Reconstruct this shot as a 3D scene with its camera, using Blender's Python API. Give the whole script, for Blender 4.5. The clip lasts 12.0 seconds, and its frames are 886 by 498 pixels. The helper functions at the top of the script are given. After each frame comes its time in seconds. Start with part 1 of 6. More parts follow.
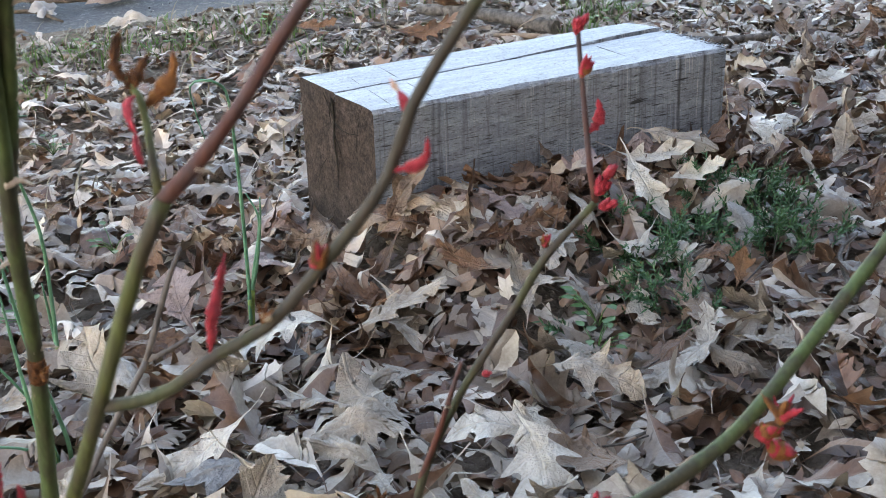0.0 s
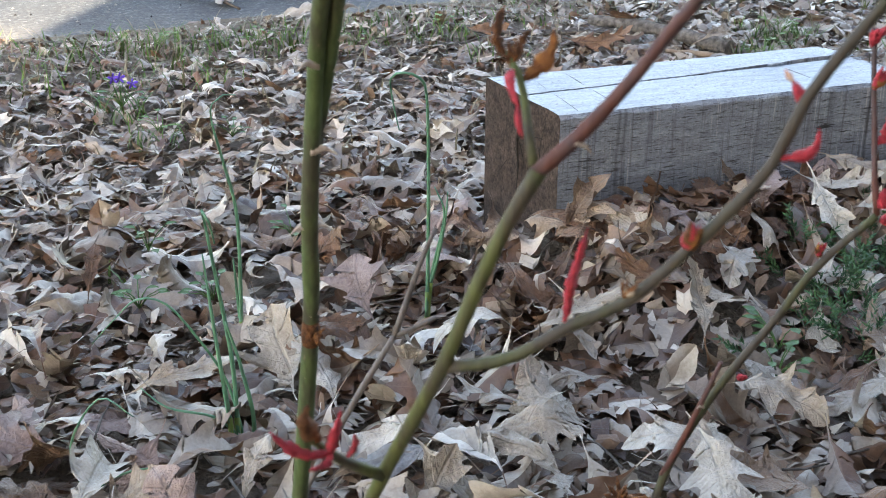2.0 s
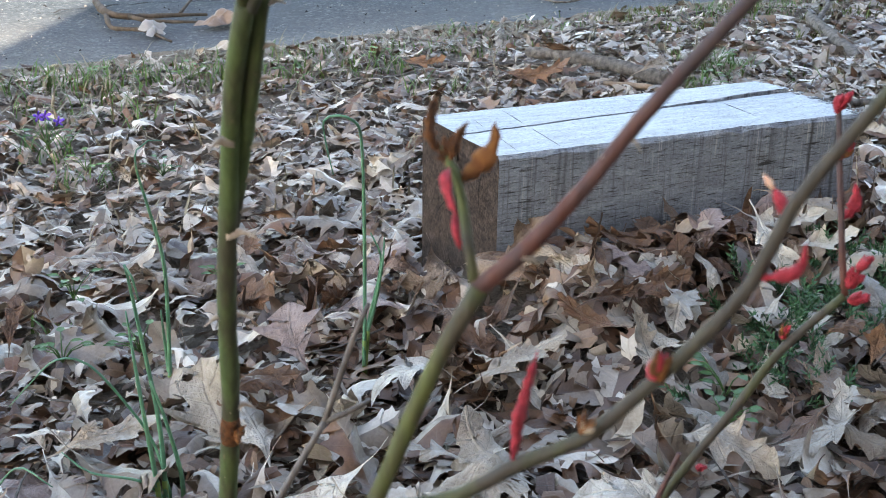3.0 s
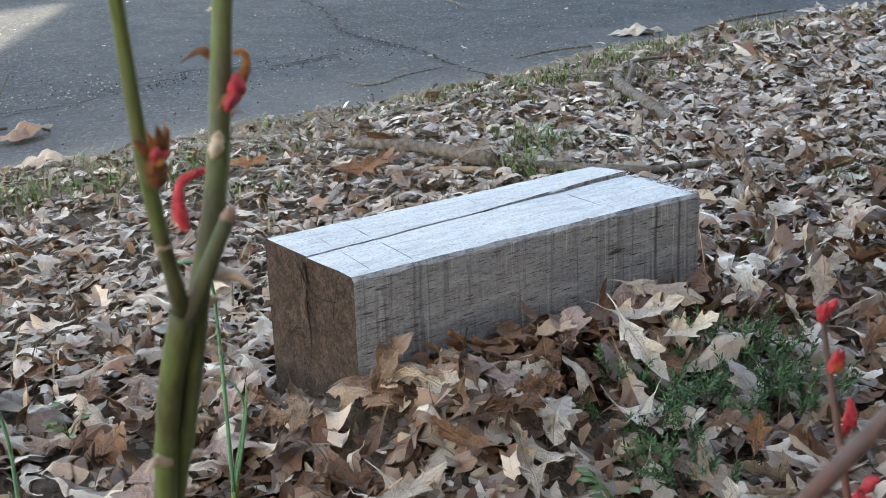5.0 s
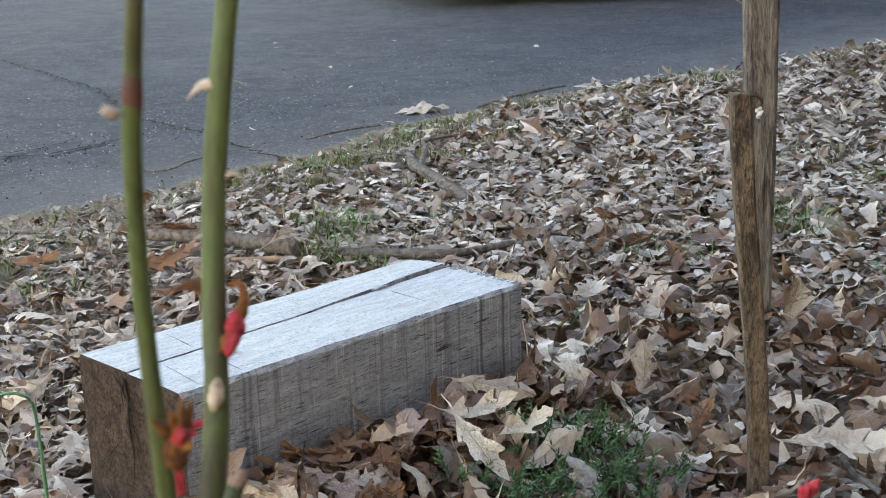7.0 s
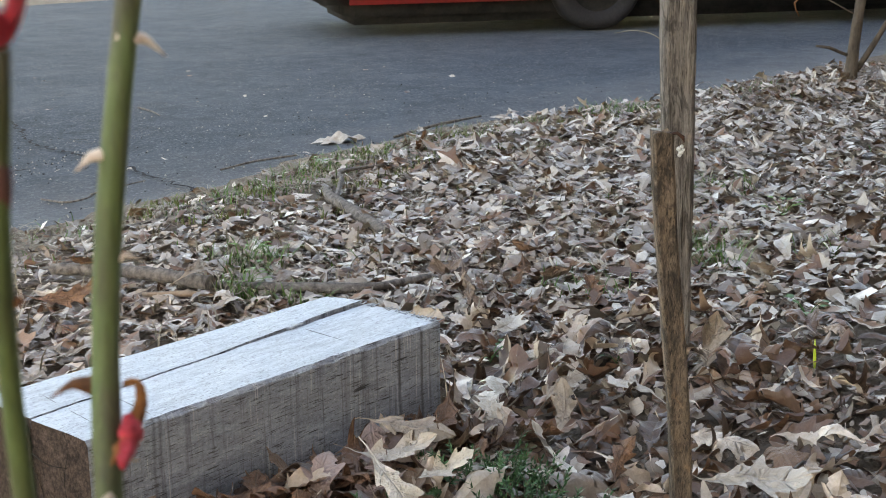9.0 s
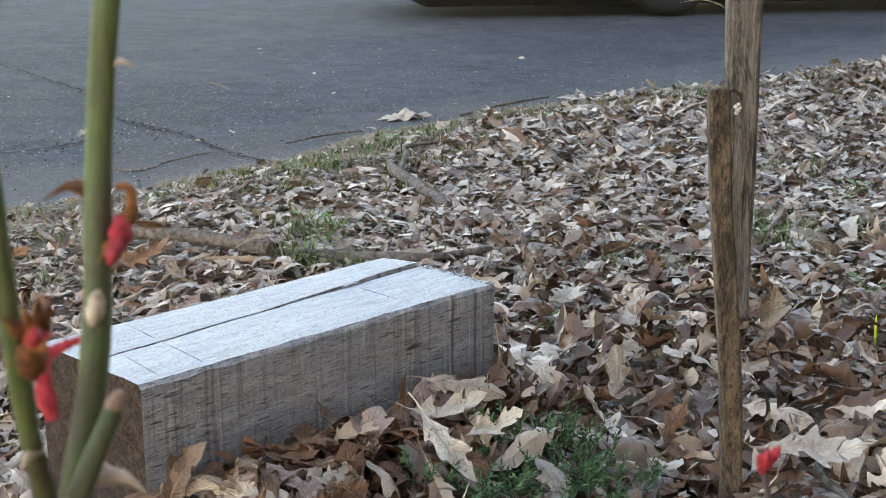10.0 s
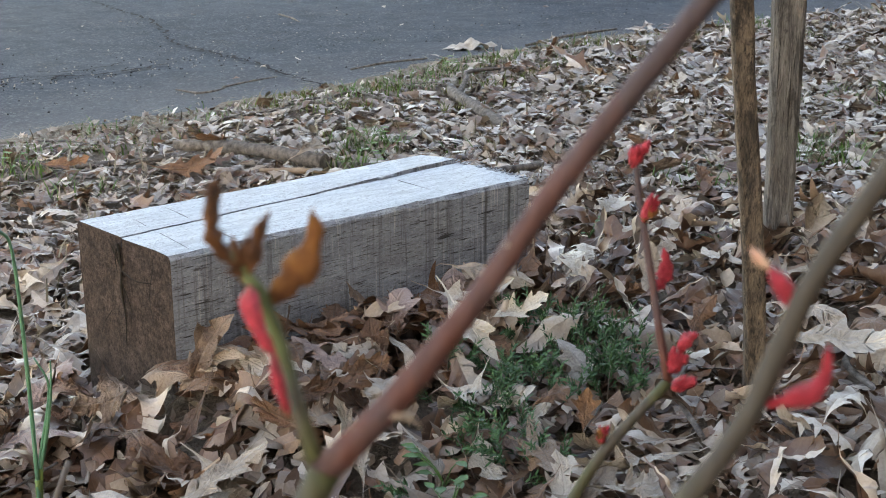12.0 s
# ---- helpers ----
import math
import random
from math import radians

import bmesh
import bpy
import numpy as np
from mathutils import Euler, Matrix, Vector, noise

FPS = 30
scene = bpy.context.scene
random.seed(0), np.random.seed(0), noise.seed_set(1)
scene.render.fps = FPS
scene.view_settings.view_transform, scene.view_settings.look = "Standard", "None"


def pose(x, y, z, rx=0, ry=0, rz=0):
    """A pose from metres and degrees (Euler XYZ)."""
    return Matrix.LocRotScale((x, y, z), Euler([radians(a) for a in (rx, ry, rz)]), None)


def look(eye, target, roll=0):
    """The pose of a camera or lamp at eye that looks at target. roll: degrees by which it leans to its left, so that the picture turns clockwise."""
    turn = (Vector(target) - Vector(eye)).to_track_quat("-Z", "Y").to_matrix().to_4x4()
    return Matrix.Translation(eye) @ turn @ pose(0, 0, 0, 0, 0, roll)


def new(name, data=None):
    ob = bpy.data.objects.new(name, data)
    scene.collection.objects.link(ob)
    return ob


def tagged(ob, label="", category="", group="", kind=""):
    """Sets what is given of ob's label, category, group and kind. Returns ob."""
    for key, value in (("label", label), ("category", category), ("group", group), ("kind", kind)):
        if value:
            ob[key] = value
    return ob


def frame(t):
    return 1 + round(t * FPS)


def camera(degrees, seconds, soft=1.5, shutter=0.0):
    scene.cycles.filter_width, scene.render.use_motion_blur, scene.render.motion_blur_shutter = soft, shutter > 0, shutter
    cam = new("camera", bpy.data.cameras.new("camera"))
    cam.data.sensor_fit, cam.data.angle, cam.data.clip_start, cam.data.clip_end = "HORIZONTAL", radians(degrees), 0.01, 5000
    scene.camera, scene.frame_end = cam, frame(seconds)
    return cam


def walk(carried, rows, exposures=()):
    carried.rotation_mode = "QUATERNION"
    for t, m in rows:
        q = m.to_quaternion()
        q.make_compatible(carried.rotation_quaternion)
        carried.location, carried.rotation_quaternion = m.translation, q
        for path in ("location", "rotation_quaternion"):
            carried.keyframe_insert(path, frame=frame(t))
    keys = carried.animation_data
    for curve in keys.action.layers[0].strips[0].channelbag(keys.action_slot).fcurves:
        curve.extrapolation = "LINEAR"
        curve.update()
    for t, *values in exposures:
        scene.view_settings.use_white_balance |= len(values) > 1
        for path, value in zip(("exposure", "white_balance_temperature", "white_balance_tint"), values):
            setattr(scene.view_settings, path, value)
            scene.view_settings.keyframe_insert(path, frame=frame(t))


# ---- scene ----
cam = camera(37.3, 12.0, soft=0.95)
cam.data.dof.use_dof = True
cam.data.dof.focus_distance, cam.data.dof.aperture_fstop = 1.7, 41.0
PATH = [
    (0, (-0.672, -1.323, 0.67), (0.251, 0.282, -0.085), -2.1),
    (0.5, (-0.698, -1.318, 0.665), (0.122, 0.329, -0.118), -1.3),
    (1, (-0.712, -1.315, 0.662), (0.039, 0.365, -0.119), -1.0),
    (1.5, (-0.724, -1.309, 0.663), (0.03, 0.377, -0.105), 0.1),
    (2, (-0.729, -1.307, 0.667), (0.025, 0.391, -0.073), 0.5),
    (2.5, (-0.722, -1.299, 0.668), (0.042, 0.398, -0.067), 0.2),
    (3, (-0.706, -1.262, 0.671), (0.137, 0.41, -0.032), 0.8),
    (3.2, (-0.703, -1.262, 0.682), (0.177, 0.401, 0.003), 0.7),
    (4.8, (-0.7097, -1.1723, 0.708), (0.31, 0.443, 0.113), -1.3),
    (5, (-0.7065, -1.1735, 0.7125), (0.393, 0.381, 0.099), -2.2),
    (5.5, (-0.7146, -1.1613, 0.726), (0.504, 0.309, 0.131), -2.7),
    (6, (-0.7223, -1.1437, 0.73), (0.549, 0.282, 0.137), -3.3),
    (6.5, (-0.727, -1.123, 0.732), (0.578, 0.282, 0.165), -2.5),
    (7, (-0.7213, -1.1037, 0.742), (0.653, 0.251, 0.218), -1.7),
    (7.5, (-0.7111, -1.0799, 0.746), (0.708, 0.232, 0.23), -1.2),
    (7.7, (-0.7082, -1.0749, 0.746), (0.722, 0.229, 0.241), -1.0),
    (9.3, (-0.6942, -1.0809, 0.745), (0.777, 0.184, 0.258), -0.9),
    (9.5, (-0.6922, -1.0839, 0.737), (0.768, 0.19, 0.241), -0.6),
    (10, (-0.6948, -1.0962, 0.713), (0.702, 0.244, 0.21), -0.2),
    (10.5, (-0.702, -1.115, 0.699), (0.604, 0.316, 0.199), -1.2),
    (11, (-0.703, -1.131, 0.686), (0.568, 0.326, 0.174), -1.4),
    (11.5, (-0.693, -1.15, 0.661), (0.6, 0.275, 0.117), -0.6),
    (12, (-0.679, -1.163, 0.644), (0.617, 0.247, 0.07), -0.3),
]
walk(cam, [(t, look(eye, target, roll)) for t, eye, target, roll in PATH],
     [(0.0, 2.82, 7900, 15), (2.5, 2.80, 7600, 14), (3.2, 2.80, 7500, 13), (5.0, 2.72, 8700, 15), (9.5, 2.74, 9000, 16), (12.0, 2.69, 8750, 16)])


# ---- light: open shade of an unseen house added behind the garden, sunlit lane beside it ----
SUN_TO = Vector((0.53, 0.85, 0.0)).normalized()   # the way the sunlight runs over the ground
SUN_ELEV = radians(26)
world = bpy.data.worlds.new("sky")
scene.world = world
world.use_nodes = True
wn = world.node_tree.nodes
sky = wn.new("ShaderNodeTexSky")
sky.sky_type, sky.sun_disc = "NISHITA", False
sky.sun_elevation = SUN_ELEV
sky.sun_rotation = math.atan2(-SUN_TO.x, -SUN_TO.y)
sky.air_density, sky.dust_density = 1.0, 1.0
world.node_tree.links.new(sky.outputs[0], wn["Background"].inputs[0])
wn["Background"].inputs[1].default_value = 0.15
sun_data = bpy.data.lights.new("sun", "SUN")
sun_data.energy, sun_data.angle, sun_data.color = 5.0, radians(0.6), (1.0, 0.93, 0.82)
sun = new("sun", sun_data)
sun.matrix_world = look((-8, -12, 9), Vector((-8, -12, 9)) + SUN_TO * math.cos(SUN_ELEV) - Vector((0, 0, math.sin(SUN_ELEV))))


# ---- materials ----
class Nodes:
    """Short hand for one node material."""

    def __init__(self, name, rough=0.7, spec=0.3):
        self.mat = bpy.data.materials.new(name)
        self.mat.use_nodes = True
        self.n, self.l = self.mat.node_tree.nodes, self.mat.node_tree.links
        self.bsdf = self.n["Principled BSDF"]
        self.bsdf.inputs["Roughness"].default_value = rough
        self.bsdf.inputs["Specular IOR Level"].default_value = spec

    def put(self, sock, value):
        if isinstance(value, bpy.types.NodeSocket):
            self.l.new(value, sock)
        elif value is not None:
            sock.default_value = value

    def coord(self, scale=(1, 1, 1), which="Object"):
        tc, mp = self.n.new("ShaderNodeTexCoord"), self.n.new("ShaderNodeMapping")
        mp.inputs["Scale"].default_value = scale
        self.l.new(tc.outputs[which], mp.inputs["Vector"])
        return mp.outputs[0]

    def noise(self, vec, scale, detail=4.0, rough=0.6, warp=0.0):
        t = self.n.new("ShaderNodeTexNoise")
        t.inputs["Scale"].default_value, t.inputs["Detail"].default_value = scale, detail
        t.inputs["Roughness"].default_value, t.inputs["Distortion"].default_value = rough, warp
        self.put(t.inputs["Vector"], vec)
        return t.outputs["Fac"]

    def voronoi(self, vec, scale, out="Distance"):
        t = self.n.new("ShaderNodeTexVoronoi")
        t.inputs["Scale"].default_value = scale
        self.put(t.inputs["Vector"], vec)
        return t.outputs[out]

    def ramp(self, fac, stops, flat=False):
        r = self.n.new("ShaderNodeValToRGB")
        r.color_ramp.interpolation = "CONSTANT" if flat else "LINEAR"
        e = r.color_ramp.elements
        while len(e) < len(stops):
            e.new(0.5)
        for k, (p, c) in enumerate(stops):
            e[k].position = p
            e[k].color = (c, c, c, 1) if isinstance(c, (int, float)) else (*c, 1)
        self.put(r.inputs[0], fac)
        return r.outputs[0]

    def mix(self, fac, a, b, mode="MIX"):
        m = self.n.new("ShaderNodeMix")
        m.data_type, m.blend_type = "RGBA", mode
        self.put(m.inputs[0], fac)
        for k, v in ((6, a), (7, b)):
            self.put(m.inputs[k], (*v, 1) if isinstance(v, tuple) and len(v) == 3 else v)
        return m.outputs[2]

    def math(self, op, a, b=None):
        m = self.n.new("ShaderNodeMath")
        m.operation = op
        self.put(m.inputs[0], a)
        self.put(m.inputs[1], b)
        return m.outputs[0]

    def axis(self, vec, k):
        s = self.n.new("ShaderNodeSeparateXYZ")
        self.l.new(vec, s.inputs[0])
        return s.outputs[k]

    def finish(self, color, bump=None, strength=0.4, dist=0.002, rough=None):
        self.put(self.bsdf.inputs["Base Color"], (*color, 1) if isinstance(color, tuple) else color)
        if bump is not None:
            b = self.n.new("ShaderNodeBump")
            b.inputs["Strength"].default_value, b.inputs["Distance"].default_value = strength, dist
            self.l.new(bump, b.inputs["Height"])
            self.l.new(b.outputs[0], self.bsdf.inputs["Normal"])
        if rough is not None:
            self.put(self.bsdf.inputs["Roughness"], rough)
        return self.mat


def leaf_material(name, per_object, brown, warm=0.0):
    """Dry oak leaf: colour by leaf, blotches, midrib and side veins from the leaf's own UV. brown: share of brown leaves."""
    k = Nodes(name, 0.42, 0.5)
    if per_object:
        rnd = k.n.new("ShaderNodeObjectInfo").outputs["Random"]
    else:
        rnd = k.n.new("ShaderNodeNewGeometry").outputs["Random Per Island"]
    b = brown
    base = k.ramp(rnd, [(0.0, (0.05, 0.028, 0.018)), (b * 0.35, (0.10, 0.052, 0.03)), (b * 0.7, (0.19, 0.092, 0.048)), (b, (0.27, 0.17, 0.105)), (b + 0.03, (0.20, 0.16, 0.125)),
                        (b + (1 - b) * 0.4, (0.275, 0.222, 0.172)), (b + (1 - b) * 0.7, (0.45, 0.385, 0.305)), (1.0, (0.68, 0.605, 0.505))])
    if warm > 0.32:
        base = k.ramp(rnd, [(0.0, (0.045, 0.026, 0.017)), (b * 0.45, (0.10, 0.053, 0.031)), (b * 0.85, (0.185, 0.094, 0.052)), (b, (0.27, 0.165, 0.10)), (b + 0.05, (0.38, 0.305, 0.23)), (b + (1 - b) * 0.5, (0.54, 0.46, 0.37)), (1.0, (0.78, 0.70, 0.60))])
    if warm:
        base = k.mix(warm, base, (1.0, 0.76, 0.56), "MULTIPLY")
    vec = k.coord()
    blot, big = k.noise(vec, 45 if not per_object else 5, 5, 0.65), k.noise(vec, 16 if not per_object else 2, 3, 0.6)
    fine = k.noise(vec, 300 if not per_object else 34, 3, 0.6)
    col = k.mix(k.ramp(blot, [(0.45, 0.0), (0.72, 0.5)]), base, (0.17, 0.11, 0.07))
    col = k.mix(k.ramp(big, [(0.5, 0.0), (0.75, 0.3)]), col, (0.25, 0.175, 0.115))
    col = k.mix(0.4, col, k.ramp(fine, [(0.3, 0.28), (0.75, 0.78)]), "SOFT_LIGHT")
    uv = k.coord(which="UV")
    u, v = k.axis(uv, 0), k.math("ABSOLUTE", k.axis(uv, 1))
    rib = k.ramp(v, [(0.008, 1.0), (0.018, 0.0)])
    side = k.math("FRACT", k.math("MULTIPLY", k.math("SUBTRACT", u, k.math("MULTIPLY", v, 0.7)), 7.0))
    vein = k.ramp(side, [(0.0, 0.6), (0.06, 0.0), (0.94, 0.0), (1.0, 0.6)])
    veins = k.math("MAXIMUM", rib, vein)
    col = k.mix(k.math("MULTIPLY", veins, 0.06), col, (0.46, 0.38, 0.29))
    height = k.math("ADD", k.math("MULTIPLY", veins, 0.3), k.math("ADD", blot, k.math("MULTIPLY", fine, 0.4)))
    return k.finish(col, height, 0.6, 0.0015 if not per_object else 0.015)


LEAF_OBJ = leaf_material("dry_leaf", True, 0.2)
LEAF_OBJ_BROWN = leaf_material("brown_dry_leaf", True, 0.74, 0.33)
LEAF_BLEACHED = leaf_material("bleached_dry_leaf", True, 0.04)
LEAF_GREY = leaf_material("grey_leaf_litter", False, 0.24)
LEAF_BROWN = leaf_material("brown_leaf_litter", False, 0.66, 0.33)
LEAF_TAN = leaf_material("tan_leaf_litter", False, 0.27, 0.24)
LEAF_FAR = leaf_material("distant_leaf_litter", False, 0.24, 0.04)
LEAF_CRUMB = leaf_material("broken_leaf_litter", False, 0.6, 0.2)
# lower leaves: larger brown share puts the shade of the gaps into colour
LEAF_LOW = leaf_material("low_brown_leaf_litter", False, 0.66, 0.15)


def timber_material():
    k = Nodes("weathered_sawn_wood", 0.6, 0.4)
    v = k.coord()
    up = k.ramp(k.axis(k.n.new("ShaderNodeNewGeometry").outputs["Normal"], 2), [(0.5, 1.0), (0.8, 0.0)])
    tone, blot = k.noise(k.coord((5, 30, 30)), 3.0, 5, 0.65), k.noise(v, 9, 5, 0.6)
    dash = k.noise(k.coord((42, 640, 640)), 1.0, 3, 0.6, 0.0)
    split = k.noise(k.coord((16, 190, 190)), 1.0, 3, 0.55, 0.1)
    fuzz, saw = k.noise(v, 330, 4, 0.75), k.noise(k.coord((190, 6, 6)), 1.0, 2, 0.6)
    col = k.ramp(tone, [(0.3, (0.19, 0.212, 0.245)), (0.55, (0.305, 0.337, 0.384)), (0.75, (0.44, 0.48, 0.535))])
    # the top is mixed paler: bleached wood, with skylight put into the colour
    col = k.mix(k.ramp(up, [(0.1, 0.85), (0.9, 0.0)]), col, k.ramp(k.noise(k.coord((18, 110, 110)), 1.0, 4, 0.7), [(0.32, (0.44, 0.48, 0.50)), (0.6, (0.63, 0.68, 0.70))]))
    pits = k.noise(k.coord((170, 360, 360)), 1.0, 3, 0.65)
    col = k.mix(k.ramp(pits, [(0.32, 0.75), (0.45, 0.0)]), col, (0.20, 0.205, 0.215))
    col = k.mix(k.math("MULTIPLY", up, k.ramp(pits, [(0.56, 0.0), (0.70, 0.5)])), col, (0.56, 0.57, 0.58))
    col = k.mix(k.math("MULTIPLY", up, k.ramp(blot, [(0.5, 0.0), (0.72, 0.3)])), col, (0.20, 0.20, 0.205))
    # dirt held in the marks of the saw: distinct lines and a fine irregular hatching
    bands = []
    for x, w, deep in ((0.045, 0.0022, 0.9), (0.083, 0.0016, 1.0), (0.091, 0.0018, 1.0), (0.124, 0.0013, 0.7), (0.19, 0.0012, 0.5), (0.288, 0.0014, 0.6), (0.369, 0.0022, 0.8), (0.404, 0.0024, 0.9), (0.465, 0.0016, 0.9), (0.508, 0.0024, 0.8)):
        bands += [(x - w * 1.3, 0.0), (x, deep), (x + w * 1.3, 0.0)]
    warp = k.math("MULTIPLY", k.math("SUBTRACT", k.noise(k.coord((9, 9, 14)), 1.0, 2, 0.5), 0.5), 0.010)
    mark = k.ramp(k.math("ADD", k.axis(v, 0), warp), bands)
    brok = k.ramp(k.noise(k.coord((30, 40, 40)), 1.0, 3, 0.6), [(0.30, 0.45), (0.50, 1.0)])
    col = k.mix(k.math("MULTIPLY", up, k.ramp(saw, [(0.34, 0.6), (0.45, 0.0)])), col, (0.12, 0.122, 0.127))
    col = k.mix(k.math("MULTIPLY", up, k.ramp(saw, [(0.60, 0.0), (0.68, 0.5)])), col, (0.68, 0.67, 0.65))
    col = k.mix(k.math("MULTIPLY", k.math("MULTIPLY", mark, brok), up), col, (0.05, 0.047, 0.046))
    col = k.mix(k.math("MULTIPLY", k.math("ADD", up, 0.12), k.ramp(dash, [(0.355, 0.85), (0.44, 0.0)])), col, (0.075, 0.073, 0.073))
    col = k.mix(k.math("MULTIPLY", up, k.ramp(split, [(0.31, 0.95), (0.35, 0.0)])), col, (0.03, 0.028, 0.027))
    col = k.mix(0.6, col, k.ramp(fuzz, [(0.3, 0.2), (0.72, 0.82)]), "SOFT_LIGHT")
    h = k.math("ADD", k.math("ADD", k.ramp(dash, [(0.3, 0.0), (0.5, 1.0)]), k.ramp(split, [(0.25, 0.0), (0.34, 1.5)])), k.math("ADD", k.math("MULTIPLY", k.math("ADD", fuzz, saw), 0.6), k.math("MULTIPLY", pits, 1.4)))
    return k.finish(col, h, 0.85, 0.0013)


def end_grain_material():
    k = Nodes("damp_end_grain", 0.9, 0.15)
    v = k.coord()
    blot, fine, pits = k.noise(v, 48, 8, 0.8), k.noise(v, 230, 4, 0.8), k.noise(k.coord((1, 120, 70)), 2.0, 4, 0.7, 1.0)
    col = k.ramp(blot, [(0.30, (0.038, 0.027, 0.022)), (0.50, (0.088, 0.061, 0.048)), (0.68, (0.165, 0.117, 0.092))])
    col = k.mix(k.ramp(pits, [(0.36, 0.7), (0.45, 0.0)]), col, (0.03, 0.021, 0.016))
    col = k.mix(0.85, col, k.ramp(fine, [(0.3, 0.15), (0.72, 0.85)]), "SOFT_LIGHT")
    return k.finish(col, k.math("ADD", k.math("ADD", fine, pits), blot), 0.9, 0.006)


def asphalt_material():
    k = Nodes("worn_asphalt", 0.92, 0.12)
    v = k.coord()
    grit, big, fine = k.voronoi(v, 130, "Color"), k.noise(v, 1.1, 6, 0.65), k.noise(v, 380, 3, 0.7)
    gg = k.axis(grit, 0)
    col = k.ramp(gg, [(0.0, (0.037, 0.045, 0.052)), (0.7, (0.058, 0.071, 0.083)), (0.92, (0.098, 0.112, 0.120)), (1.0, (0.176, 0.186, 0.188))])
    col = k.mix(k.ramp(big, [(0.4, 0.0), (0.66, 0.5)]), col, (0.098, 0.113, 0.122))
    col = k.mix(k.ramp(k.noise(v, 7, 6, 0.7), [(0.46, 0.0), (0.68, 0.65)]), col, (0.036, 0.042, 0.048))
    # grit and dust gathered in patches
    dust = k.math("MULTIPLY", k.ramp(k.noise(v, 3.2, 4, 0.6), [(0.5, 0.0), (0.65, 1.0)]), k.ramp(k.noise(v, 90, 3, 0.6), [(0.58, 0.0), (0.66, 0.8)]))
    col = k.mix(dust, col, (0.22, 0.195, 0.165))
    # sandy dust washed along the verge
    verge = k.ramp(k.math("ADD", k.math("MULTIPLY", k.axis(v, 1), 0.1), k.math("MULTIPLY", k.noise(v, 2.5, 5, 0.65), 0.06)), [(0.205, 0.75), (0.235, 0.25), (0.29, 0.0)])
    col = k.mix(k.math("MULTIPLY", verge, k.ramp(k.noise(v, 160, 3, 0.6), [(0.35, 0.35), (0.6, 1.0)])), col, (0.27, 0.25, 0.225))
    return k.finish(col, k.math("ADD", fine, gg), 0.6, 0.004)


def soil_material():
    k = Nodes("dark_leaf_mould", 0.95, 0.15)
    v = k.coord()
    a, b, c = k.noise(v, 2.2, 5, 0.6), k.noise(v, 30, 6, 0.7), k.noise(v, 150, 4, 0.7)
    col = k.ramp(b, [(0.3, (0.085, 0.061, 0.043)), (0.52, (0.19, 0.143, 0.105)), (0.75, (0.32, 0.25, 0.19))])
    col = k.mix(k.ramp(a, [(0.42, 0.0), (0.66, 0.6)]), col, (0.20, 0.165, 0.13))
    col = k.mix(k.ramp(c, [(0.60, 0.0), (0.70, 0.8)]), col, (0.36, 0.30, 0.235))
    return k.finish(col, k.math("ADD", b, c), 1.0, 0.012)


def plain_material(name, low, high, scale=60, rough=0.6, spec=0.3, stretch=(1, 1, 1), bump=0.4, dist=0.001):
    k = Nodes(name, rough, spec)
    v = k.coord(stretch)
    a, b = k.noise(v, scale, 5, 0.65), k.noise(v, scale * 6, 3, 0.6)
    col = k.ramp(a, [(0.3, low), (0.7, high)])
    col = k.mix(0.3, col, k.ramp(b, [(0.3, 0.3), (0.7, 0.7)]), "SOFT_LIGHT")
    return k.finish(col, k.math("ADD", a, b), bump, dist)


def cane_material(name, green, brown, cover):
    """Rose bark: green with brown, sun-browned patches along the cane."""
    k = Nodes(name, 0.6, 0.25)
    v = k.coord((1, 1, 0.35))
    a, b, c = k.noise(v, 60, 4, 0.6), k.noise(k.coord((1, 1, 0.12)), 500, 3, 0.6), k.noise(v, 320, 3, 0.5)
    col = k.mix(k.ramp(a, [(cover - 0.08, 1.0), (cover + 0.10, 0.0)]), green, brown)
    col = k.mix(0.45, col, k.ramp(b, [(0.3, 0.25), (0.7, 0.75)]), "SOFT_LIGHT")
    col = k.mix(k.ramp(c, [(0.68, 0.0), (0.76, 0.5)]), col, (0.28, 0.2, 0.12))
    return k.finish(col, b, 0.35, 0.0006)


def stake_material(name, pale, dark):
    k = Nodes(name, 0.85, 0.2)
    a, b = k.noise(k.coord((70, 70, 7)), 1.6, 6, 0.75, 0.5), k.noise(k.coord((420, 420, 22)), 1.0, 4, 0.75, 0.4)
    blot, fine = k.noise(k.coord((1, 1, 0.4)), 34, 5, 0.7, 0.8), k.noise(k.coord((900, 900, 70)), 1.0, 3, 0.7)
    col = k.ramp(a, [(0.36, dark), (0.50, tuple(0.5 * p + 0.5 * d for p, d in zip(pale, dark))), (0.62, pale)])
    # weathered-off patches of bark and bare orange wood
    col = k.mix(k.ramp(blot, [(0.38, 0.8), (0.46, 0.0)]), col, tuple(0.7 * d for d in dark))
    col = k.mix(k.ramp(blot, [(0.58, 0.0), (0.66, 0.55)]), col, tuple(p * f for p, f in zip(pale, (1.45, 1.25, 1.1))))
    col = k.mix(k.ramp(b, [(0.36, 0.9), (0.45, 0.0)]), col, (0.035, 0.028, 0.023))
    col = k.mix(k.ramp(b, [(0.58, 0.0), (0.68, 0.4)]), col, tuple(p * 1.7 for p in pale))
    col = k.mix(0.5, col, k.ramp(fine, [(0.3, 0.2), (0.7, 0.8)]), "SOFT_LIGHT")
    return k.finish(col, k.math("ADD", k.math("ADD", a, b), fine), 1.0, 0.0025)


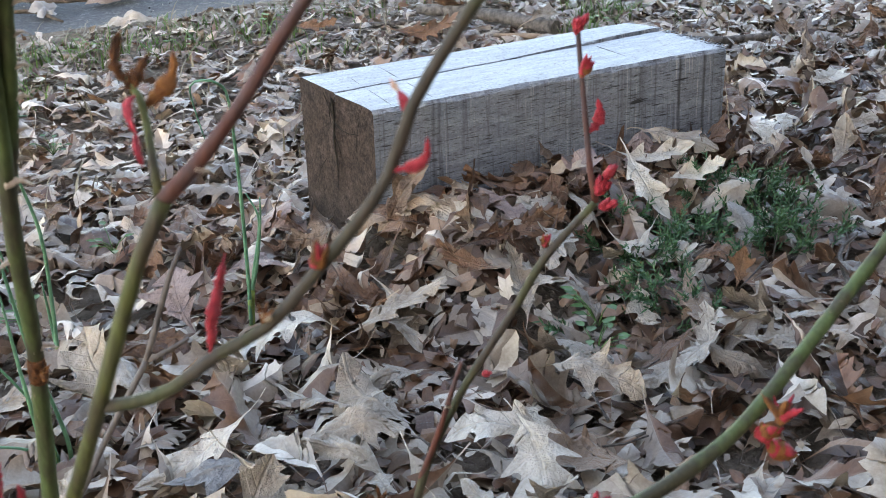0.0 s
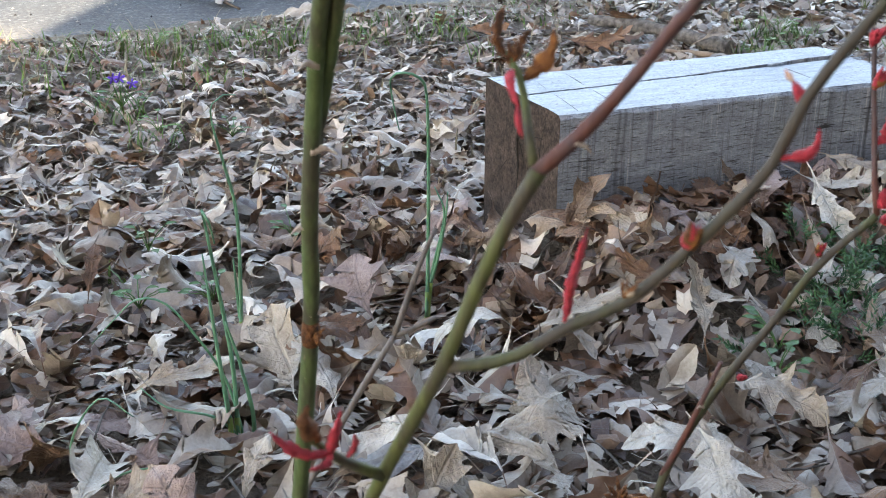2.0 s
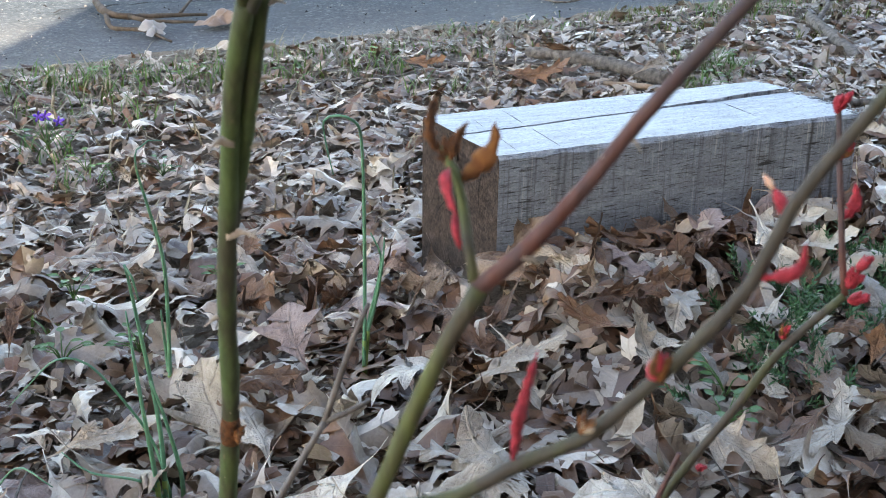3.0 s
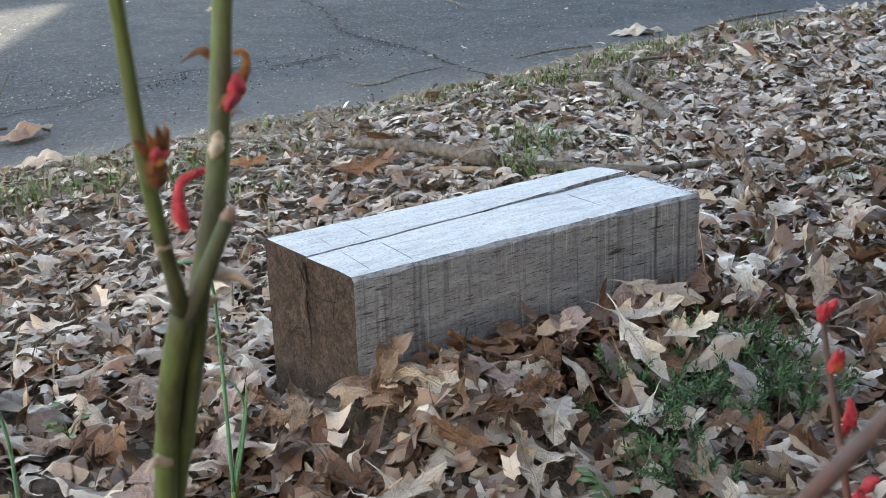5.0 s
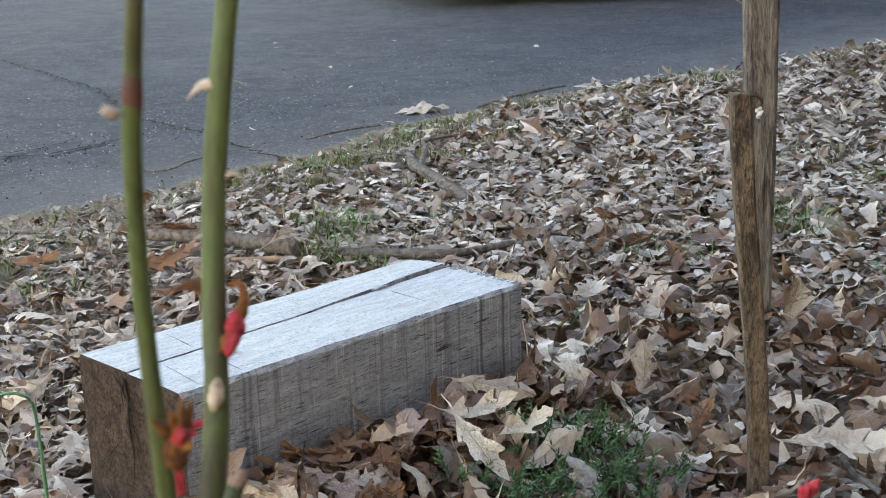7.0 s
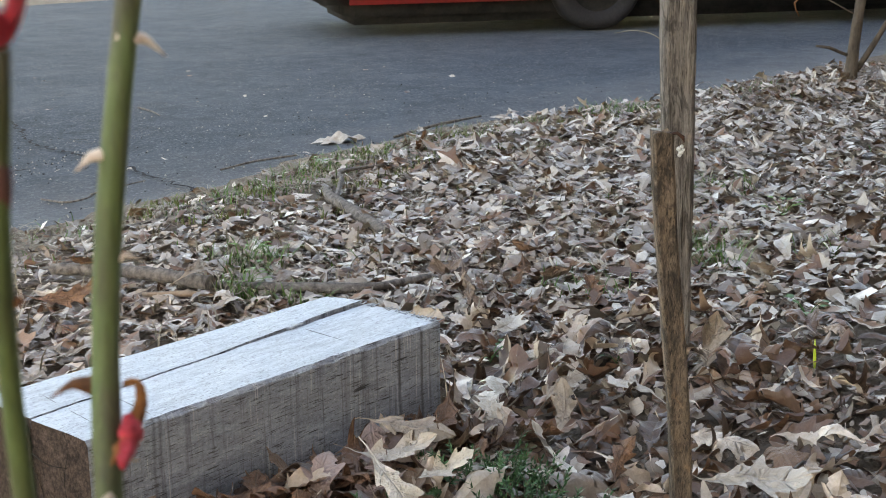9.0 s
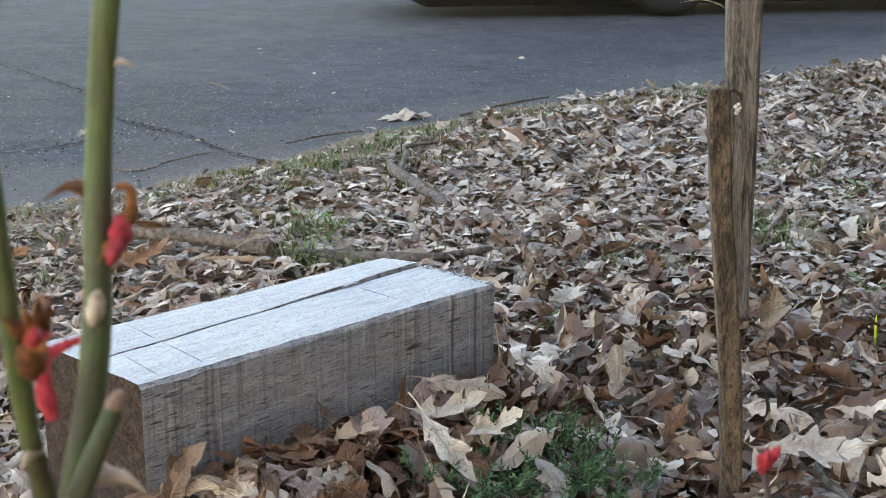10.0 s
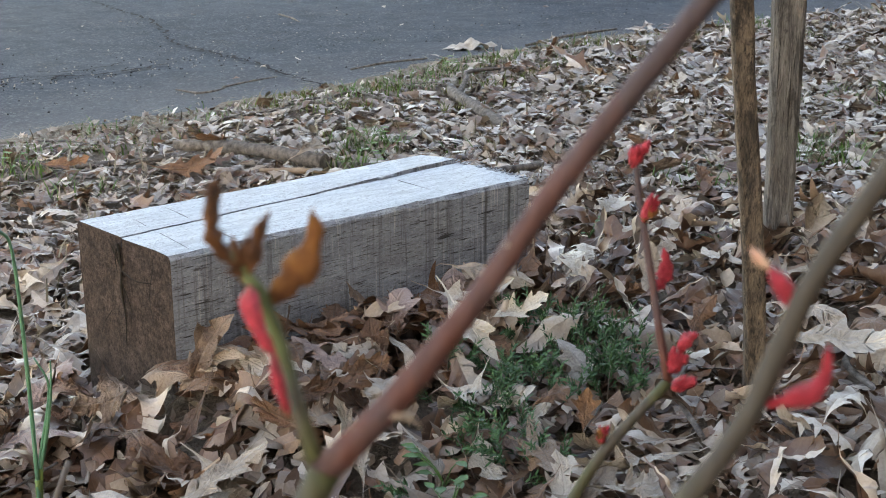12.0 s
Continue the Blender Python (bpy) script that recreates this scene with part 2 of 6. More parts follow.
TIMBER, END_GRAIN, ASPHALT, SOIL = timber_material(), end_grain_material(), asphalt_material(), soil_material()
GROOVE = plain_material("dark_wood_crack", (0.02, 0.017, 0.014), (0.06, 0.05, 0.04), 80, 0.95, 0.1)
SAW_DIRT = plain_material("dirt_in_saw_mark", (0.12, 0.12, 0.125), (0.34, 0.34, 0.34), 300, 0.9, 0.1)
CRACK = plain_material("dirt_in_crack", (0.012, 0.012, 0.012), (0.035, 0.032, 0.03), 60, 0.95, 0.1)
GRIT = plain_material("pale_grit", (0.20, 0.18, 0.155), (0.40, 0.36, 0.31), 300, 0.9, 0.15)
CANE_GREEN = cane_material("green_cane_bark", (0.092, 0.126, 0.046), (0.066, 0.06, 0.036), 0.46)
CANE_STUB = cane_material("dull_stub_bark", (0.07, 0.085, 0.045), (0.06, 0.05, 0.045), 0.5)
CANE_OLIVE = cane_material("olive_cane_bark", (0.115, 0.125, 0.042), (0.08, 0.066, 0.044), 0.47)
CANE_GREY = cane_material("grey_olive_cane_bark", (0.078, 0.08, 0.036), (0.072, 0.058, 0.044), 0.54)
CANE_BROWN = cane_material("red_brown_cane_bark", (0.14, 0.052, 0.038), (0.085, 0.056, 0.054), 0.52)
TWIG_GREY = cane_material("grey_brown_twig_bark", (0.19, 0.155, 0.13), (0.11, 0.085, 0.07), 0.5)
RED = plain_material("crimson_young_leaf", (0.30, 0.012, 0.022), (0.76, 0.075, 0.095), 420, 0.55, 0.3, (1, 1, 1), 0.8, 0.0015)
ORANGE = plain_material("orange_brown_bud_scale", (0.16, 0.05, 0.018), (0.44, 0.17, 0.045), 380, 0.65, 0.25, (1, 1, 1), 0.8, 0.0015)
DRIED = plain_material("dried_brown_bud", (0.06, 0.028, 0.016), (0.32, 0.12, 0.04), 420, 0.7, 0.2, (1, 1, 1), 0.9, 0.0015)
THORN = plain_material("pale_red_thorn", (0.36, 0.25, 0.18), (0.64, 0.54, 0.43), 260, 0.5, 0.3)
PALE_BUD = plain_material("pale_bud_scale", (0.32, 0.22, 0.14), (0.66, 0.55, 0.42), 300, 0.5, 0.3)
POD = plain_material("yellow_shoot_tip", (0.62, 0.26, 0.16), (0.78, 0.55, 0.38), 300, 0.5, 0.3)
STUB_TIP = plain_material("pinkish_cut_end", (0.20, 0.12, 0.09), (0.40, 0.28, 0.22), 300, 0.7, 0.2)
CUT = plain_material("pale_cut_wood", (0.42, 0.33, 0.22), (0.62, 0.52, 0.38), 300, 0.8, 0.2)
ONION = plain_material("blue_green_onion_blade", (0.065, 0.18, 0.10), (0.12, 0.27, 0.155), 40, 0.42, 0.4)
ONION_BASE = plain_material("yellow_green_blade_base", (0.13, 0.21, 0.045), (0.21, 0.30, 0.08), 60, 0.45, 0.4)
GRASS = plain_material("fresh_grass", (0.05, 0.11, 0.02), (0.12, 0.20, 0.045), 9, 0.5, 0.3)
MOSS = plain_material("olive_moss", (0.075, 0.10, 0.028), (0.17, 0.195, 0.06), 14, 0.8, 0.15)
STRAW = plain_material("dry_grass_straw", (0.17, 0.145, 0.10), (0.32, 0.28, 0.20), 12, 0.7, 0.2)
JUNIPER = plain_material("juniper_needles", (0.018, 0.056, 0.022), (0.070, 0.162, 0.056), 60, 0.5, 0.35)
SPROUT = plain_material("bright_green_sprout", (0.075, 0.15, 0.03), (0.15, 0.245, 0.06), 40, 0.5, 0.3)
HERB = plain_material("small_green_leaf", (0.035, 0.09, 0.02), (0.075, 0.155, 0.04), 40, 0.5, 0.3)
PETAL = plain_material("violet_petal", (0.13, 0.05, 0.42), (0.24, 0.12, 0.62), 200, 0.6, 0.2)
STICK = plain_material("fallen_stick_bark", (0.055, 0.046, 0.039), (0.25, 0.215, 0.185), 70, 0.9, 0.15, (1, 1, 1), 0.9, 0.003)
STICK_WOOD = plain_material("bare_stick_wood", (0.20, 0.13, 0.085), (0.36, 0.26, 0.175), 60, 0.8, 0.2)
SHRUB_BARK = plain_material("dark_shrub_bark", (0.05, 0.038, 0.028), (0.13, 0.10, 0.075), 30, 0.9, 0.15, (1, 1, 0.3), 0.8, 0.004)
STAKE_PALE = stake_material("weathered_tan_stake", (0.27, 0.195, 0.137), (0.062, 0.05, 0.041))
STAKE_GREY = stake_material("weathered_grey_stake", (0.27, 0.235, 0.20), (0.085, 0.072, 0.062))
LICHEN = plain_material("white_lichen", (0.5, 0.5, 0.47), (0.78, 0.78, 0.75), 300, 0.9, 0.1)
RUST_BARK = plain_material("dark_rust_bark", (0.025, 0.014, 0.01), (0.09, 0.04, 0.024), 120, 0.8, 0.2)
TYRE = plain_material("tyre_rubber", (0.012, 0.012, 0.013), (0.022, 0.022, 0.024), 60, 0.8, 0.3)
CAR_PAINT = plain_material("dark_red_car_paint", (0.20, 0.02, 0.018), (0.22, 0.024, 0.02), 5, 0.3, 0.5, bump=0.0)
CAR_UNDER = plain_material("car_underside", (0.012, 0.012, 0.012), (0.03, 0.028, 0.026), 8, 0.9, 0.1)
GLASS = plain_material("dark_car_glass", (0.02, 0.022, 0.025), (0.03, 0.032, 0.035), 5, 0.08, 0.6, bump=0.0)
# added sun blocker: kept dark so little light bounces onto the timber
BLOCKER_BRICK = plain_material("dark_blocker_brick", (0.12, 0.095, 0.08), (0.19, 0.155, 0.135), 9, 0.9, 0.15)
BLOCKER_ROOF = plain_material("grey_blocker_shingle", (0.10, 0.10, 0.105), (0.17, 0.165, 0.16), 12, 0.9, 0.2)


# ---- mesh helpers ----
def ob_from(name, bm, material, parent=None, label=""):
    me = bpy.data.meshes.new(name)
    bm.normal_update()
    bm.to_mesh(me)
    bm.free()
    for m in material if isinstance(material, (list, tuple)) else [material]:
        me.materials.append(m)
    ob = new(name, me)
    if parent:
        ob.parent = parent
        ob.matrix_parent_inverse = parent.matrix_world.inverted()
    if label:
        ob["label"] = label
    return ob


def part(name, bm, material, parent, label=""):
    return ob_from(name, bm, material, parent, label)


def empty(name, at):
    e = new(name)
    e.location = at
    e.empty_display_size = 0.02
    bpy.context.view_layer.update()
    return e


def smooth(bm):
    for f in bm.faces:
        f.smooth = True
    return bm


def spline(points, step):
    """Catmull-Rom through the points, about one sample each step metres."""
    p = [Vector(q) for q in points]
    p = [p[0] * 2 - p[1], *p, p[-1] * 2 - p[-2]]
    out = []
    for a, b, c, d in zip(p, p[1:], p[2:], p[3:]):
        n = max(1, int((c - b).length / step))
        for i in range(n):
            t = i / n
            out.append(0.5 * ((2 * b) + (c - a) * t + (2 * a - 5 * b + 4 * c - d) * t * t + (3 * b - a - 3 * c + d) * t ** 3))
    return out + [p[-2]]


def tube(bm, points, radii, sides=8, step=0.01, flat=1.0, wobble=0.0, seed=0, index=0):
    """A tapered, closed tube along a curve; flat squeezes it across."""
    rnd = random.Random(seed)
    pts = spline(points, step)
    n = len(pts)
    rings, side = [], None
    for i, c in enumerate(pts):
        way = (pts[min(i + 1, n - 1)] - pts[max(i - 1, 0)]).normalized()
        if side is None:
            side = way.orthogonal().normalized()
        side = (side - way * side.dot(way)).normalized()
        over = way.cross(side)
        f = i / (n - 1) * (len(radii) - 1)
        k = min(int(f), len(radii) - 2)
        r = radii[k] + (radii[k + 1] - radii[k]) * (f - k)
        r *= 1 + wobble * (rnd.random() - 0.5) * 2
        rings.append([bm.verts.new(c + side * (r * math.cos(a)) + over * (r * flat * math.sin(a)))
                      for a in (2 * math.pi * j / sides for j in range(sides))])
    for a, b in zip(rings, rings[1:]):
        for j in range(sides):
            f = bm.faces.new((a[j], a[(j + 1) % sides], b[(j + 1) % sides], b[j]))
            f.material_index, f.smooth = index, True
    for ring, rev in ((rings[0], True), (rings[-1], False)):
        f = bm.faces.new(list(reversed(ring)) if rev else ring)
        f.material_index = index
    return bm


def sm(t):
    t = min(1.0, max(0.0, t))
    return t * t * (3 - 2 * t)


EDGE = [(-40, 1.9), (-6, 1.75), (-0.45, 1.77), (0.2, 1.80), (0.85, 1.845), (1.35, 1.86), (1.65, 1.85), (2.1, 1.98), (2.6, 2.03), (3.2, 2.05), (3.55, 1.97), (4.0, 1.83), (5.2, 1.8), (5.9, 1.77), (12, 1.7), (40, 1.6)]


def road_edge(x):
    for (a, p), (b, q) in zip(EDGE, EDGE[1:]):
        if x <= b:
            return p + (q - p) * (x - a) / (b - a) + 0.02 * math.sin(x * 9) + 0.012 * math.sin(x * 23 + 1)
    return EDGE[-1][1]


def ground_z(x, y):
    """Leaf mould banked up towards the camera and against the timber, running down to the road."""
    z = 0.055 * sm((0.5 - y) / 0.9)
    z += 0.070 * sm((x + 0.14) / 0.20) * (0.45 + 0.55 * sm((0.62 - x) / 0.2)) * sm((1.1 - x) / 0.4) * math.exp(-((y + 0.05) / 0.20) ** 2)
    z += 0.025 * math.exp(-((x + 0.06) / 0.13) ** 2 - ((y - 0.09) / 0.16) ** 2)
    z += 0.010 * noise.noise((x * 2.3, y * 2.3, 0.4)) + 0.008 * noise.noise((x * 7, y * 7, 3.0))
    near = sm((road_edge(x) - y) / 0.25)
    return z * near - 0.018 * (1 - near)


# ---- ground and road ----
def axis_steps(lo, hi, fine_lo, fine_hi, fine):
    v = [fine_lo + fine * i for i in range(int((fine_hi - fine_lo) / fine) + 1)]
    a, d = v[0], fine
    while a > lo:
        d *= 1.5
        a -= d
        v.insert(0, max(a, lo))
    a, d = v[-1], fine
    while a < hi:
        d *= 1.5
        a += d
        v.append(min(a, hi))
    return v


def build_ground():
    xs, ys = axis_steps(-400, 400, -1.6, 6.4, 0.06), axis_steps(-400, 400, -1.6, 2.2, 0.05)
    verts, faces = [], []
    for y in ys:
        for x in xs:
            if y > 2.25:
                z = -0.05
            else:
                z = ground_z(x, y) - 0.012 * sm((road_edge(x) - 0.4 - y) / 0.4) if y < road_edge(x) + 0.1 else -0.05
            verts.append((x, y, z))
    w = len(xs)
    for j in range(len(ys) - 1):
        for i in range(w - 1):
            faces.append((j * w + i, j * w + i + 1, (j + 1) * w + i + 1, (j + 1) * w + i))
    me = bpy.data.meshes.new("ground")
    me.from_pydata(verts, [], faces)
    me.materials.append(SOIL)
    for p in me.polygons:
        p.use_smooth = True
    return tagged(new("ground", me), "dark leaf mould and bare soil under the oaks", "ground", kind="structure")


def build_road():
    xs = [-40 + i * 2 for i in range(19)] + [-2 + 0.08 * i for i in range(120)] + [7.6 + 2 * i for i in range(17)]
    bm = bmesh.new()
    rows = []
    for x in xs:
        e = road_edge(x) - 0.03
        col = []
        for k, d in enumerate((0.0, 0.015, 0.12, 0.6, 2.0, 5.0, 9.0)):
            z = -0.034 if k == 0 else -0.02 + 0.0035 * noise.noise((x * 3, d * 4, 8)) - (0.004 if k == 1 else 0)
            col.append(bm.verts.new((x, e + d, z)))
        rows.append(col)
    for a, b in zip(rows, rows[1:]):
        for k in range(len(a) - 1):
            bm.faces.new((a[k], b[k], b[k + 1], a[k + 1]))
    road = tagged(ob_from("road", smooth(bm), ASPHALT), "grey worn asphalt lane with cracks and scattered grit", "road", kind="structure")

    def crack(points, width, seed):
        rnd = random.Random(seed)
        c = bmesh.new()
        pts = spline([(x, y, -0.0135) for x, y in points], 0.03)
        left, right = [], []
        for i, p in enumerate(pts):
            q = pts[min(i + 1, len(pts) - 1)] - pts[max(i - 1, 0)]
            nrm = Vector((-q.y, q.x, 0)).normalized()
            mid = p + nrm * rnd.uniform(-0.018, 0.018)
            wd = width * rnd.uniform(0.2, 1.3)
            left.append(c.verts.new(mid + nrm * wd))
            right.append(c.verts.new(mid - nrm * wd))
        for i in range(len(pts) - 1):
            c.faces.new((left[i], right[i], right[i + 1], left[i + 1]))
        part("crack", c, CRACK, road, "dark jagged crack in the asphalt")

    crack([(2.5, 5.2), (2.35, 4.5), (2.18, 3.75), (1.92, 3.15), (1.87, 2.91), (1.84, 2.6), (1.78, 2.3), (1.72, 2.08), (1.69, 1.92)], 0.007, 1)
    crack([(0.85, 2.72), (1.04, 2.74), (1.17, 2.72), (1.28, 2.64), (1.42, 2.62), (1.6, 2.66)], 0.008, 2)
    crack([(2.05, 3.0), (2.0, 3.1), (1.95, 3.12)], 0.004, 3)
    crack([(-0.1, 2.5), (0.2, 2.55), (0.5, 2.5), (0.8, 2.56)], 0.007, 4)
    crack([(0.9, 2.64), (1.1, 2.66), (1.3, 2.70)], 0.006, 5)
    crack([(1.2, 2.80), (1.32, 2.74), (1.5, 2.78)], 0.005, 6)
    return road


def build_grit(road):
    """Loose crumbs of stone and bark on the lane, thickest along the cracks."""
    rnd = random.Random(17)
    bm = bmesh.new()
    for _ in range(900):
        x, y = rnd.uniform(-0.6, 4.5), 1.95 + abs(rnd.gauss(0, 0.9))
        if rnd.random() < 0.35:
            x, y = rnd.uniform(0.4, 1.9), rnd.gauss(2.68, 0.09)
        if y < road_edge(x):
            continue
        r = rnd.uniform(0.0014, 0.0042)
        base = [bm.verts.new((x + r * math.cos(a) * rnd.uniform(0.7, 1.4), y + r * math.sin(a) * rnd.uniform(0.7, 1.4), -0.019)) for a in (0.3, 1.6, 2.9, 4.1, 5.3)]
        top = bm.verts.new((x, y, -0.0165 + r * rnd.uniform(0.3, 0.8)))
        dark = 0 if rnd.random() < 0.5 else 1
        for p, q in zip(base, base[1:] + base[:1]):
            bm.faces.new((p, q, top)).material_index = dark
    tagged(part("road_grit", bm, [CRACK, GRIT], road, "loose dark and pale crumbs on the asphalt"), kind="stuff")


ground = build_ground()
road = build_road()
build_grit(road)


# ---- the sawn timber ----
LENGTH, WIDTH, TOP = 0.54, 0.20, 0.24


def build_timber():
    bm = bmesh.new()
    n = 54
    rnd = random.Random(5)
    rings = []
    for i in range(n + 1):
        t = i / n
        x = t * LENGTH
        g = 0.101 + 0.036 * t + 0.001 * math.sin(t * 23) + 0.0018 * noise.noise((t * 30, 0, 0))   # line of the long crack
        gw = 0.0013 + 0.0026 * sm((t - 0.45) * 1.8) + 0.0009 * abs(noise.noise((t * 18, 5, 0)))
        gd = 0.012 + 0.014 * t
        lift = 0.0030 * sm((t - 0.45) * 2.2) + 0.0004
        top = 0.243 - 0.006 * t
        wear = lambda s: 0.0016 * noise.noise((x * 22, s, 2.0)) + 0.0010 * noise.noise((x * 90, s, 7.0))
        r = 0.0038 + 0.0022 * noise.noise((x * 30, 1, 1)) + 0.0014 * noise.noise((x * 110, 4, 1))
        prof = [(0.0, -0.03), (wear(1), 0.10), (wear(2), 0.17), (wear(3), top - r * 1.6), (r, top - 0.0006 + wear(4) * 0.6), (0.03, top + wear(5) * 0.5),
                (0.07, top + wear(6) * 0.5), (g - gw, top - 0.0012), (g - gw * 0.2, top - gd), (g + gw * 0.2, top - gd), (g + gw, top + lift - 0.0009),
                (0.165, top + lift * 0.8 + wear(8) * 0.5), (WIDTH - r, top + lift * 0.5 - 0.0006), (WIDTH + wear(9), top - r * 1.6), (WIDTH + wear(10), 0.15), (WIDTH, -0.03)]
        # the far end is sawn a little askew and frayed
        ring = []
        for y, z in prof:
            xx = x
            if i == n:
                xx += 0.004 - 0.022 * max(0, y - 0.14) / 0.06 + rnd.uniform(-0.002, 0.002)
            elif i == 0:
                xx += 0.0012 * rnd.uniform(-1, 1)
            ring.append(bm.verts.new((xx, y, z)))
        rings.append(ring)
    m = len(rings[0])
    for a, b in zip(rings, rings[1:]):
        for k in range(m - 1):
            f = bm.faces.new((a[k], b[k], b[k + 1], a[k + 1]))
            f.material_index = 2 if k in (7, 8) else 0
        bm.faces.new((a[m - 1], b[m - 1], b[0], a[0]))
    for ring, flip in ((rings[0], False), (rings[-1], True)):
        f = bm.faces.new(list(reversed(ring)) if flip else ring)
        f.material_index = 1 if not flip else 0
    bmesh.ops.recalc_face_normals(bm, faces=bm.faces)
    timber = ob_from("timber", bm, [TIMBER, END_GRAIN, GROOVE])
    tagged(timber, "short grey weathered sawn timber with a long split, bedded in leaves", "timber")
    # checks in the end grain: thin dark splits
    for pts, w in (([(0.104, 0.236), (0.100, 0.21), (0.103, 0.18), (0.098, 0.15), (0.101, 0.12)], 0.0026), ([(0.100, 0.208), (0.114, 0.224), (0.126, 0.238)], 0.0022),
                   ([(0.100, 0.205), (0.07, 0.20), (0.035, 0.205)], 0.0010), ([(0.13, 0.15), (0.15, 0.13), (0.165, 0.10)], 0.0009),
                   ([(0.104, 0.232), (0.112, 0.218), (0.109, 0.200)], 0.0016), ([(0.101, 0.19), (0.085, 0.165), (0.088, 0.14)], 0.0010), ([(0.03, 0.225), (0.042, 0.19), (0.038, 0.16)], 0.0008)):
        c = bmesh.new()
        line = spline([(-0.0025, y, z) for y, z in pts], 0.005)
        tube(c, line, [w, w * 0.8, w * 0.3], 5, 0.006, 0.6, 0.35, 3)
        part("end_split", c, GROOVE, timber, "dark drying split in the end grain")
    # shallow saw kerfs across the top
    for x0, x1, w in ((0.03, 0.055, 0.00045), (0.088, 0.108, 0.0006), (0.40, 0.412, 0.0006)):
        c = bmesh.new()
        for ya, yb in ((0.012, 0.092), (0.12, 0.185)) if x0 < 0.2 else ((0.03, 0.11),):
            p, q = x0 + (x1 - x0) * ya / 0.2, x0 + (x1 - x0) * yb / 0.2
            zz = 0.2428 - 0.006 * p / LENGTH
            tube(c, [(p, ya, zz), ((p + q) / 2, (ya + yb) / 2, zz + 0.0002), (q, yb, zz)], [w * 0.5, w, w * 0.4], 5, 0.01, 1.2, 0.6, 1)
        part("saw_mark", c, SAW_DIRT, timber, "thin grey saw line across the grain")
    # frayed fibres along the far arris and a raised knot chip
    c = bmesh.new()
    for i in range(46):
        y = rnd.uniform(0.0, 0.19)
        x = LENGTH + 0.002 - 0.022 * max(0, y - 0.14) / 0.06
        z = 0.237
        tube(c, [(x - 0.006, y, z), (x + 0.001, y + rnd.uniform(-0.003, 0.003), z + rnd.uniform(0, 0.002)), (x + rnd.uniform(0.002, 0.009), y + rnd.uniform(-0.005, 0.005), z + rnd.uniform(-0.003, 0.004))],
             [0.0008, 0.0006, 0.0002], 4, 0.01)
    tagged(part("frayed_edge", c, TIMBER, timber, "pale frayed wood fibres"), kind="stuff")
    c = bmesh.new()
    tube(c, [(0.392, 0.128, 0.238), (0.405, 0.122, 0.2415), (0.420, 0.126, 0.2385)], [0.001, 0.0035, 0.001], 6, 0.006, 0.5, 0.3, 2)
    part("splinter", c, TIMBER, timber, "small raised splinter")
    # sliver leaning at the far front corner
    c = bmesh.new()
    tube(c, [(0.556, -0.004, 0.10), (0.552, -0.002, 0.15), (0.546, 0.0, 0.185)], [0.004, 0.003, 0.0008], 5, 0.02, 0.4, 0.1, 2)
    part("splinter", c, CUT, timber, "pale split sliver")
    return timber


build_timber()


# ---- stakes ----
def build_stake(base, top, wide, deep, turn, mat_, label, notch, low=1.0, high=1.0):
    base, top = Vector(base), Vector(top)
    axis = (top - base).normalized()
    side = Vector((math.cos(turn), math.sin(turn), 0))
    side = (side - axis * side.dot(axis)).normalized()
    out = axis.cross(side)
    rnd = random.Random(int(wide * 1e4))
    bm = bmesh.new()
    rings = []
    n = 26
    for i in range(n + 1):
        t = i / n
        c = base.lerp(top, t) + side * (0.004 * math.sin(t * 5 + notch)) + out * 0.002 * math.sin(t * 9)
        w, d = wide / 2 * (1 + 0.06 * noise.noise((t * 6, wide, 0))), deep / 2 * (1 + 0.06 * noise.noise((t * 7, 3, wide)))
        w *= low + (high - low) * t
        ring = []
        for u, v in ((-1, -0.7), (-0.75, -1), (0, -0.93), (0.75, -1), (1, -0.7), (1, 0.7), (0.75, 1), (0, 1.02), (-0.75, 1), (-1, 0.7)):
            k = 1 + 0.05 * noise.noise((t * 25, u * 2, v * 2))
            lift = axis * (rnd.uniform(-0.006, 0.004) if i == n else 0)
            ring.append(bm.verts.new(c + side * u * w * k + out * v * d * k + lift))
        rings.append(ring)
    for a, b in zip(rings, rings[1:]):
        for j in range(10):
            bm.faces.new((a[j], a[(j + 1) % 10], b[(j + 1) % 10], b[j]))
    bm.faces.new(rings[-1])
    bm.faces.new(list(reversed(rings[0])))
    bmesh.ops.recalc_face_normals(bm, faces=bm.faces)
    return tagged(ob_from("garden_stake", bm, mat_), label, "stake", "garden stakes")


stake_front = build_stake((0.5300, -0.3780, -0.02), (0.386, -0.428, 0.548), 0.0210, 0.018, radians(-45), STAKE_PALE, "split tan wooden garden stake with a broken dark top", 0.0, 1.15, 0.97)
stake_rear = build_stake((1.070, -0.0415, -0.03), (1.063, -0.0395, 0.95), 0.045, 0.03, radians(-42), STAKE_GREY, "taller grey weathered wooden stake standing in leaves", 1.0, 0.86, 1.3)
for k, (u0, z0, z1) in enumerate(((-0.009, 0.30, 0.42), (0.006, 0.42, 0.58), (-0.003, 0.52, 0.66), (0.011, 0.22, 0.34))):
    c = bmesh.new()
    tube(c, [(1.064 + u0 * 0.74 - 0.0105, -0.037 - u0 * 0.67 - 0.0115, z) for z in (z0, (z0 + z1) / 2, z1)], [0.0006, 0.0016, 0.0004], 5, 0.02, 0.8, 0.3, k)
    part("grain_crack", c, GROOVE, stake_rear, "dark crack along the grain")
c = bmesh.new()
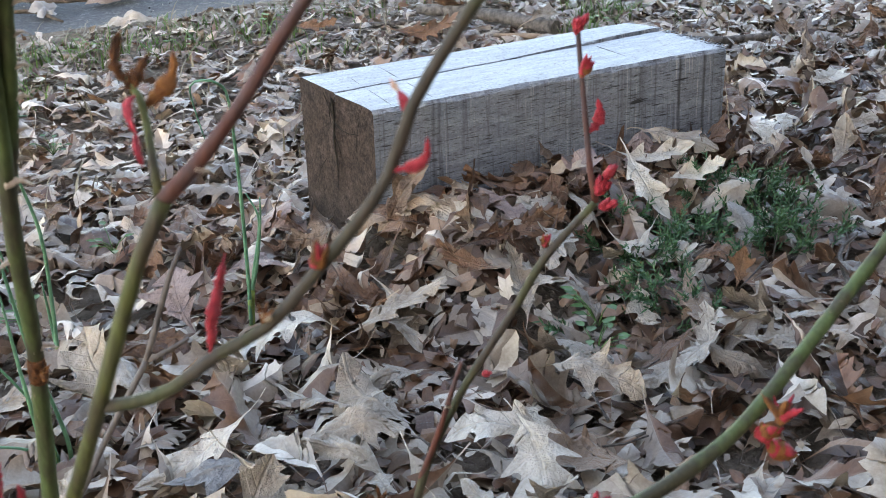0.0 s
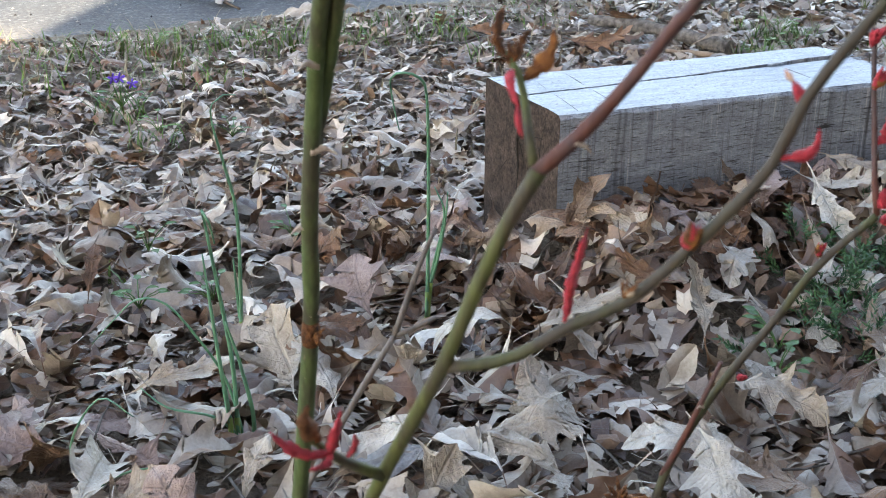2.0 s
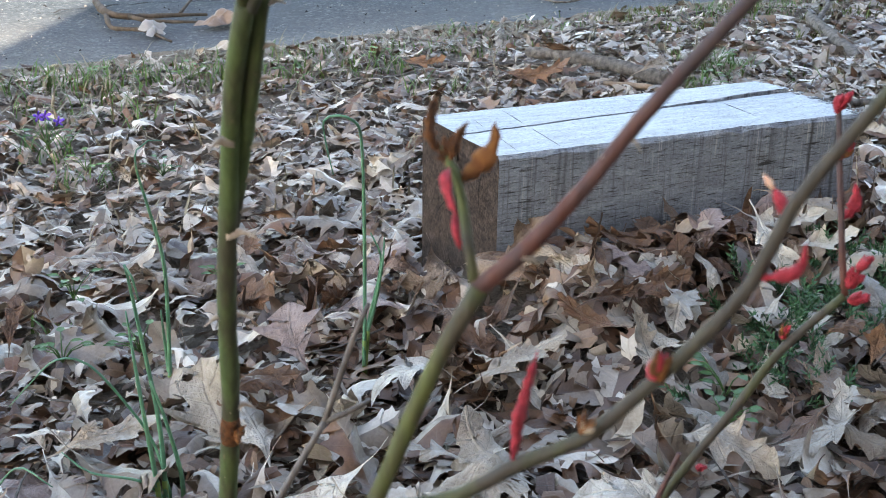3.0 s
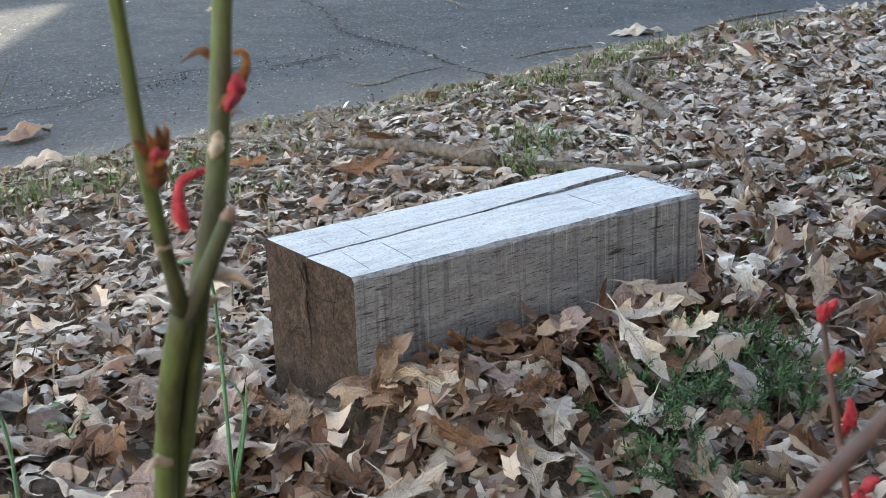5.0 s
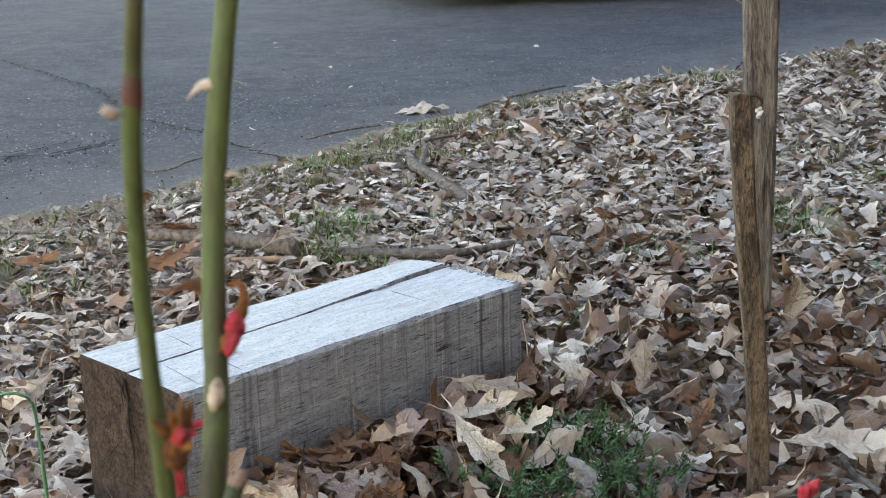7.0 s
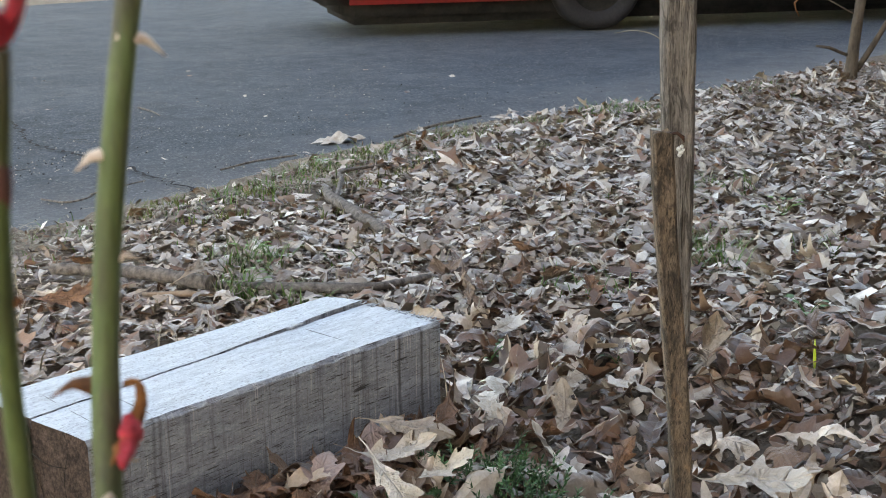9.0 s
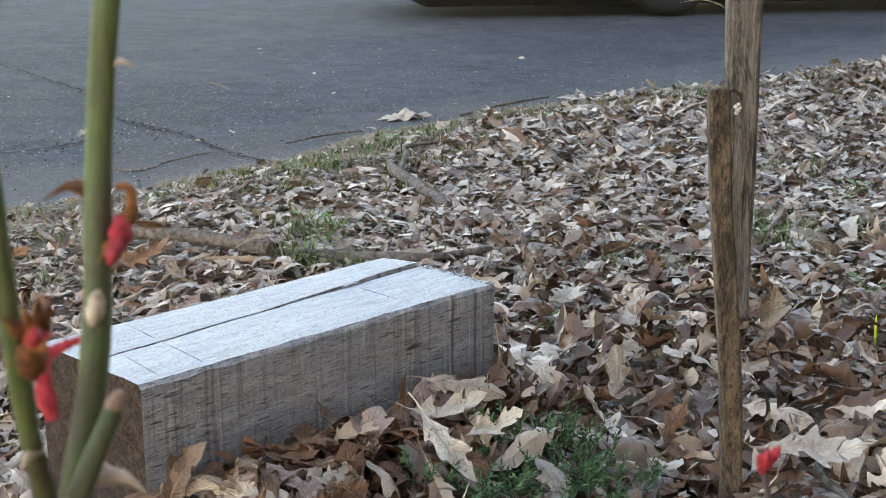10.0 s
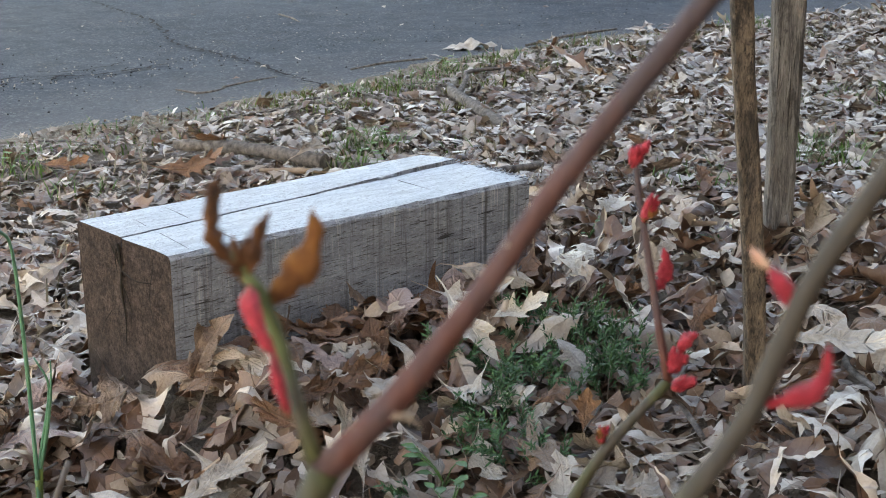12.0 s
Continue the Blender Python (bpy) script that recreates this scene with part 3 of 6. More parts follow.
for du, dz, r in ((0.0, 0.0, 0.0026), (0.0024, -0.0030, 0.0030), (0.0030, 0.0022, 0.0022), (0.0010, -0.0060, 0.0024), (0.0046, -0.0010, 0.0018)):
    bmesh.ops.create_icosphere(c, subdivisions=1, radius=r, matrix=Matrix.Translation((0.3945 + 0.75 * du, -0.4375 - 0.66 * du, 0.5290 + dz)))
smooth(c)
part("lichen", c, LICHEN, stake_front, "white scrap of lichen near the top")
c = bmesh.new()
tube(c, [(0.3880, -0.4330, 0.5440), (0.3925, -0.4365, 0.5445), (0.3970, -0.4405, 0.5400), (0.3975, -0.4415, 0.5350)], [0.0014, 0.0026, 0.0024, 0.001], 7, 0.004, 0.8, 0.3, 4)
part("bark_flake", c, RUST_BARK, stake_front, "dark curled bark flake")


c = bmesh.new()
tube(c, [(1.060, -0.024, 0.552), (1.060, 0.001, 0.569), (1.060, 0.036, 0.575), (1.060, 0.074, 0.569)], [0.0007, 0.0007, 0.0006, 0.0003], 5, 0.01)
part("dry_blade", c, STRAW, stake_rear, "thin pale grass blade caught on the stake")


# ---- rose bush ----
def build_rose():
    bush = empty("rose_bush", (-0.585, -0.79, 0.05))
    tagged(bush, "bare thorny rose bush with crimson young shoots in the leaves", "rose bush")
    rnd = random.Random(11)

    def cane(points, radii, mat_, label, seed):
        return part("cane", tube(bmesh.new(), points, radii, 10, 0.006, 1.0, 0.05, seed), mat_, bush, label)

    def thorn(on, at, way, size, mat_=THORN):
        at, way = Vector(at), Vector(way).normalized()
        mid = at + way * size * 0.5 + Vector((0, 0, size * 0.06))
        part("thorn", tube(bmesh.new(), [at - way * 0.001, at + way * size * 0.2, mid, at + way * size - Vector((0, 0, size * 0.2))],
                           [size * 0.34, size * 0.2, size * 0.1, size * 0.015], 7, size * 0.15, 0.55), mat_, on, "pale curved thorn")

    def shoot(on, points, fat, mat_=RED, label="crimson unfolding young leaf", flat=0.55, seed=0, name="young_shoot"):
        r = random.Random(seed)
        part(name, tube(bmesh.new(), points, [fat * 0.3, fat * r.uniform(0.6, 0.9), fat * 1.15, fat * r.uniform(0.75, 1.05), fat * 0.7, fat * 0.1], 8, 0.0012, min(1.0, flat * 1.35), 0.36, seed), mat_, on, label)

    def bud(on, at, size, mats, up=(0, 0, 1), seed=0, tight=False):
        """A burst bud: a few pointed scales fanning out of one spot."""
        r = random.Random(seed)
        at, up = Vector(at), Vector(up).normalized()
        spread, stout = (0.4, 1.6) if mats[0] is RED or tight else (0.9, 1.0)
        for i in range(10):
            way = (up + Vector((r.uniform(-1, 1), r.uniform(-1, 1), r.uniform(-0.5, 0.6))) * spread).normalized()
            bend = Vector((r.uniform(-1, 1), r.uniform(-1, 1), r.uniform(-0.6, 1))) * size * 0.45 * spread
            long = size * r.uniform(0.45, 0.95)
            shoot(on, [at - way * size * 0.12, at + way * long * 0.3, at + way * long * 0.65 + bend * 0.45, at + way * long + bend],
                  size * stout * r.uniform(0.10, 0.19), mats[i % len(mats)], "", 0.5, seed * 10 + i, "bud_scale")

    def scatter_thorns(on, points, size, count, seed):
        r = random.Random(seed)
        pts = spline(points, 0.004)
        for i in range(count):
            p = pts[int(r.uniform(0.05, 0.95) * (len(pts) - 1))]
            thorn(on, p, (r.uniform(-1, 1), r.uniform(-0.6, 0.3), r.uniform(-0.25, 0.15)), size * r.uniform(0.6, 1.2))

    # tall green cane that divides in two, then again
    a_low = [(-0.583, -0.752, 0.02), (-0.583, -0.785, 0.2), (-0.582, -0.816, 0.329), (-0.581, -0.841, 0.437), (-0.584, -0.854, 0.492), (-0.5845, -0.865, 0.54), (-0.586, -0.879, 0.575), (-0.585, -0.8905, 0.602)]
    a = cane(a_low, [0.0044, 0.0042, 0.0037, 0.0036, 0.0034, 0.003], CANE_GREEN, "thick green cane with brown nodes", 1)
    left = [(-0.585, -0.8905, 0.602), (-0.5888, -0.8947, 0.616), (-0.5921, -0.8986, 0.6265), (-0.5949, -0.9023, 0.6387), (-0.5973, -0.9053, 0.6514), (-0.600, -0.9086, 0.6756), (-0.6054, -0.9184, 0.7013), (-0.607, -0.9229, 0.7138), (-0.609, -0.9295, 0.731)]
    al = cane(left, [0.0021, 0.0018, 0.0016, 0.0015], CANE_GREEN, "slim green side cane", 2)
    right = [(-0.5835, -0.856, 0.512), (-0.5805, -0.863, 0.540), (-0.580, -0.874, 0.565), (-0.5800, -0.8833, 0.588), (-0.5783, -0.8873, 0.6061), (-0.5733, -0.8866, 0.6208), (-0.5674, -0.8822, 0.6378), (-0.5617, -0.8758, 0.6576), (-0.5566, -0.8718, 0.6811), (-0.5516, -0.871, 0.7073), (-0.5437, -0.8692, 0.7387), (-0.5349, -0.8674, 0.7717), (-0.52, -0.86, 0.86)]
    ar = cane(right, [0.0027, 0.0029, 0.0028, 0.0025, 0.0024, 0.002], CANE_GREEN, "upright green cane with pale buds", 3)
    stub = cane([(-0.584, -0.8915, 0.600), (-0.5785, -0.8940, 0.613), (-0.5726, -0.8953, 0.6250)], [0.0022, 0.0022, 0.0019], CANE_STUB, "short dull pruned stub", 4)
    part("cut_end", tube(bmesh.new(), [(-0.5733, -0.8951, 0.6236), (-0.5724, -0.8953, 0.6254), (-0.5716, -0.8955, 0.6270)], [0.0020, 0.0021, 0.0017, 0.0008], 9, 0.0005, 1.0, 0.08, 4), STUB_TIP, stub, "pinkish dry cut end")
    for p, w in (((-0.581, -0.844, 0.447), (1, -0.2, 0)), ((-0.583, -0.852, 0.487), (1, -0.5, 0)), ((-0.584, -0.852, 0.487), (-1, -0.3, 0)), ((-0.587, -0.873, 0.556), (-1, -0.6, 0.1)), ((-0.584, -0.862, 0.521), (0.9, -0.5, 0))):
        thorn(a, p, w, 0.009)
    node = (-0.581, -0.8445, 0.436)
    bud(a, node, 0.007, [DRIED, ORANGE], (0.2, -1, 0.3), 21)
    part("node_ring", tube(bmesh.new(), [(-0.581, -0.8405, 0.431), (-0.5812, -0.842, 0.437), (-0.5815, -0.8435, 0.442)], [0.0036, 0.0043, 0.0034], 10, 0.003), DRIED, a, "brown scarred node")
    for i in range(7):
        p = spline(right[:5], 0.004)[4 + i * 3]
        thorn(ar, p + Vector((0.002, -0.001, 0)), (1, -0.3, 0.05), 0.0055)
    thorn(ar, (-0.5535, -0.871, 0.7040), (-0.75, 0.35, -0.25), 0.0068)
    thorn(ar, (-0.5555, -0.8725, 0.684), (0.75, -0.66, 0.05), 0.0055)
    thorn(ar, (-0.5590, -0.8730, 0.671), (-0.75, 0.5, 0.1), 0.004)
    bud(al, (-0.6030, -0.9166, 0.6940), 0.0018, [DRIED, ORANGE], (0.6, -0.5, 0.3), 36, True)
    thorn(ar, (-0.5475, -0.8700, 0.7255), (0.75, -0.66, -0.35), 0.0082)
    thorn(ar, (-0.564, -0.880, 0.646), (0.9, 0.0, 0.1), 0.006)
    # swollen and burst buds on the tall canes
    def knob(on, points, radii, mat_, label, seed, name="bud"):
        part(name, tube(bmesh.new(), points, radii, 10, 0.0006, 0.85, 0.16, seed), mat_, on, label)

    knob(ar, [(-0.5698, -0.8842, 0.6365), (-0.5687, -0.8839, 0.6396), (-0.5667, -0.8824, 0.6430)], [0.0008, 0.0018, 0.0021, 0.0016, 0.0005], PALE_BUD, "pale swollen bud", 5, "pale_bud")
    knob(ar, [(-0.5626, -0.8822, 0.6488), (-0.5617, -0.8821, 0.6508), (-0.5603, -0.8812, 0.6533), (-0.5596, -0.8799, 0.6553)], [0.0009, 0.0024, 0.0028, 0.0023, 0.0013], RED, "crimson bursting bud", 6)
    knob(ar, [(-0.5589, -0.8809, 0.6543), (-0.5571, -0.8805, 0.6573), (-0.5566, -0.8795, 0.6603), (-0.5572, -0.8782, 0.6610), (-0.5582, -0.8769, 0.6603)], [0.0020, 0.0016, 0.0013, 0.0011, 0.0007], ORANGE, "orange-brown dried bud scale", 7, "dried_tip")
    bud(ar, (-0.5624, -0.8816, 0.6513), 0.0072, [RED, RED, ORANGE], (-0.3, -0.5, -0.3), 34)
    knob(ar, [(-0.5696, -0.8812, 0.6335), (-0.5734, -0.8796, 0.6325), (-0.5767, -0.8784, 0.6305), (-0.5784, -0.8797, 0.6255), (-0.5783, -0.8822, 0.6195)], [0.0007, 0.0011, 0.0013, 0.0016, 0.0022, 0.0012], RED, "drooping crimson leaf", 8, "young_shoot")
    knob(al, [(-0.5948, -0.9068, 0.6383), (-0.5949, -0.9074, 0.6423), (-0.5943, -0.9072, 0.6465)], [0.0010, 0.0028, 0.0031, 0.0026, 0.0010], DRIED, "dried red-brown bud", 9)
    bud(al, (-0.5949, -0.9078, 0.6443), 0.0092, [ORANGE, DRIED, RED], (0.2, -0.4, 0.9), 31)
    knob(al, [(-0.5933, -0.9081, 0.6453), (-0.5923, -0.9085, 0.6485), (-0.5918, -0.9086, 0.6518)], [0.0012, 0.0010, 0.0008, 0.0004], ORANGE, "pale dried bud scale", 32, "dried_tip")
    thorn(ar, (-0.5615, -0.8736, 0.6606), (-0.74, 0.67, -0.05), 0.0095, DRIED)
    thorn(a, (-0.5735, -0.8887, 0.6090), (0.74, -0.67, -0.3), 0.0095)
    part("node_ring", tube(bmesh.new(), [(-0.6062, -0.9208, 0.7085), (-0.6068, -0.9224, 0.7125), (-0.6074, -0.9240, 0.7165)], [0.0015, 0.0018, 0.0015], 10, 0.002, 1.0, 0.06, 6), CANE_BROWN, al, "red-brown scarred node")
    bud(al, (-0.6082, -0.9198, 0.7092), 0.0034, [PALE_BUD, THORN], (-0.8, 0.5, 0.2), 32, True)
    for pts, fat in (([(-0.609, -0.9295, 0.7305), (-0.6115, -0.9278, 0.7325), (-0.6150, -0.9250, 0.7350), (-0.6185, -0.9222, 0.7385), (-0.6200, -0.9205, 0.7415)], 0.0018), ([(-0.609, -0.9295, 0.7310), (-0.6076, -0.9306, 0.7345), (-0.6068, -0.9316, 0.7385), (-0.6072, -0.9318, 0.7430)], 0.0017), ([(-0.609, -0.9300, 0.7312), (-0.6100, -0.9300, 0.7345), (-0.6105, -0.9300, 0.7380)], 0.0018)):
        shoot(al, pts, fat, RED, "crimson unfolding leaf at the cane tip", 0.6, int(fat * 1e5))
    bud(al, (-0.6092, -0.9298, 0.7320), 0.0048, [RED, ORANGE, RED], (-0.4, 0.1, 0.9), 33)
    thorn(al, (-0.591, -0.898, 0.622), (-0.9, -0.4, -0.3), 0.0045)

    # nearer arching cane: green below, red-brown above
    b_low = [(-0.600, -0.775, 0.02), (-0.604, -0.86, 0.2), (-0.609, -0.945, 0.36), (-0.611, -0.981, 0.436), (-0.609, -0.994, 0.461), (-0.605, -1.007, 0.485), (-0.601, -1.02, 0.509), (-0.594, -1.025, 0.532), (-0.588, -1.030, 0.551), (-0.582, -1.034, 0.565)]
    b = cane(b_low, [0.0034, 0.003, 0.0025, 0.0023, 0.0022, 0.0021], CANE_OLIVE, "olive green cane that forks", 12)
    b_up = [(-0.5825, -1.0336, 0.5645), (-0.575, -1.039, 0.5735), (-0.565, -1.0455, 0.588), (-0.5565, -1.052, 0.6035), (-0.549, -1.059, 0.617), (-0.543, -1.065, 0.628), (-0.53, -1.078, 0.652), (-0.515, -1.09, 0.68)]
    bu = cane(b_up, [0.0021, 0.0017, 0.0016, 0.0014, 0.0013], CANE_BROWN, "red-brown arching cane", 13)
    thorn(bu, (-0.5745, -1.0405, 0.573), (0.7, -0.3, -0.5), 0.004)
    thorn(bu, (-0.558, -1.051, 0.600), (0.6, -0.3, -0.7), 0.004)
    thorn(bu, (-0.561, -1.048, 0.595), (-0.7, -0.3, 0.3), 0.003)
    dead = cane([(-0.583, -1.033, 0.566), (-0.5815, -1.027, 0.573), (-0.580, -1.021, 0.5805), (-0.5795, -1.0165, 0.5855), (-0.581, -1.0115, 0.590)], [0.0013, 0.0011, 0.001, 0.001, 0.0008], CANE_OLIVE, "short dying twig tip", 14)
    shoot(dead, [(-0.5805, -1.0125, 0.588), (-0.583, -1.011, 0.593), (-0.5815, -1.009, 0.598), (-0.5795, -1.008, 0.601)], 0.0019, DRIED, "curled dried leaf", 0.4, 15, "dried_leaf")
    shoot(dead, [(-0.5765, -1.0172, 0.5845), (-0.5735, -1.0176, 0.5872), (-0.5706, -1.0176, 0.5915), (-0.5700, -1.0170, 0.5960)], 0.0012, DRIED, "curled dried leaf", 0.4, 16, "dried_leaf")
    shoot(dead, [(-0.5785, -1.017, 0.5835), (-0.5758, -1.0175, 0.5855), (-0.5722, -1.018, 0.589), (-0.5704, -1.018, 0.593), (-0.5708, -1.0175, 0.5955)], 0.0021, ORANGE, "orange dried leaf", 0.4, 17, "dried_leaf")
    shoot(dead, [(-0.580, -1.015, 0.588), (-0.577, -1.0135, 0.593), (-0.5745, -1.013, 0.5955)], 0.0017, DRIED, "", 0.5, 27, "dried_leaf")
    shoot(dead, [(-0.5805, -1.0155, 0.586), (-0.5840, -1.0205, 0.5860), (-0.5852, -1.0250, 0.5825), (-0.5845, -1.0275, 0.5795)], 0.0015, RED, "crimson young leaf", 0.45, 18)
    shoot(dead, [(-0.5845, -1.0265, 0.5800), (-0.5855, -1.0290, 0.5765), (-0.5848, -1.0300, 0.5725)], 0.0014, RED, "crimson young leaf", 0.45, 19)
    bud(dead, (-0.5805, -1.014, 0.587), 0.006, [DRIED, ORANGE, DRIED], (0.1, 0.3, 1), 35)
    # low red cluster on a side spur
    spur = cane([(-0.610, -0.996, 0.463), (-0.616, -0.999, 0.468), (-0.624, -1.000, 0.474), (-0.634, -1.001, 0.484)], [0.0018, 0.0016, 0.0013, 0.001], CANE_OLIVE, "short side spur", 20)
    for pts, fat in (([(-0.628, -1.002, 0.478), (-0.635, -1.004, 0.480), (-0.641, -1.003, 0.484), (-0.645, -1.003, 0.489)], 0.0021), ([(-0.627, -1.001, 0.478), (-0.630, -1.006, 0.477), (-0.636, -1.009, 0.478)], 0.0018),
                     ([(-0.627, -1.001, 0.477), (-0.628, -1.005, 0.482), (-0.6265, -1.006, 0.489), (-0.6255, -1.006, 0.493)], 0.0019), ([(-0.622, -1.001, 0.475), (-0.6215, -1.006, 0.481), (-0.6225, -1.008, 0.486)], 0.0015)):
        shoot(spur, pts, fat, RED, "crimson young leaf", 0.5, int(fat * 1e5))
    shoot(spur, [(-0.630, -1.001, 0.482), (-0.635, -1.003, 0.489), (-0.634, -1.003, 0.495)], 0.0025, DRIED, "dried brown bud", 0.6, 40)

    # low side cane reaching to the camera's right
    c_pts = [(-0.602, -1.018, 0.507), (-0.594, -1.026, 0.510), (-0.586, -1.034, 0.515), (-0.577, -1.044, 0.526), (-0.567, -1.054, 0.535), (-0.557, -1.063, 0.550), (-0.549, -1.069, 0.562), (-0.542, -1.0735, 0.574), (-0.537, -1.077, 0.590), (-0.530, -1.082, 0.604), (-0.521, -1.088, 0.620), (-0.508, -1.097, 0.645)]
    cc = cane(c_pts, [0.0018, 0.0017, 0.0016, 0.0015, 0.0014, 0.0013], CANE_GREY, "grey-olive side cane with red shoots", 50)
    shoot(cc, [(-0.578, -1.043, 0.527), (-0.5765, -1.042, 0.534), (-0.573, -1.040, 0.542), (-0.570, -1.039, 0.550)], 0.0021, RED, "upright crimson leaf", 0.42, 51)
    shoot(cc, [(-0.578, -1.0435, 0.527), (-0.577, -1.043, 0.531), (-0.575, -1.042, 0.537)], 0.0014, RED, "crimson young leaf", 0.5, 52)
    bud(cc, (-0.568, -1.0545, 0.537), 0.005, [ORANGE, ORANGE, PALE_BUD], (0.4, -0.2, 0.8), 53)
    bud(cc, (-0.5565, -1.064, 0.552), 0.0075, [RED, ORANGE, DRIED], (-0.1, -0.2, 1), 54)
    shoot(cc, [(-0.5415, -1.0745, 0.575), (-0.5390, -1.0775, 0.5762), (-0.5370, -1.0795, 0.5772), (-0.5355, -1.080, 0.5790), (-0.5352, -1.080, 0.5832)], 0.0012, RED, "curved crimson shoot", 0.7, 55)
    shoot(cc, [(-0.5370, -1.0757, 0.5875), (-0.5372, -1.0738, 0.5903), (-0.5376, -1.0718, 0.5925)], 0.0014, RED, "crimson bud", 0.7, 56)
    shoot(cc, [(-0.5374, -1.0722, 0.5918), (-0.5378, -1.0705, 0.5934), (-0.5382, -1.069, 0.5948)], 0.0008, POD, "yellow bud tip", 0.7, 57, "bud_tip")
    shoot(cc, [(-0.521, -1.087, 0.619), (-0.5185, -1.0855, 0.625), (-0.517, -1.084, 0.632), (-0.515, -1.083, 0.640)], 0.0022, RED, "crimson young leaf", 0.5, 58)

    # farther grey cane with a string of red buds
    d_pts = [(-0.500, -0.80, 0.02), (-0.478, -0.85, 0.2), (-0.449, -0.888, 0.328), (-0.438, -0.897, 0.374), (-0.427, -0.905, 0.405), (-0.418, -0.911, 0.424), (-0.408, -0.918, 0.444), (-0.398, -0.928, 0.470), (-0.383, -0.940, 0.493)]
    d = cane(d_pts, [0.0026, 0.0024, 0.0021, 0.0019, 0.0018, 0.0016], CANE_GREY, "grey-olive cane with a tip of red buds", 60)
    dt = cane([(-0.383, -0.940, 0.493), (-0.3835, -0.937, 0.506), (-0.381, -0.930, 0.526), (-0.378, -0.9225, 0.546), (-0.376, -0.918, 0.561)], [0.0013, 0.0012, 0.0011, 0.0009], CANE_BROWN, "thin purple-brown tip", 61)
    bud(dt, (-0.377, -0.919, 0.555), 0.008, [RED, RED, RED], (0.2, -0.2, 1), 62)
    bud(dt, (-0.3795, -0.926, 0.540), 0.0085, [RED, RED, ORANGE], (0.4, -0.3, 0.9), 63)
    shoot(dt, [(-0.380, -0.930, 0.518), (-0.376, -0.931, 0.521), (-0.3745, -0.931, 0.526), (-0.375, -0.930, 0.531)], 0.0019, RED, "crimson young leaf", 0.5, 64)
    for sd, p, up in ((65, (-0.383, -0.941, 0.497), (0.5, -0.2, 0.8)), (66, (-0.379, -0.941, 0.503), (0.6, -0.3, 0.6)), (67, (-0.381, -0.941, 0.491), (0.5, -0.5, 0.2))):
        bud(dt, p, 0.008, [RED, RED, RED], up, sd)
    bud(d, (-0.398, -0.927, 0.474), 0.0065, [RED, ORANGE, DRIED], (-0.2, -0.3, 1), 68)
    bud(d, (-0.417, -0.909, 0.415), 0.0045, [RED, RED], (0.7, -0.4, 0.1), 69)
    d2 = cane([(-0.441, -0.895, 0.366), (-0.437, -0.902, 0.386), (-0.434, -0.908, 0.405), (-0.430, -0.914, 0.427)], [0.0014, 0.0014, 0.0012, 0.0009], CANE_BROWN, "brown side twig", 70)
    thorn(d2, (-0.434, -0.909, 0.405), (-1, -0.4, 0.2), 0.004)
    d3 = cane([(-0.452, -0.886, 0.318), (-0.456, -0.888, 0.335), (-0.457, -0.888, 0.352)], [0.0016, 0.0014, 0.0012], CANE_OLIVE, "short spur", 71)
    bud(d3, (-0.457, -0.888, 0.352), 0.013, [DRIED, DRIED, ORANGE], (0, -0.2, 1), 72)
    bud(d, (-0.448, -0.889, 0.333), 0.005, [RED, RED], (0.6, -0.3, 0.3), 73)

    # green cane low to the right
    e_pts = [(-0.57, -0.79, 0.02), (-0.545, -0.90, 0.2), (-0.51, -0.99, 0.34), (-0.475, -1.035, 0.412), (-0.450, -1.039, 0.428), (-0.425, -1.039, 0.434), (-0.400, -1.039, 0.443), (-0.375, -1.035, 0.455), (-0.350, -1.030, 0.468), (-0.316, -1.024, 0.488), (-0.28, -1.016, 0.512)]
    e = cane(e_pts, [0.004, 0.0035, 0.0031, 0.0029, 0.0027, 0.0025], CANE_GREEN, "green cane arching away", 80)
    for sd, p, up in ((81, (-0.392, -1.043, 0.443), (0.6, -0.5, 0.1)), (82, (-0.388, -1.045, 0.438), (0.8, -0.5, -0.5)), (83, (-0.386, -1.046, 0.448), (0.4, -0.4, 0.8))):
        bud(e, p, 0.011, [RED, RED, ORANGE] if sd < 83 else [ORANGE, DRIED, RED], up, sd)
    bud(e, (-0.463, -1.039, 0.427), 0.012, [DRIED, ORANGE, DRIED], (0, -0.3, 0.8), 84)
    bud(e, (-0.458, -1.04, 0.434), 0.008, [RED, RED, RED], (0.5, -0.2, 0.8), 85)

    # thin dry twig behind
    f_pts = [(-0.60, -0.79, 0.04), (-0.592, -0.80, 0.2), (-0.580, -0.809, 0.325), (-0.559, -0.797, 0.355), (-0.542, -0.790, 0.375), (-0.522, -0.785, 0.399)]
    f = cane(f_pts, [0.0022, 0.002, 0.0018, 0.0016, 0.0015], TWIG_GREY, "thin dry grey twig", 90)
    cane([(-0.522, -0.785, 0.399), (-0.512, -0.780, 0.418), (-0.504, -0.777, 0.434), (-0.496, -0.774, 0.446)], [0.0016, 0.0015, 0.0013, 0.001], TWIG_GREY, "thin dry grey twig", 91)
    cane([(-0.522, -0.785, 0.399), (-0.513, -0.787, 0.402), (-0.502, -0.789, 0.407)], [0.0014, 0.0012, 0.001], TWIG_GREY, "thin dry grey twig", 92)
    scatter_thorns(b, b_low[4:8], 0.003, 5, 3)
    scatter_thorns(a, a_low[2:5], 0.005, 3, 4)
    return bush


build_rose()


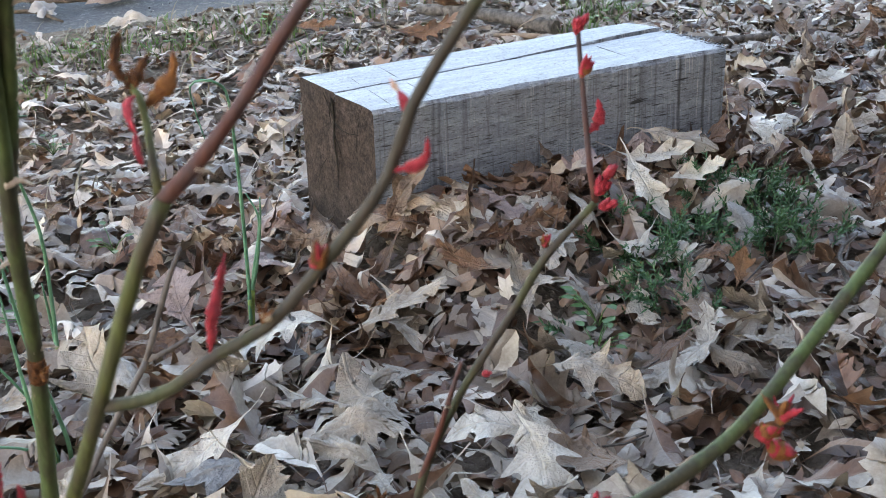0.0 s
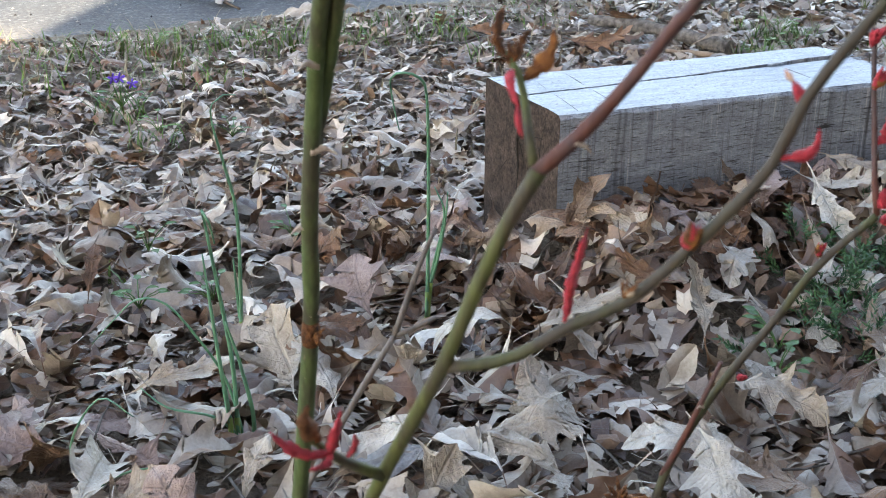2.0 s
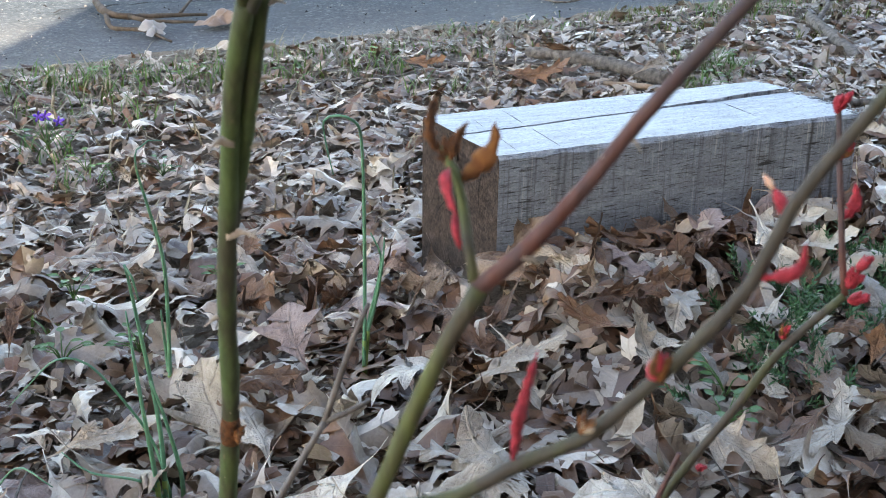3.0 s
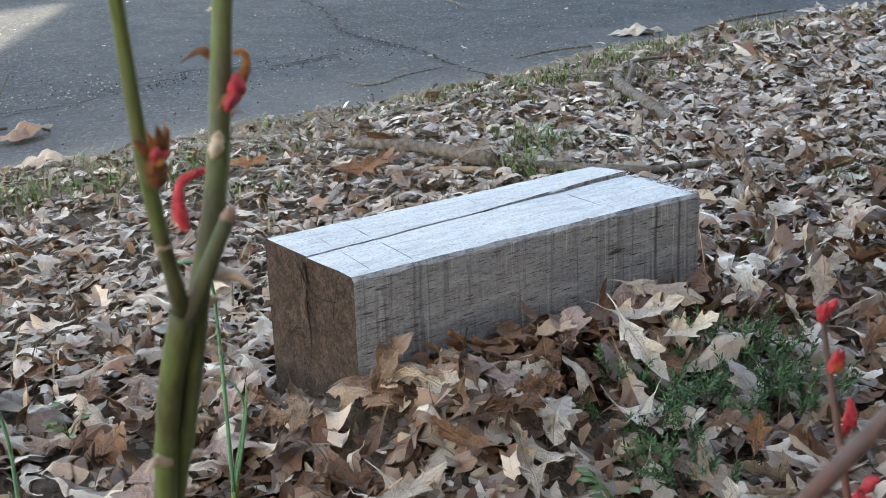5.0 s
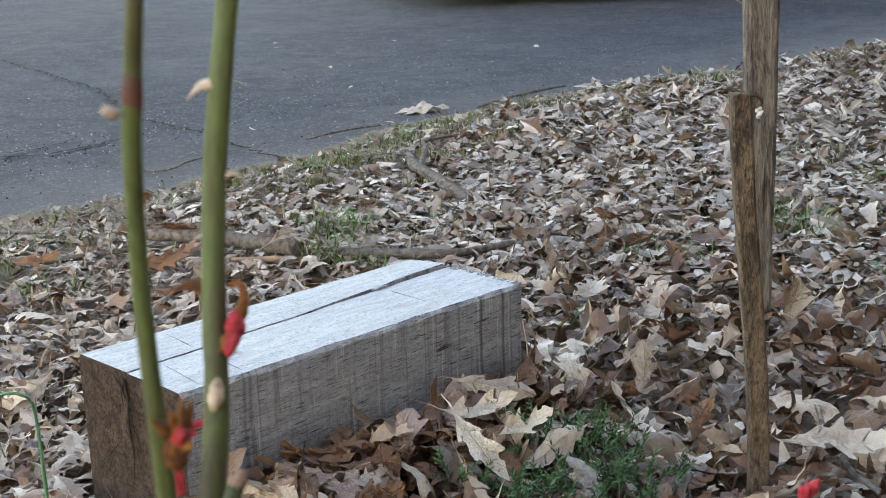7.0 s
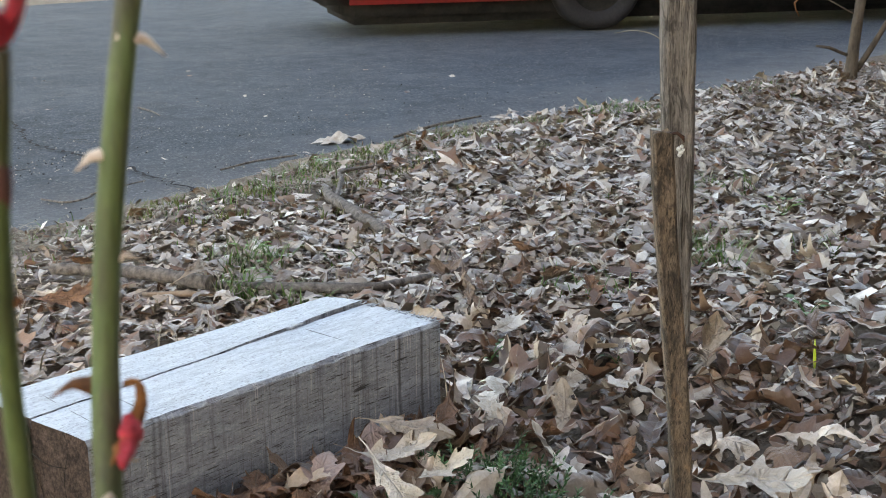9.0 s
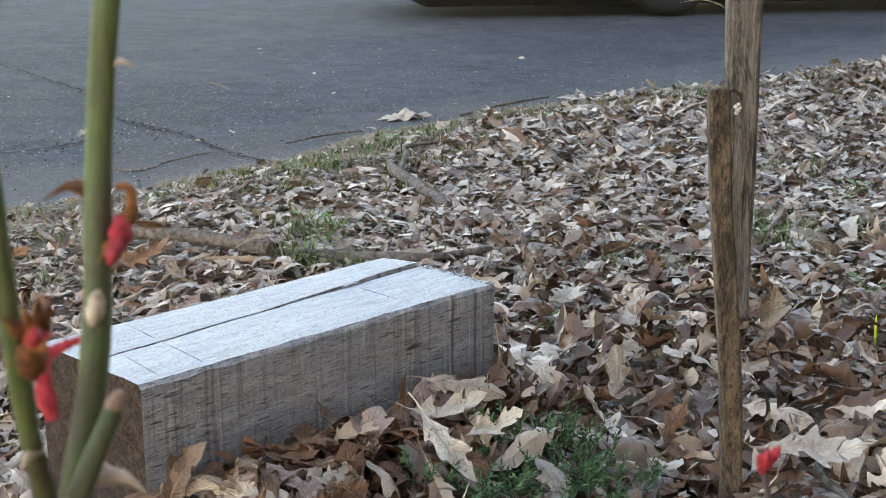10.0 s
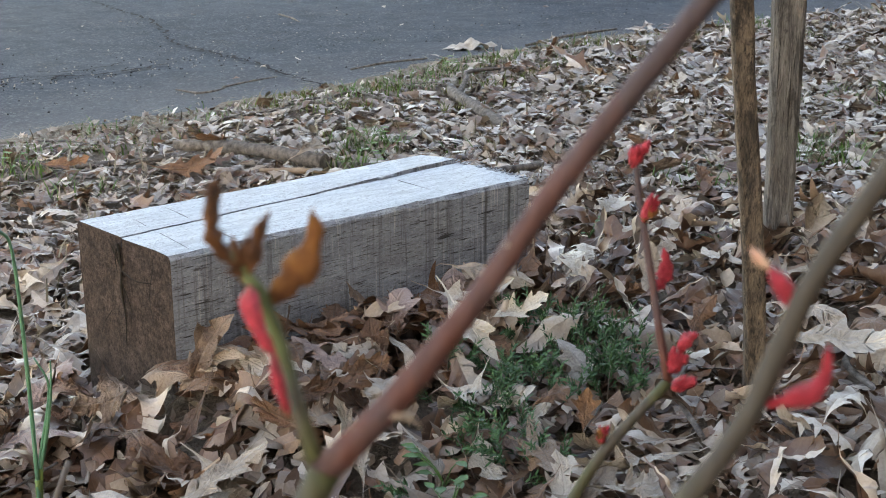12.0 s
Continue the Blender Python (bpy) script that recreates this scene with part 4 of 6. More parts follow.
# ---- dry oak leaves ----
def oak_outline(r, lobes):
    """Half of an oak leaf's outline, from the stalk to the tip: forward-pointing lobes with rounded bays between them."""
    tips = {3: ((0.33, 0.22), (0.58, 0.35), (0.82, 0.27)), 4: ((0.27, 0.15), (0.45, 0.27), (0.65, 0.34), (0.85, 0.24)), 2: ((0.42, 0.25), (0.72, 0.33))}[lobes]
    pts = [(0.0, 0.010), (0.08, 0.016)]
    bay = (0.14, 0.035)
    for t, w in tips:
        t, w = t + r.uniform(-0.03, 0.03), w * r.uniform(0.70, 1.08)
        d = r.uniform(0.085, 0.165)
        pts += [bay, (bay[0] + 0.3 * (t - bay[0]), bay[1] + 0.22 * (w - bay[1])), (bay[0] + 0.62 * (t - bay[0]), bay[1] + 0.62 * (w - bay[1])), (t, w)]
        pts += [(t + 0.004, w * 0.74), (t - 0.006, d + 0.30 * (w - d)), (t + 0.008, d + 0.015)]
        bay = (t + 0.045, d)
    return pts + [bay, (bay[0] + 0.03, bay[1] + r.uniform(0.02, 0.07)), (0.965, 0.05), (1.0, 0.003)]


def leaf_shape(seed, columns, step, curl=1.0, lobes=0):
    """One oak leaf of unit length along x: vertices, faces, uv. curl: 0 pressed flat, 1 strongly rolled."""
    r = random.Random(seed)
    lobes = lobes or r.choice((2, 3, 3, 2, 4))
    broad = r.uniform(0.60, 1.0)
    kx, ky = r.choice((-1, 1)) * r.uniform(0.2, 1.7) * curl + 0.01, r.choice((-1, 1, 1)) * r.uniform(1.2, 3.8) * curl + 0.01
    kx *= min(1.0, 1.2 / curl)
    twist, ph, roll = r.uniform(-0.9, 0.9) * curl, r.uniform(0, 9), r.choice((-1, 1)) * r.uniform(1.0, 4.5) * curl
    sway = r.uniform(-0.45, 0.45)
    verts, uv, faces = [], [], []

    def add(x, y):
        uv.append((x, y))
        px, py = x - 0.5, y * broad
        wav = (0.09 * noise.noise((x * 2.6 + ph, y * 3.2, seed)) + 0.030 * noise.noise((x * 8, y * 8, seed + 3))) * (0.4 + 0.6 * curl)
        a = ky * py * (1 + 0.5 * noise.noise((x * 2.2, ph, 1.0)))
        qy, qz = math.sin(a) / ky, (1 - math.cos(a)) / ky
        # each lobe rolls its own way towards the tip
        qz += roll * max(0, abs(py) - 0.10) ** 2 * (0.4 + 1.6 * noise.noise((x * 4, ph, 2 if y > 0 else 7)))
        b = kx * px
        qx, bz = math.sin(b) / kx, (1 - math.cos(b)) / kx
        t = twist * px
        qy, qz = qy * math.cos(t) - qz * math.sin(t), qy * math.sin(t) + qz * math.cos(t)
        verts.append((qx, qy + sway * px * px, qz + bz + wav))
        return len(verts) - 1

    for sgn in (1, -1):
        line = oak_outline(r, lobes)
        line = [(p.x, max(0.003, p.y)) for p in spline([(x, w, 0) for x, w in line], step)]
        if step > 0.12:
            line = line[:1] + line[2:-1:2] + line[-1:]
        last, xm = None, 0.0
        for x, w in line:
            xm = max(xm, min(1.0, x - 0.6 * w))
            row = [add(xm + (x - xm) * c / columns, sgn * w * c / columns) for c in range(columns + 1)]
            if last:
                for c in range(columns):
                    q = (last[c], row[c], row[c + 1], last[c + 1])
                    faces.append(q if sgn < 0 else q[::-1])
            last = row
    # stalk
    s = [add(x, y) for x, y in ((0.0, 0.008), (0.0, -0.008), (-0.09, 0.006), (-0.09, -0.006), (-0.18, 0.008), (-0.18, -0.008))]
    faces += [(s[0], s[2], s[3], s[1]), (s[2], s[4], s[5], s[3])]
    # sit on z = 0
    v = np.array(verts)
    if r.random() < 0.5:
        v[:, 2] *= -1
        faces = [f[::-1] for f in faces]
    v[:, 2] -= np.percentile(v[:, 2], 12)
    # no lobe or stalk stands taller than a rolled leaf would
    high = 0.26 + 0.13 * curl
    v[:, 2] = high * np.tanh(v[:, 2] / high)
    return v, faces, np.array(uv)


def shard_shape(seed):
    """A broken scrap of leaf: a bent polygon with torn points."""
    r = random.Random(seed)
    n = r.choice((5, 6, 7))
    verts = [(0, 0, r.uniform(-0.1, 0.15))]
    for j in range(n):
        a, d = 2 * math.pi * (j + r.uniform(-0.3, 0.3)) / n, r.uniform(0.2, 0.6)
        x, y = d * math.cos(a), d * math.sin(a) * 0.55
        verts.append((x, y, 0.5 * y * y * r.choice((-1, 1)) + r.uniform(-0.07, 0.07)))
    v = np.array(verts)
    return v, [(0, 1 + j, 1 + (j + 1) % n) for j in range(n)], v[:, :2] * 0.6 + np.array((0.5, 0.0))


def leaf_mesh(name, shape, mat_):
    v, faces, uv = shape
    me = bpy.data.meshes.new(name)
    me.from_pydata(v.tolist(), [], faces)
    layer = me.uv_layers.new(name="UVMap")
    idx = np.zeros(len(me.loops), dtype=np.int32)
    me.loops.foreach_get("vertex_index", idx)
    layer.data.foreach_set("uv", uv[idx].astype(np.float32).ravel())
    me.materials.append(mat_)
    me.polygons.foreach_set("use_smooth", [True] * len(me.polygons))
    return me


def joined(name, shapes, places, mat_):
    """Many leaves in one mesh. places: rows of (shape, matrix)."""
    vs, fs, us, off = [], [], [], 0
    for k, m in places:
        v, f, uv = shapes[k]
        m = np.array(m)
        vs.append(v @ m[:3, :3].T + m[:3, 3])
        fs += [[i + off for i in q] for q in f]
        us.append(uv)
        off += len(v)
    return leaf_mesh(name, (np.concatenate(vs), fs, np.concatenate(us)), mat_)


FULL = [leaf_shape(100 + i, 3, 0.05, 1.45) for i in range(28)]
PLAIN = [leaf_shape(200 + i, 2, 0.09, 0.9) for i in range(20)]
LIGHT = [leaf_shape(300 + i, 2, 0.16, 1.0) for i in range(18)]
CURLED = [leaf_shape(400 + i, 3, 0.05, 1.8) for i in range(20)]
SHARD = [shard_shape(500 + i) for i in range(14)]
FULL_MESH = [leaf_mesh("oak_leaf", s, LEAF_OBJ) for s in FULL]
BLEACHED_MESH = [leaf_mesh("oak_leaf", leaf_shape(800 + i, 4, 0.04, 1.3), (LEAF_BLEACHED, LEAF_BLEACHED, LEAF_OBJ)[i % 3]) for i in range(14)]
BROWN_MESH = [leaf_mesh("oak_leaf", s, LEAF_OBJ_BROWN) for s in CURLED]


def in_timber(x, y, gap):
    return -gap < x < LENGTH + gap and -gap < y < WIDTH + gap


def leaf_pose(rnd, x, y, z, size, tilt):
    slope = Vector((ground_z(x - 0.02, y) - ground_z(x + 0.02, y), ground_z(x, y - 0.02) - ground_z(x, y + 0.02), 0.04))
    return Matrix.Translation((x, y, z)) @ Vector((0, 0, 1)).rotation_difference(slope).to_matrix().to_4x4() @ Euler((rnd.gauss(0, tilt), rnd.gauss(0, tilt), rnd.uniform(0, 6.283))).to_matrix().to_4x4() @ Matrix.Diagonal((size, size, size, 1))


def brown_zone(x, y):
    """True where the browner leaves lie: along the timber and past its far end."""
    return noise.noise((x * 3, y * 3, 8)) * 0.35 + 1.0 * math.exp(-((y + 0.02) / 0.16) ** 2) * sm((x + 0.15) / 0.15) + 0.9 * sm((x - 0.5) / 0.3) * sm((1.5 - x) / 0.35) * sm((0.75 - y) / 0.4) + 0.45 * sm((x - 0.03) / 0.14) * sm((-0.2 - y) / 0.12) + 0.5 * math.exp(-((x - 0.02) / 0.16) ** 2 - ((y + 0.17) / 0.13) ** 2) + 1.0 * math.exp(-((x + 0.16) / 0.20) ** 2 - ((y - 0.15) / 0.32) ** 2) > 0.45


def build_litter():
    rnd = random.Random(77)
    low, grey, brown, back, flats, far, flakes, bits = [], [], [], [], [], [], [], []
    # lower layer, browner so its colour adds shade to the gaps
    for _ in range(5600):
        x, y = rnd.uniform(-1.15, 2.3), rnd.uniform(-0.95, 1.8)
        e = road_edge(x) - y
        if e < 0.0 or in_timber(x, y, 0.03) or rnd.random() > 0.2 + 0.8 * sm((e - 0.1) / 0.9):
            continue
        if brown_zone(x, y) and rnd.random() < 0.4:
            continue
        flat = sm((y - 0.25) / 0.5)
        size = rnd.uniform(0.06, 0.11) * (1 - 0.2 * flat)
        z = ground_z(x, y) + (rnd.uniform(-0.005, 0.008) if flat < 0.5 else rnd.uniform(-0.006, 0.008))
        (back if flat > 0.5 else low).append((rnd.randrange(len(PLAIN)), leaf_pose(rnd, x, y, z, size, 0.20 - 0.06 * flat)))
    for _ in range(160):
        x, y = rnd.uniform(-0.35, 0.5), rnd.uniform(-0.5, 0.02)
        if not in_timber(x, y, 0.03):
            low.append((rnd.randrange(len(PLAIN)), leaf_pose(rnd, x, y, ground_z(x, y) + rnd.uniform(-0.004, 0.008), rnd.uniform(0.065, 0.12), 0.22)))
    # loose upper layer
    for _ in range(2300):
        x, y = rnd.uniform(-1.15, 2.3), rnd.uniform(-0.95, 1.7)
        e = road_edge(x) - y
        if e < 0.1 or in_timber(x, y, 0.05) or rnd.random() > (0.10 + 0.9 * sm((0.9 - y) / 0.8)) * (1 - 0.65 * sm((x - 1.15) / 0.4)):
            continue
        size = rnd.uniform(0.065, 0.125) * (1 - 0.25 * sm((y - 0.3) / 0.6))
        if 0.12 < x < 0.45 and -0.38 < y < -0.16 and rnd.random() < 0.7:
            continue
        if brown_zone(x, y):
            brown.append((rnd.randrange(len(CURLED)), leaf_pose(rnd, x, y, ground_z(x, y) + rnd.uniform(0.008, 0.038), size, 0.44)))
        else:
            grey.append((rnd.randrange(len(FULL)), leaf_pose(rnd, x, y, ground_z(x, y) + rnd.uniform(0.008, 0.034), size, 0.42 - 0.16 * sm((y - 0.3) / 0.6))))
    for _ in range(3400):
        x, y = rnd.uniform(-1.1, 2.4), rnd.uniform(0.3, 1.85)
        e = road_edge(x) - y
        if e < 0.0 or in_timber(x, y, 0.03) or rnd.random() > 0.25 + 0.75 * sm((e - 0.05) / 0.7):
            continue
        if e < 0.9 and rnd.random() < 0.4 + 0.3 * sm((0.4 - e) / 0.3):
            continue
        flats.append((rnd.randrange(len(PLAIN)), leaf_pose(rnd, x, y, ground_z(x, y) + rnd.uniform(0, 0.018), rnd.uniform(0.045, 0.10) * (1 - 0.2 * sm((y - 1.0) / 0.5)), 0.22)))
    # farther carpet, thick beside the lane and thinner beyond
    for k in range(7600):
        x, y = (rnd.uniform(2.1, 5.6), rnd.uniform(-0.7, 2.1)) if k < 6400 else (rnd.uniform(2.1, 9.0), rnd.uniform(-2.5, 2.1))
        e = road_edge(x) - y
        near = sm((3.6 - x) / 0.6)
        if e < 0.0 or rnd.random() > (1 - near) * (0.45 + 0.55 * sm((e - 0.05) / 0.4)) + near * (0.28 + 0.72 * sm((e - 0.2) / 0.5)):
            continue
        if noise.noise((x * 1.6, y * 2.2, 6)) < -0.08 and rnd.random() < 0.7:
            continue
        bare = math.exp(-((x - 3.3) / 0.9) ** 2 - ((y - 0.45) / 0.55) ** 2)
        if rnd.random() < 0.6 * bare:
            continue
        far.append((rnd.randrange(len(LIGHT)), leaf_pose(rnd, x, y, ground_z(x, y) + rnd.uniform(0, 0.036), rnd.uniform(0.05, 0.12) * (1 - 0.3 * bare), 0.30)))
    # thinning carpet round the garden
    for _ in range(2600):
        x, y = rnd.uniform(-4.5, 6.0), rnd.uniform(-3.1, 1.8)
        if (-1.2 < x < 2.1 and -0.9 < y) or (x > 2.1 and y > -2.3) or road_edge(x) - y < 0.05 or rnd.random() > 1.1 - 0.55 * max(abs(x + 0.4) / 4, abs(y + 0.6) / 2.6):
            continue
        far.append((rnd.randrange(len(LIGHT)), leaf_pose(rnd, x, y, ground_z(x, y) + rnd.uniform(-0.005, 0.016), rnd.uniform(0.07, 0.14), 0.25)))
    # thin flakes of trodden leaf lying flat past the stakes
    for _ in range(9500):
        x, y = rnd.uniform(1.0, 4.2), rnd.uniform(-0.3, 1.95)
        e = road_edge(x) - y
        if e < 0.02 or rnd.random() > sm((x + 0.5 * y - 1.1) / 0.4) * (0.12 + 0.88 * sm((e - 0.2) / 0.3)):
            continue
        flakes.append((rnd.randrange(len(SHARD)), leaf_pose(rnd, x, y, ground_z(x, y) + rnd.uniform(0.004, 0.024), rnd.uniform(0.012, 0.05) if rnd.random() < 0.75 else rnd.uniform(0.05, 0.085), 0.35)))
    # crumbs of leaf
    for _ in range(15000):
        x, y = rnd.uniform(-1.1, 6.0), rnd.uniform(-0.2, 2.1)
        if road_edge(x) - y < -0.05 or in_timber(x, y, 0.02):
            continue
        bits.append((rnd.randrange(len(SHARD)), leaf_pose(rnd, x, y, ground_z(x, y) + rnd.uniform(0, 0.014), rnd.uniform(0.012, 0.046), 0.55)))
    for _ in range(40):
        bits.append((rnd.randrange(len(SHARD)), leaf_pose(rnd, rnd.uniform(-0.3, 4.5), rnd.uniform(2.2, 5.0), -0.016, rnd.uniform(0.015, 0.05), 0.15)))
    for _ in range(4200):
        x, y = rnd.uniform(-0.9, 1.2), rnd.uniform(-0.8, 0.1)
        if not in_timber(x, y, 0.02):
            bits.append((rnd.randrange(len(SHARD)), leaf_pose(rnd, x, y, ground_z(x, y) + rnd.uniform(0.002, 0.020), rnd.uniform(0.012, 0.045), 0.5)))
    for name, shapes, places, mat_, label in (("leaf_litter", PLAIN, low, LEAF_LOW, "lower layer of flattened oak leaves, browned to deepen the gaps"), ("leaf_litter", PLAIN, back, LEAF_TAN, "flat carpet of pale grey oak leaves"), ("leaf_litter", PLAIN, flats, LEAF_TAN, "flat broken grey oak leaves"),
                                              ("leaf_litter", FULL, grey, LEAF_GREY, "loose curled grey oak leaves"), ("leaf_litter", CURLED, brown, LEAF_BROWN, "loose curled brown oak leaves along the timber"),
                                              ("leaf_litter", LIGHT, far, LEAF_FAR, "distant carpet of dry oak leaves"), ("leaf_flakes", SHARD, flakes, LEAF_GREY, "flat pale flakes of trodden oak leaves"), ("leaf_crumbs", SHARD, bits, LEAF_CRUMB, "broken crumbs of dry leaves")):
        tagged(new(name, joined(name, shapes, places, mat_)), label, "leaf litter", kind="stuff")


build_litter()


def single_leaves():
    """Leaves lying on top of the carpet, each a thing of its own."""
    rnd = random.Random(404)
    count = 0
    while count < 66:
        x, y = rnd.uniform(-0.75, 1.5), rnd.uniform(-0.75, 0.75)
        if in_timber(x, y, 0.055) or (x + y * 0.3 > 1.35) or (0.2 < x < 0.58 and -0.2 < y < 0.1) or (0.10 < x < 0.47 and -0.46 < y < -0.19):
            continue
        size = rnd.uniform(0.07, 0.12)
        brown = brown_zone(x, y)
        ob = new("oak_leaf", rnd.choice(BROWN_MESH if brown else FULL_MESH))
        ob.matrix_world = leaf_pose(rnd, x, y, ground_z(x, y) + rnd.uniform(0.018, 0.038), size, 0.40)
        tagged(ob, "dry brown curled oak leaf in the litter" if brown else "dry grey curled oak leaf on the leaf carpet", "leaf", "fallen oak leaves")
        count += 1
    # large bleached leaves spread in front of the timber
    while count < 112:
        x, y = rnd.uniform(-0.42, 0.24), rnd.uniform(-0.62, -0.13)
        if in_timber(x, y, 0.055) or (-0.24 < x and y > -0.20):
            continue
        ob = new("oak_leaf", rnd.choice(BLEACHED_MESH))
        ob.matrix_world = leaf_pose(rnd, x, y, ground_z(x, y) + rnd.uniform(0.022, 0.042), rnd.uniform(0.085, 0.125), 0.36)
        tagged(ob, "bleached pale grey oak leaf curling on the carpet", "leaf", "fallen oak leaves")
        count += 1
    # drifted against the timber's long side
    for i in range(38):
        x, y = -0.02 + 0.60 * (i + rnd.random()) / 38, -rnd.uniform(0.025, 0.10)
        ob = new("oak_leaf", rnd.choice(BROWN_MESH))
        size = rnd.uniform(0.07, 0.11)
        ob.matrix_world = (Matrix.Translation((x, y, ground_z(x, y) + rnd.uniform(0.008, 0.024))) @ Euler((rnd.uniform(-0.1, 0.25), rnd.uniform(-0.2, 0.2), 0)).to_matrix().to_4x4()
                           @ Matrix.Rotation(rnd.uniform(0, 6.283), 4, "Z") @ Matrix.Diagonal((size, size, size, 1)))
        tagged(ob, "dry oak leaf drifted against the timber", "leaf", "fallen oak leaves")


single_leaves()


def leaf_colour(name, low, high):
    """Leaf of one colour family, with blotches and the leaf's own veins."""
    k = Nodes(name, 0.5, 0.4)
    vec = k.coord()
    blot, fine = k.noise(vec, 4, 5, 0.65), k.noise(vec, 34, 3, 0.6)
    col = k.ramp(blot, [(0.3, low), (0.62, high)])
    col = k.mix(0.35, col, k.ramp(fine, [(0.3, 0.28), (0.75, 0.78)]), "SOFT_LIGHT")
    uv = k.coord(which="UV")
    u, v = k.axis(uv, 0), k.math("ABSOLUTE", k.axis(uv, 1))
    side = k.math("FRACT", k.math("MULTIPLY", k.math("SUBTRACT", u, k.math("MULTIPLY", v, 0.7)), 7.0))
    veins = k.math("MAXIMUM", k.ramp(v, [(0.008, 1.0), (0.018, 0.0)]), k.ramp(side, [(0.0, 0.6), (0.06, 0.0), (0.94, 0.0), (1.0, 0.6)]))
    col = k.mix(k.math("MULTIPLY", veins, 0.06), col, k.mix(0.5, col, (0.50, 0.42, 0.31)))
    return k.finish(col, k.math("ADD", k.math("MULTIPLY", veins, 0.2), k.math("ADD", blot, k.math("MULTIPLY", fine, 0.4))), 0.6, 0.015)


PALE_LEAF = leaf_colour("bleached_leaf", (0.36, 0.30, 0.23), (0.55, 0.475, 0.385))
RUST_LEAF = leaf_colour("rust_leaf", (0.07, 0.038, 0.022), (0.225, 0.115, 0.062))
TAN_LEAF = leaf_colour("tan_leaf", (0.22, 0.158, 0.108), (0.42, 0.335, 0.25))
MOTTLED_LEAF = leaf_colour("mottled_leaf", (0.085, 0.046, 0.027), (0.30, 0.205, 0.14))
WHITE_LEAF = leaf_colour("white_bleached_leaf", (0.38, 0.315, 0.235), (0.64, 0.56, 0.45))
DARK_LEAF = leaf_colour("dark_brown_leaf", (0.045, 0.024, 0.014), (0.13, 0.065, 0.036))
PINK_LEAF = leaf_colour("pinkish_leaf", (0.17, 0.105, 0.085), (0.36, 0.255, 0.21))
AMBER_LEAF = leaf_colour("amber_leaf", (0.09, 0.042, 0.02), (0.25, 0.125, 0.062))
ROAD_LEAF = plain_material("dusty_pale_leaf", (0.30, 0.255, 0.20), (0.54, 0.48, 0.40), 45, 0.7, 0.3, dist=0.003)
SLATE_LEAF = leaf_colour("slate_leaf", (0.16, 0.145, 0.132), (0.30, 0.275, 0.25))


def marked_leaf(shape, at, size, turn, tilt, mat_, label):
    me = leaf_mesh("oak_leaf", FULL[shape] if shape < 100 else PLAIN[shape - 100] if shape < 200 else CURLED[shape - 200], mat_)
    ob = new("oak_leaf", me)
    if at[1] < 1.9:
        at = (at[0], at[1], max(at[2], ground_z(at[0], at[1]) + 0.022))
    ob.matrix_world = pose(*at, tilt[0], tilt[1], turn) @ Matrix.Diagonal((size, size, size, 1))
    tagged(ob, label, "leaf", "fallen oak leaves")


def facing_leaf(seed, at, size, spin, lean, mat_, label, curl=0.8, lobes=3):
    """A leaf lying on the slope of the drift that faces the garden's side. spin: the midrib's turn on that slope; lean: how steeply it is propped, in degrees."""
    right, away = Vector((0.75, -0.66, 0)), Vector((0.66, 0.75, 0))
    up = away * math.cos(radians(lean)) + Vector((0, 0, math.sin(radians(lean))))
    x = right * math.cos(radians(spin)) + up * math.sin(radians(spin))
    z = right.cross(up)
    m = Matrix((x, z.cross(x), z)).transposed().to_4x4()
    ob = new("oak_leaf", leaf_mesh("oak_leaf", leaf_shape(seed, 4, 0.035, curl, lobes), mat_))
    at = (at[0], at[1], max(at[2], ground_z(at[0], at[1]) + 0.012))
    ob.matrix_world = Matrix.Translation(at) @ m @ Matrix.Diagonal((size, size, size, 1))
    tagged(ob, label, "leaf", "fallen oak leaves")


facing_leaf(601, (0.268, -0.170, 0.145), 0.125, -62, 30, WHITE_LEAF, "bleached star-shaped oak leaf on the drift by the timber", 0.95, 2)
facing_leaf(602, (0.385, -0.085, 0.152), 0.12, -18, 26, TAN_LEAF, "large hollow tan oak leaf arched against the timber", 1.3, 2)
facing_leaf(603, (0.324, -0.118, 0.152), 0.11, 8, 26, PALE_LEAF, "pale oak leaf folded over the drift", 1.4, 2)
facing_leaf(604, (0.338, -0.178, 0.145), 0.09, 25, 24, WHITE_LEAF, "bleached oak leaf lying beside the juniper", 1.2, 3)
facing_leaf(605, (0.221, -0.102, 0.145), 0.10, 84, 40, PINK_LEAF, "pinkish twisted oak leaf standing in the drift", 1.2, 2)
facing_leaf(606, (0.017, -0.034, 0.143), 0.10, 62, 62, MOTTLED_LEAF, "mottled tan-brown crumpled oak leaf propped on the timber", 2.3, 2)
facing_leaf(607, (0.055, -0.098, 0.128), 0.115, -32, 20, PALE_LEAF, "wide pale oak leaf below the drift", 0.8, 3)
facing_leaf(608, (0.555, -0.075, 0.120), 0.105, 95, 24, WHITE_LEAF, "bright bleached oak leaf past the timber end", 1.0, 3)
facing_leaf(609, (0.325, -0.285, 0.115), 0.07, 112, 46, SLATE_LEAF, "grey oak leaf standing in the juniper", 1.3, 2)
facing_leaf(610, (0.237, -0.330, 0.115), 0.055, 30, 30, RUST_LEAF, "rust oak leaf caught in the juniper", 1.0, 2)
facing_leaf(611, (0.237, -0.374, 0.115), 0.05, 80, 60, AMBER_LEAF, "amber oak leaf caught in the juniper", 1.0, 2)
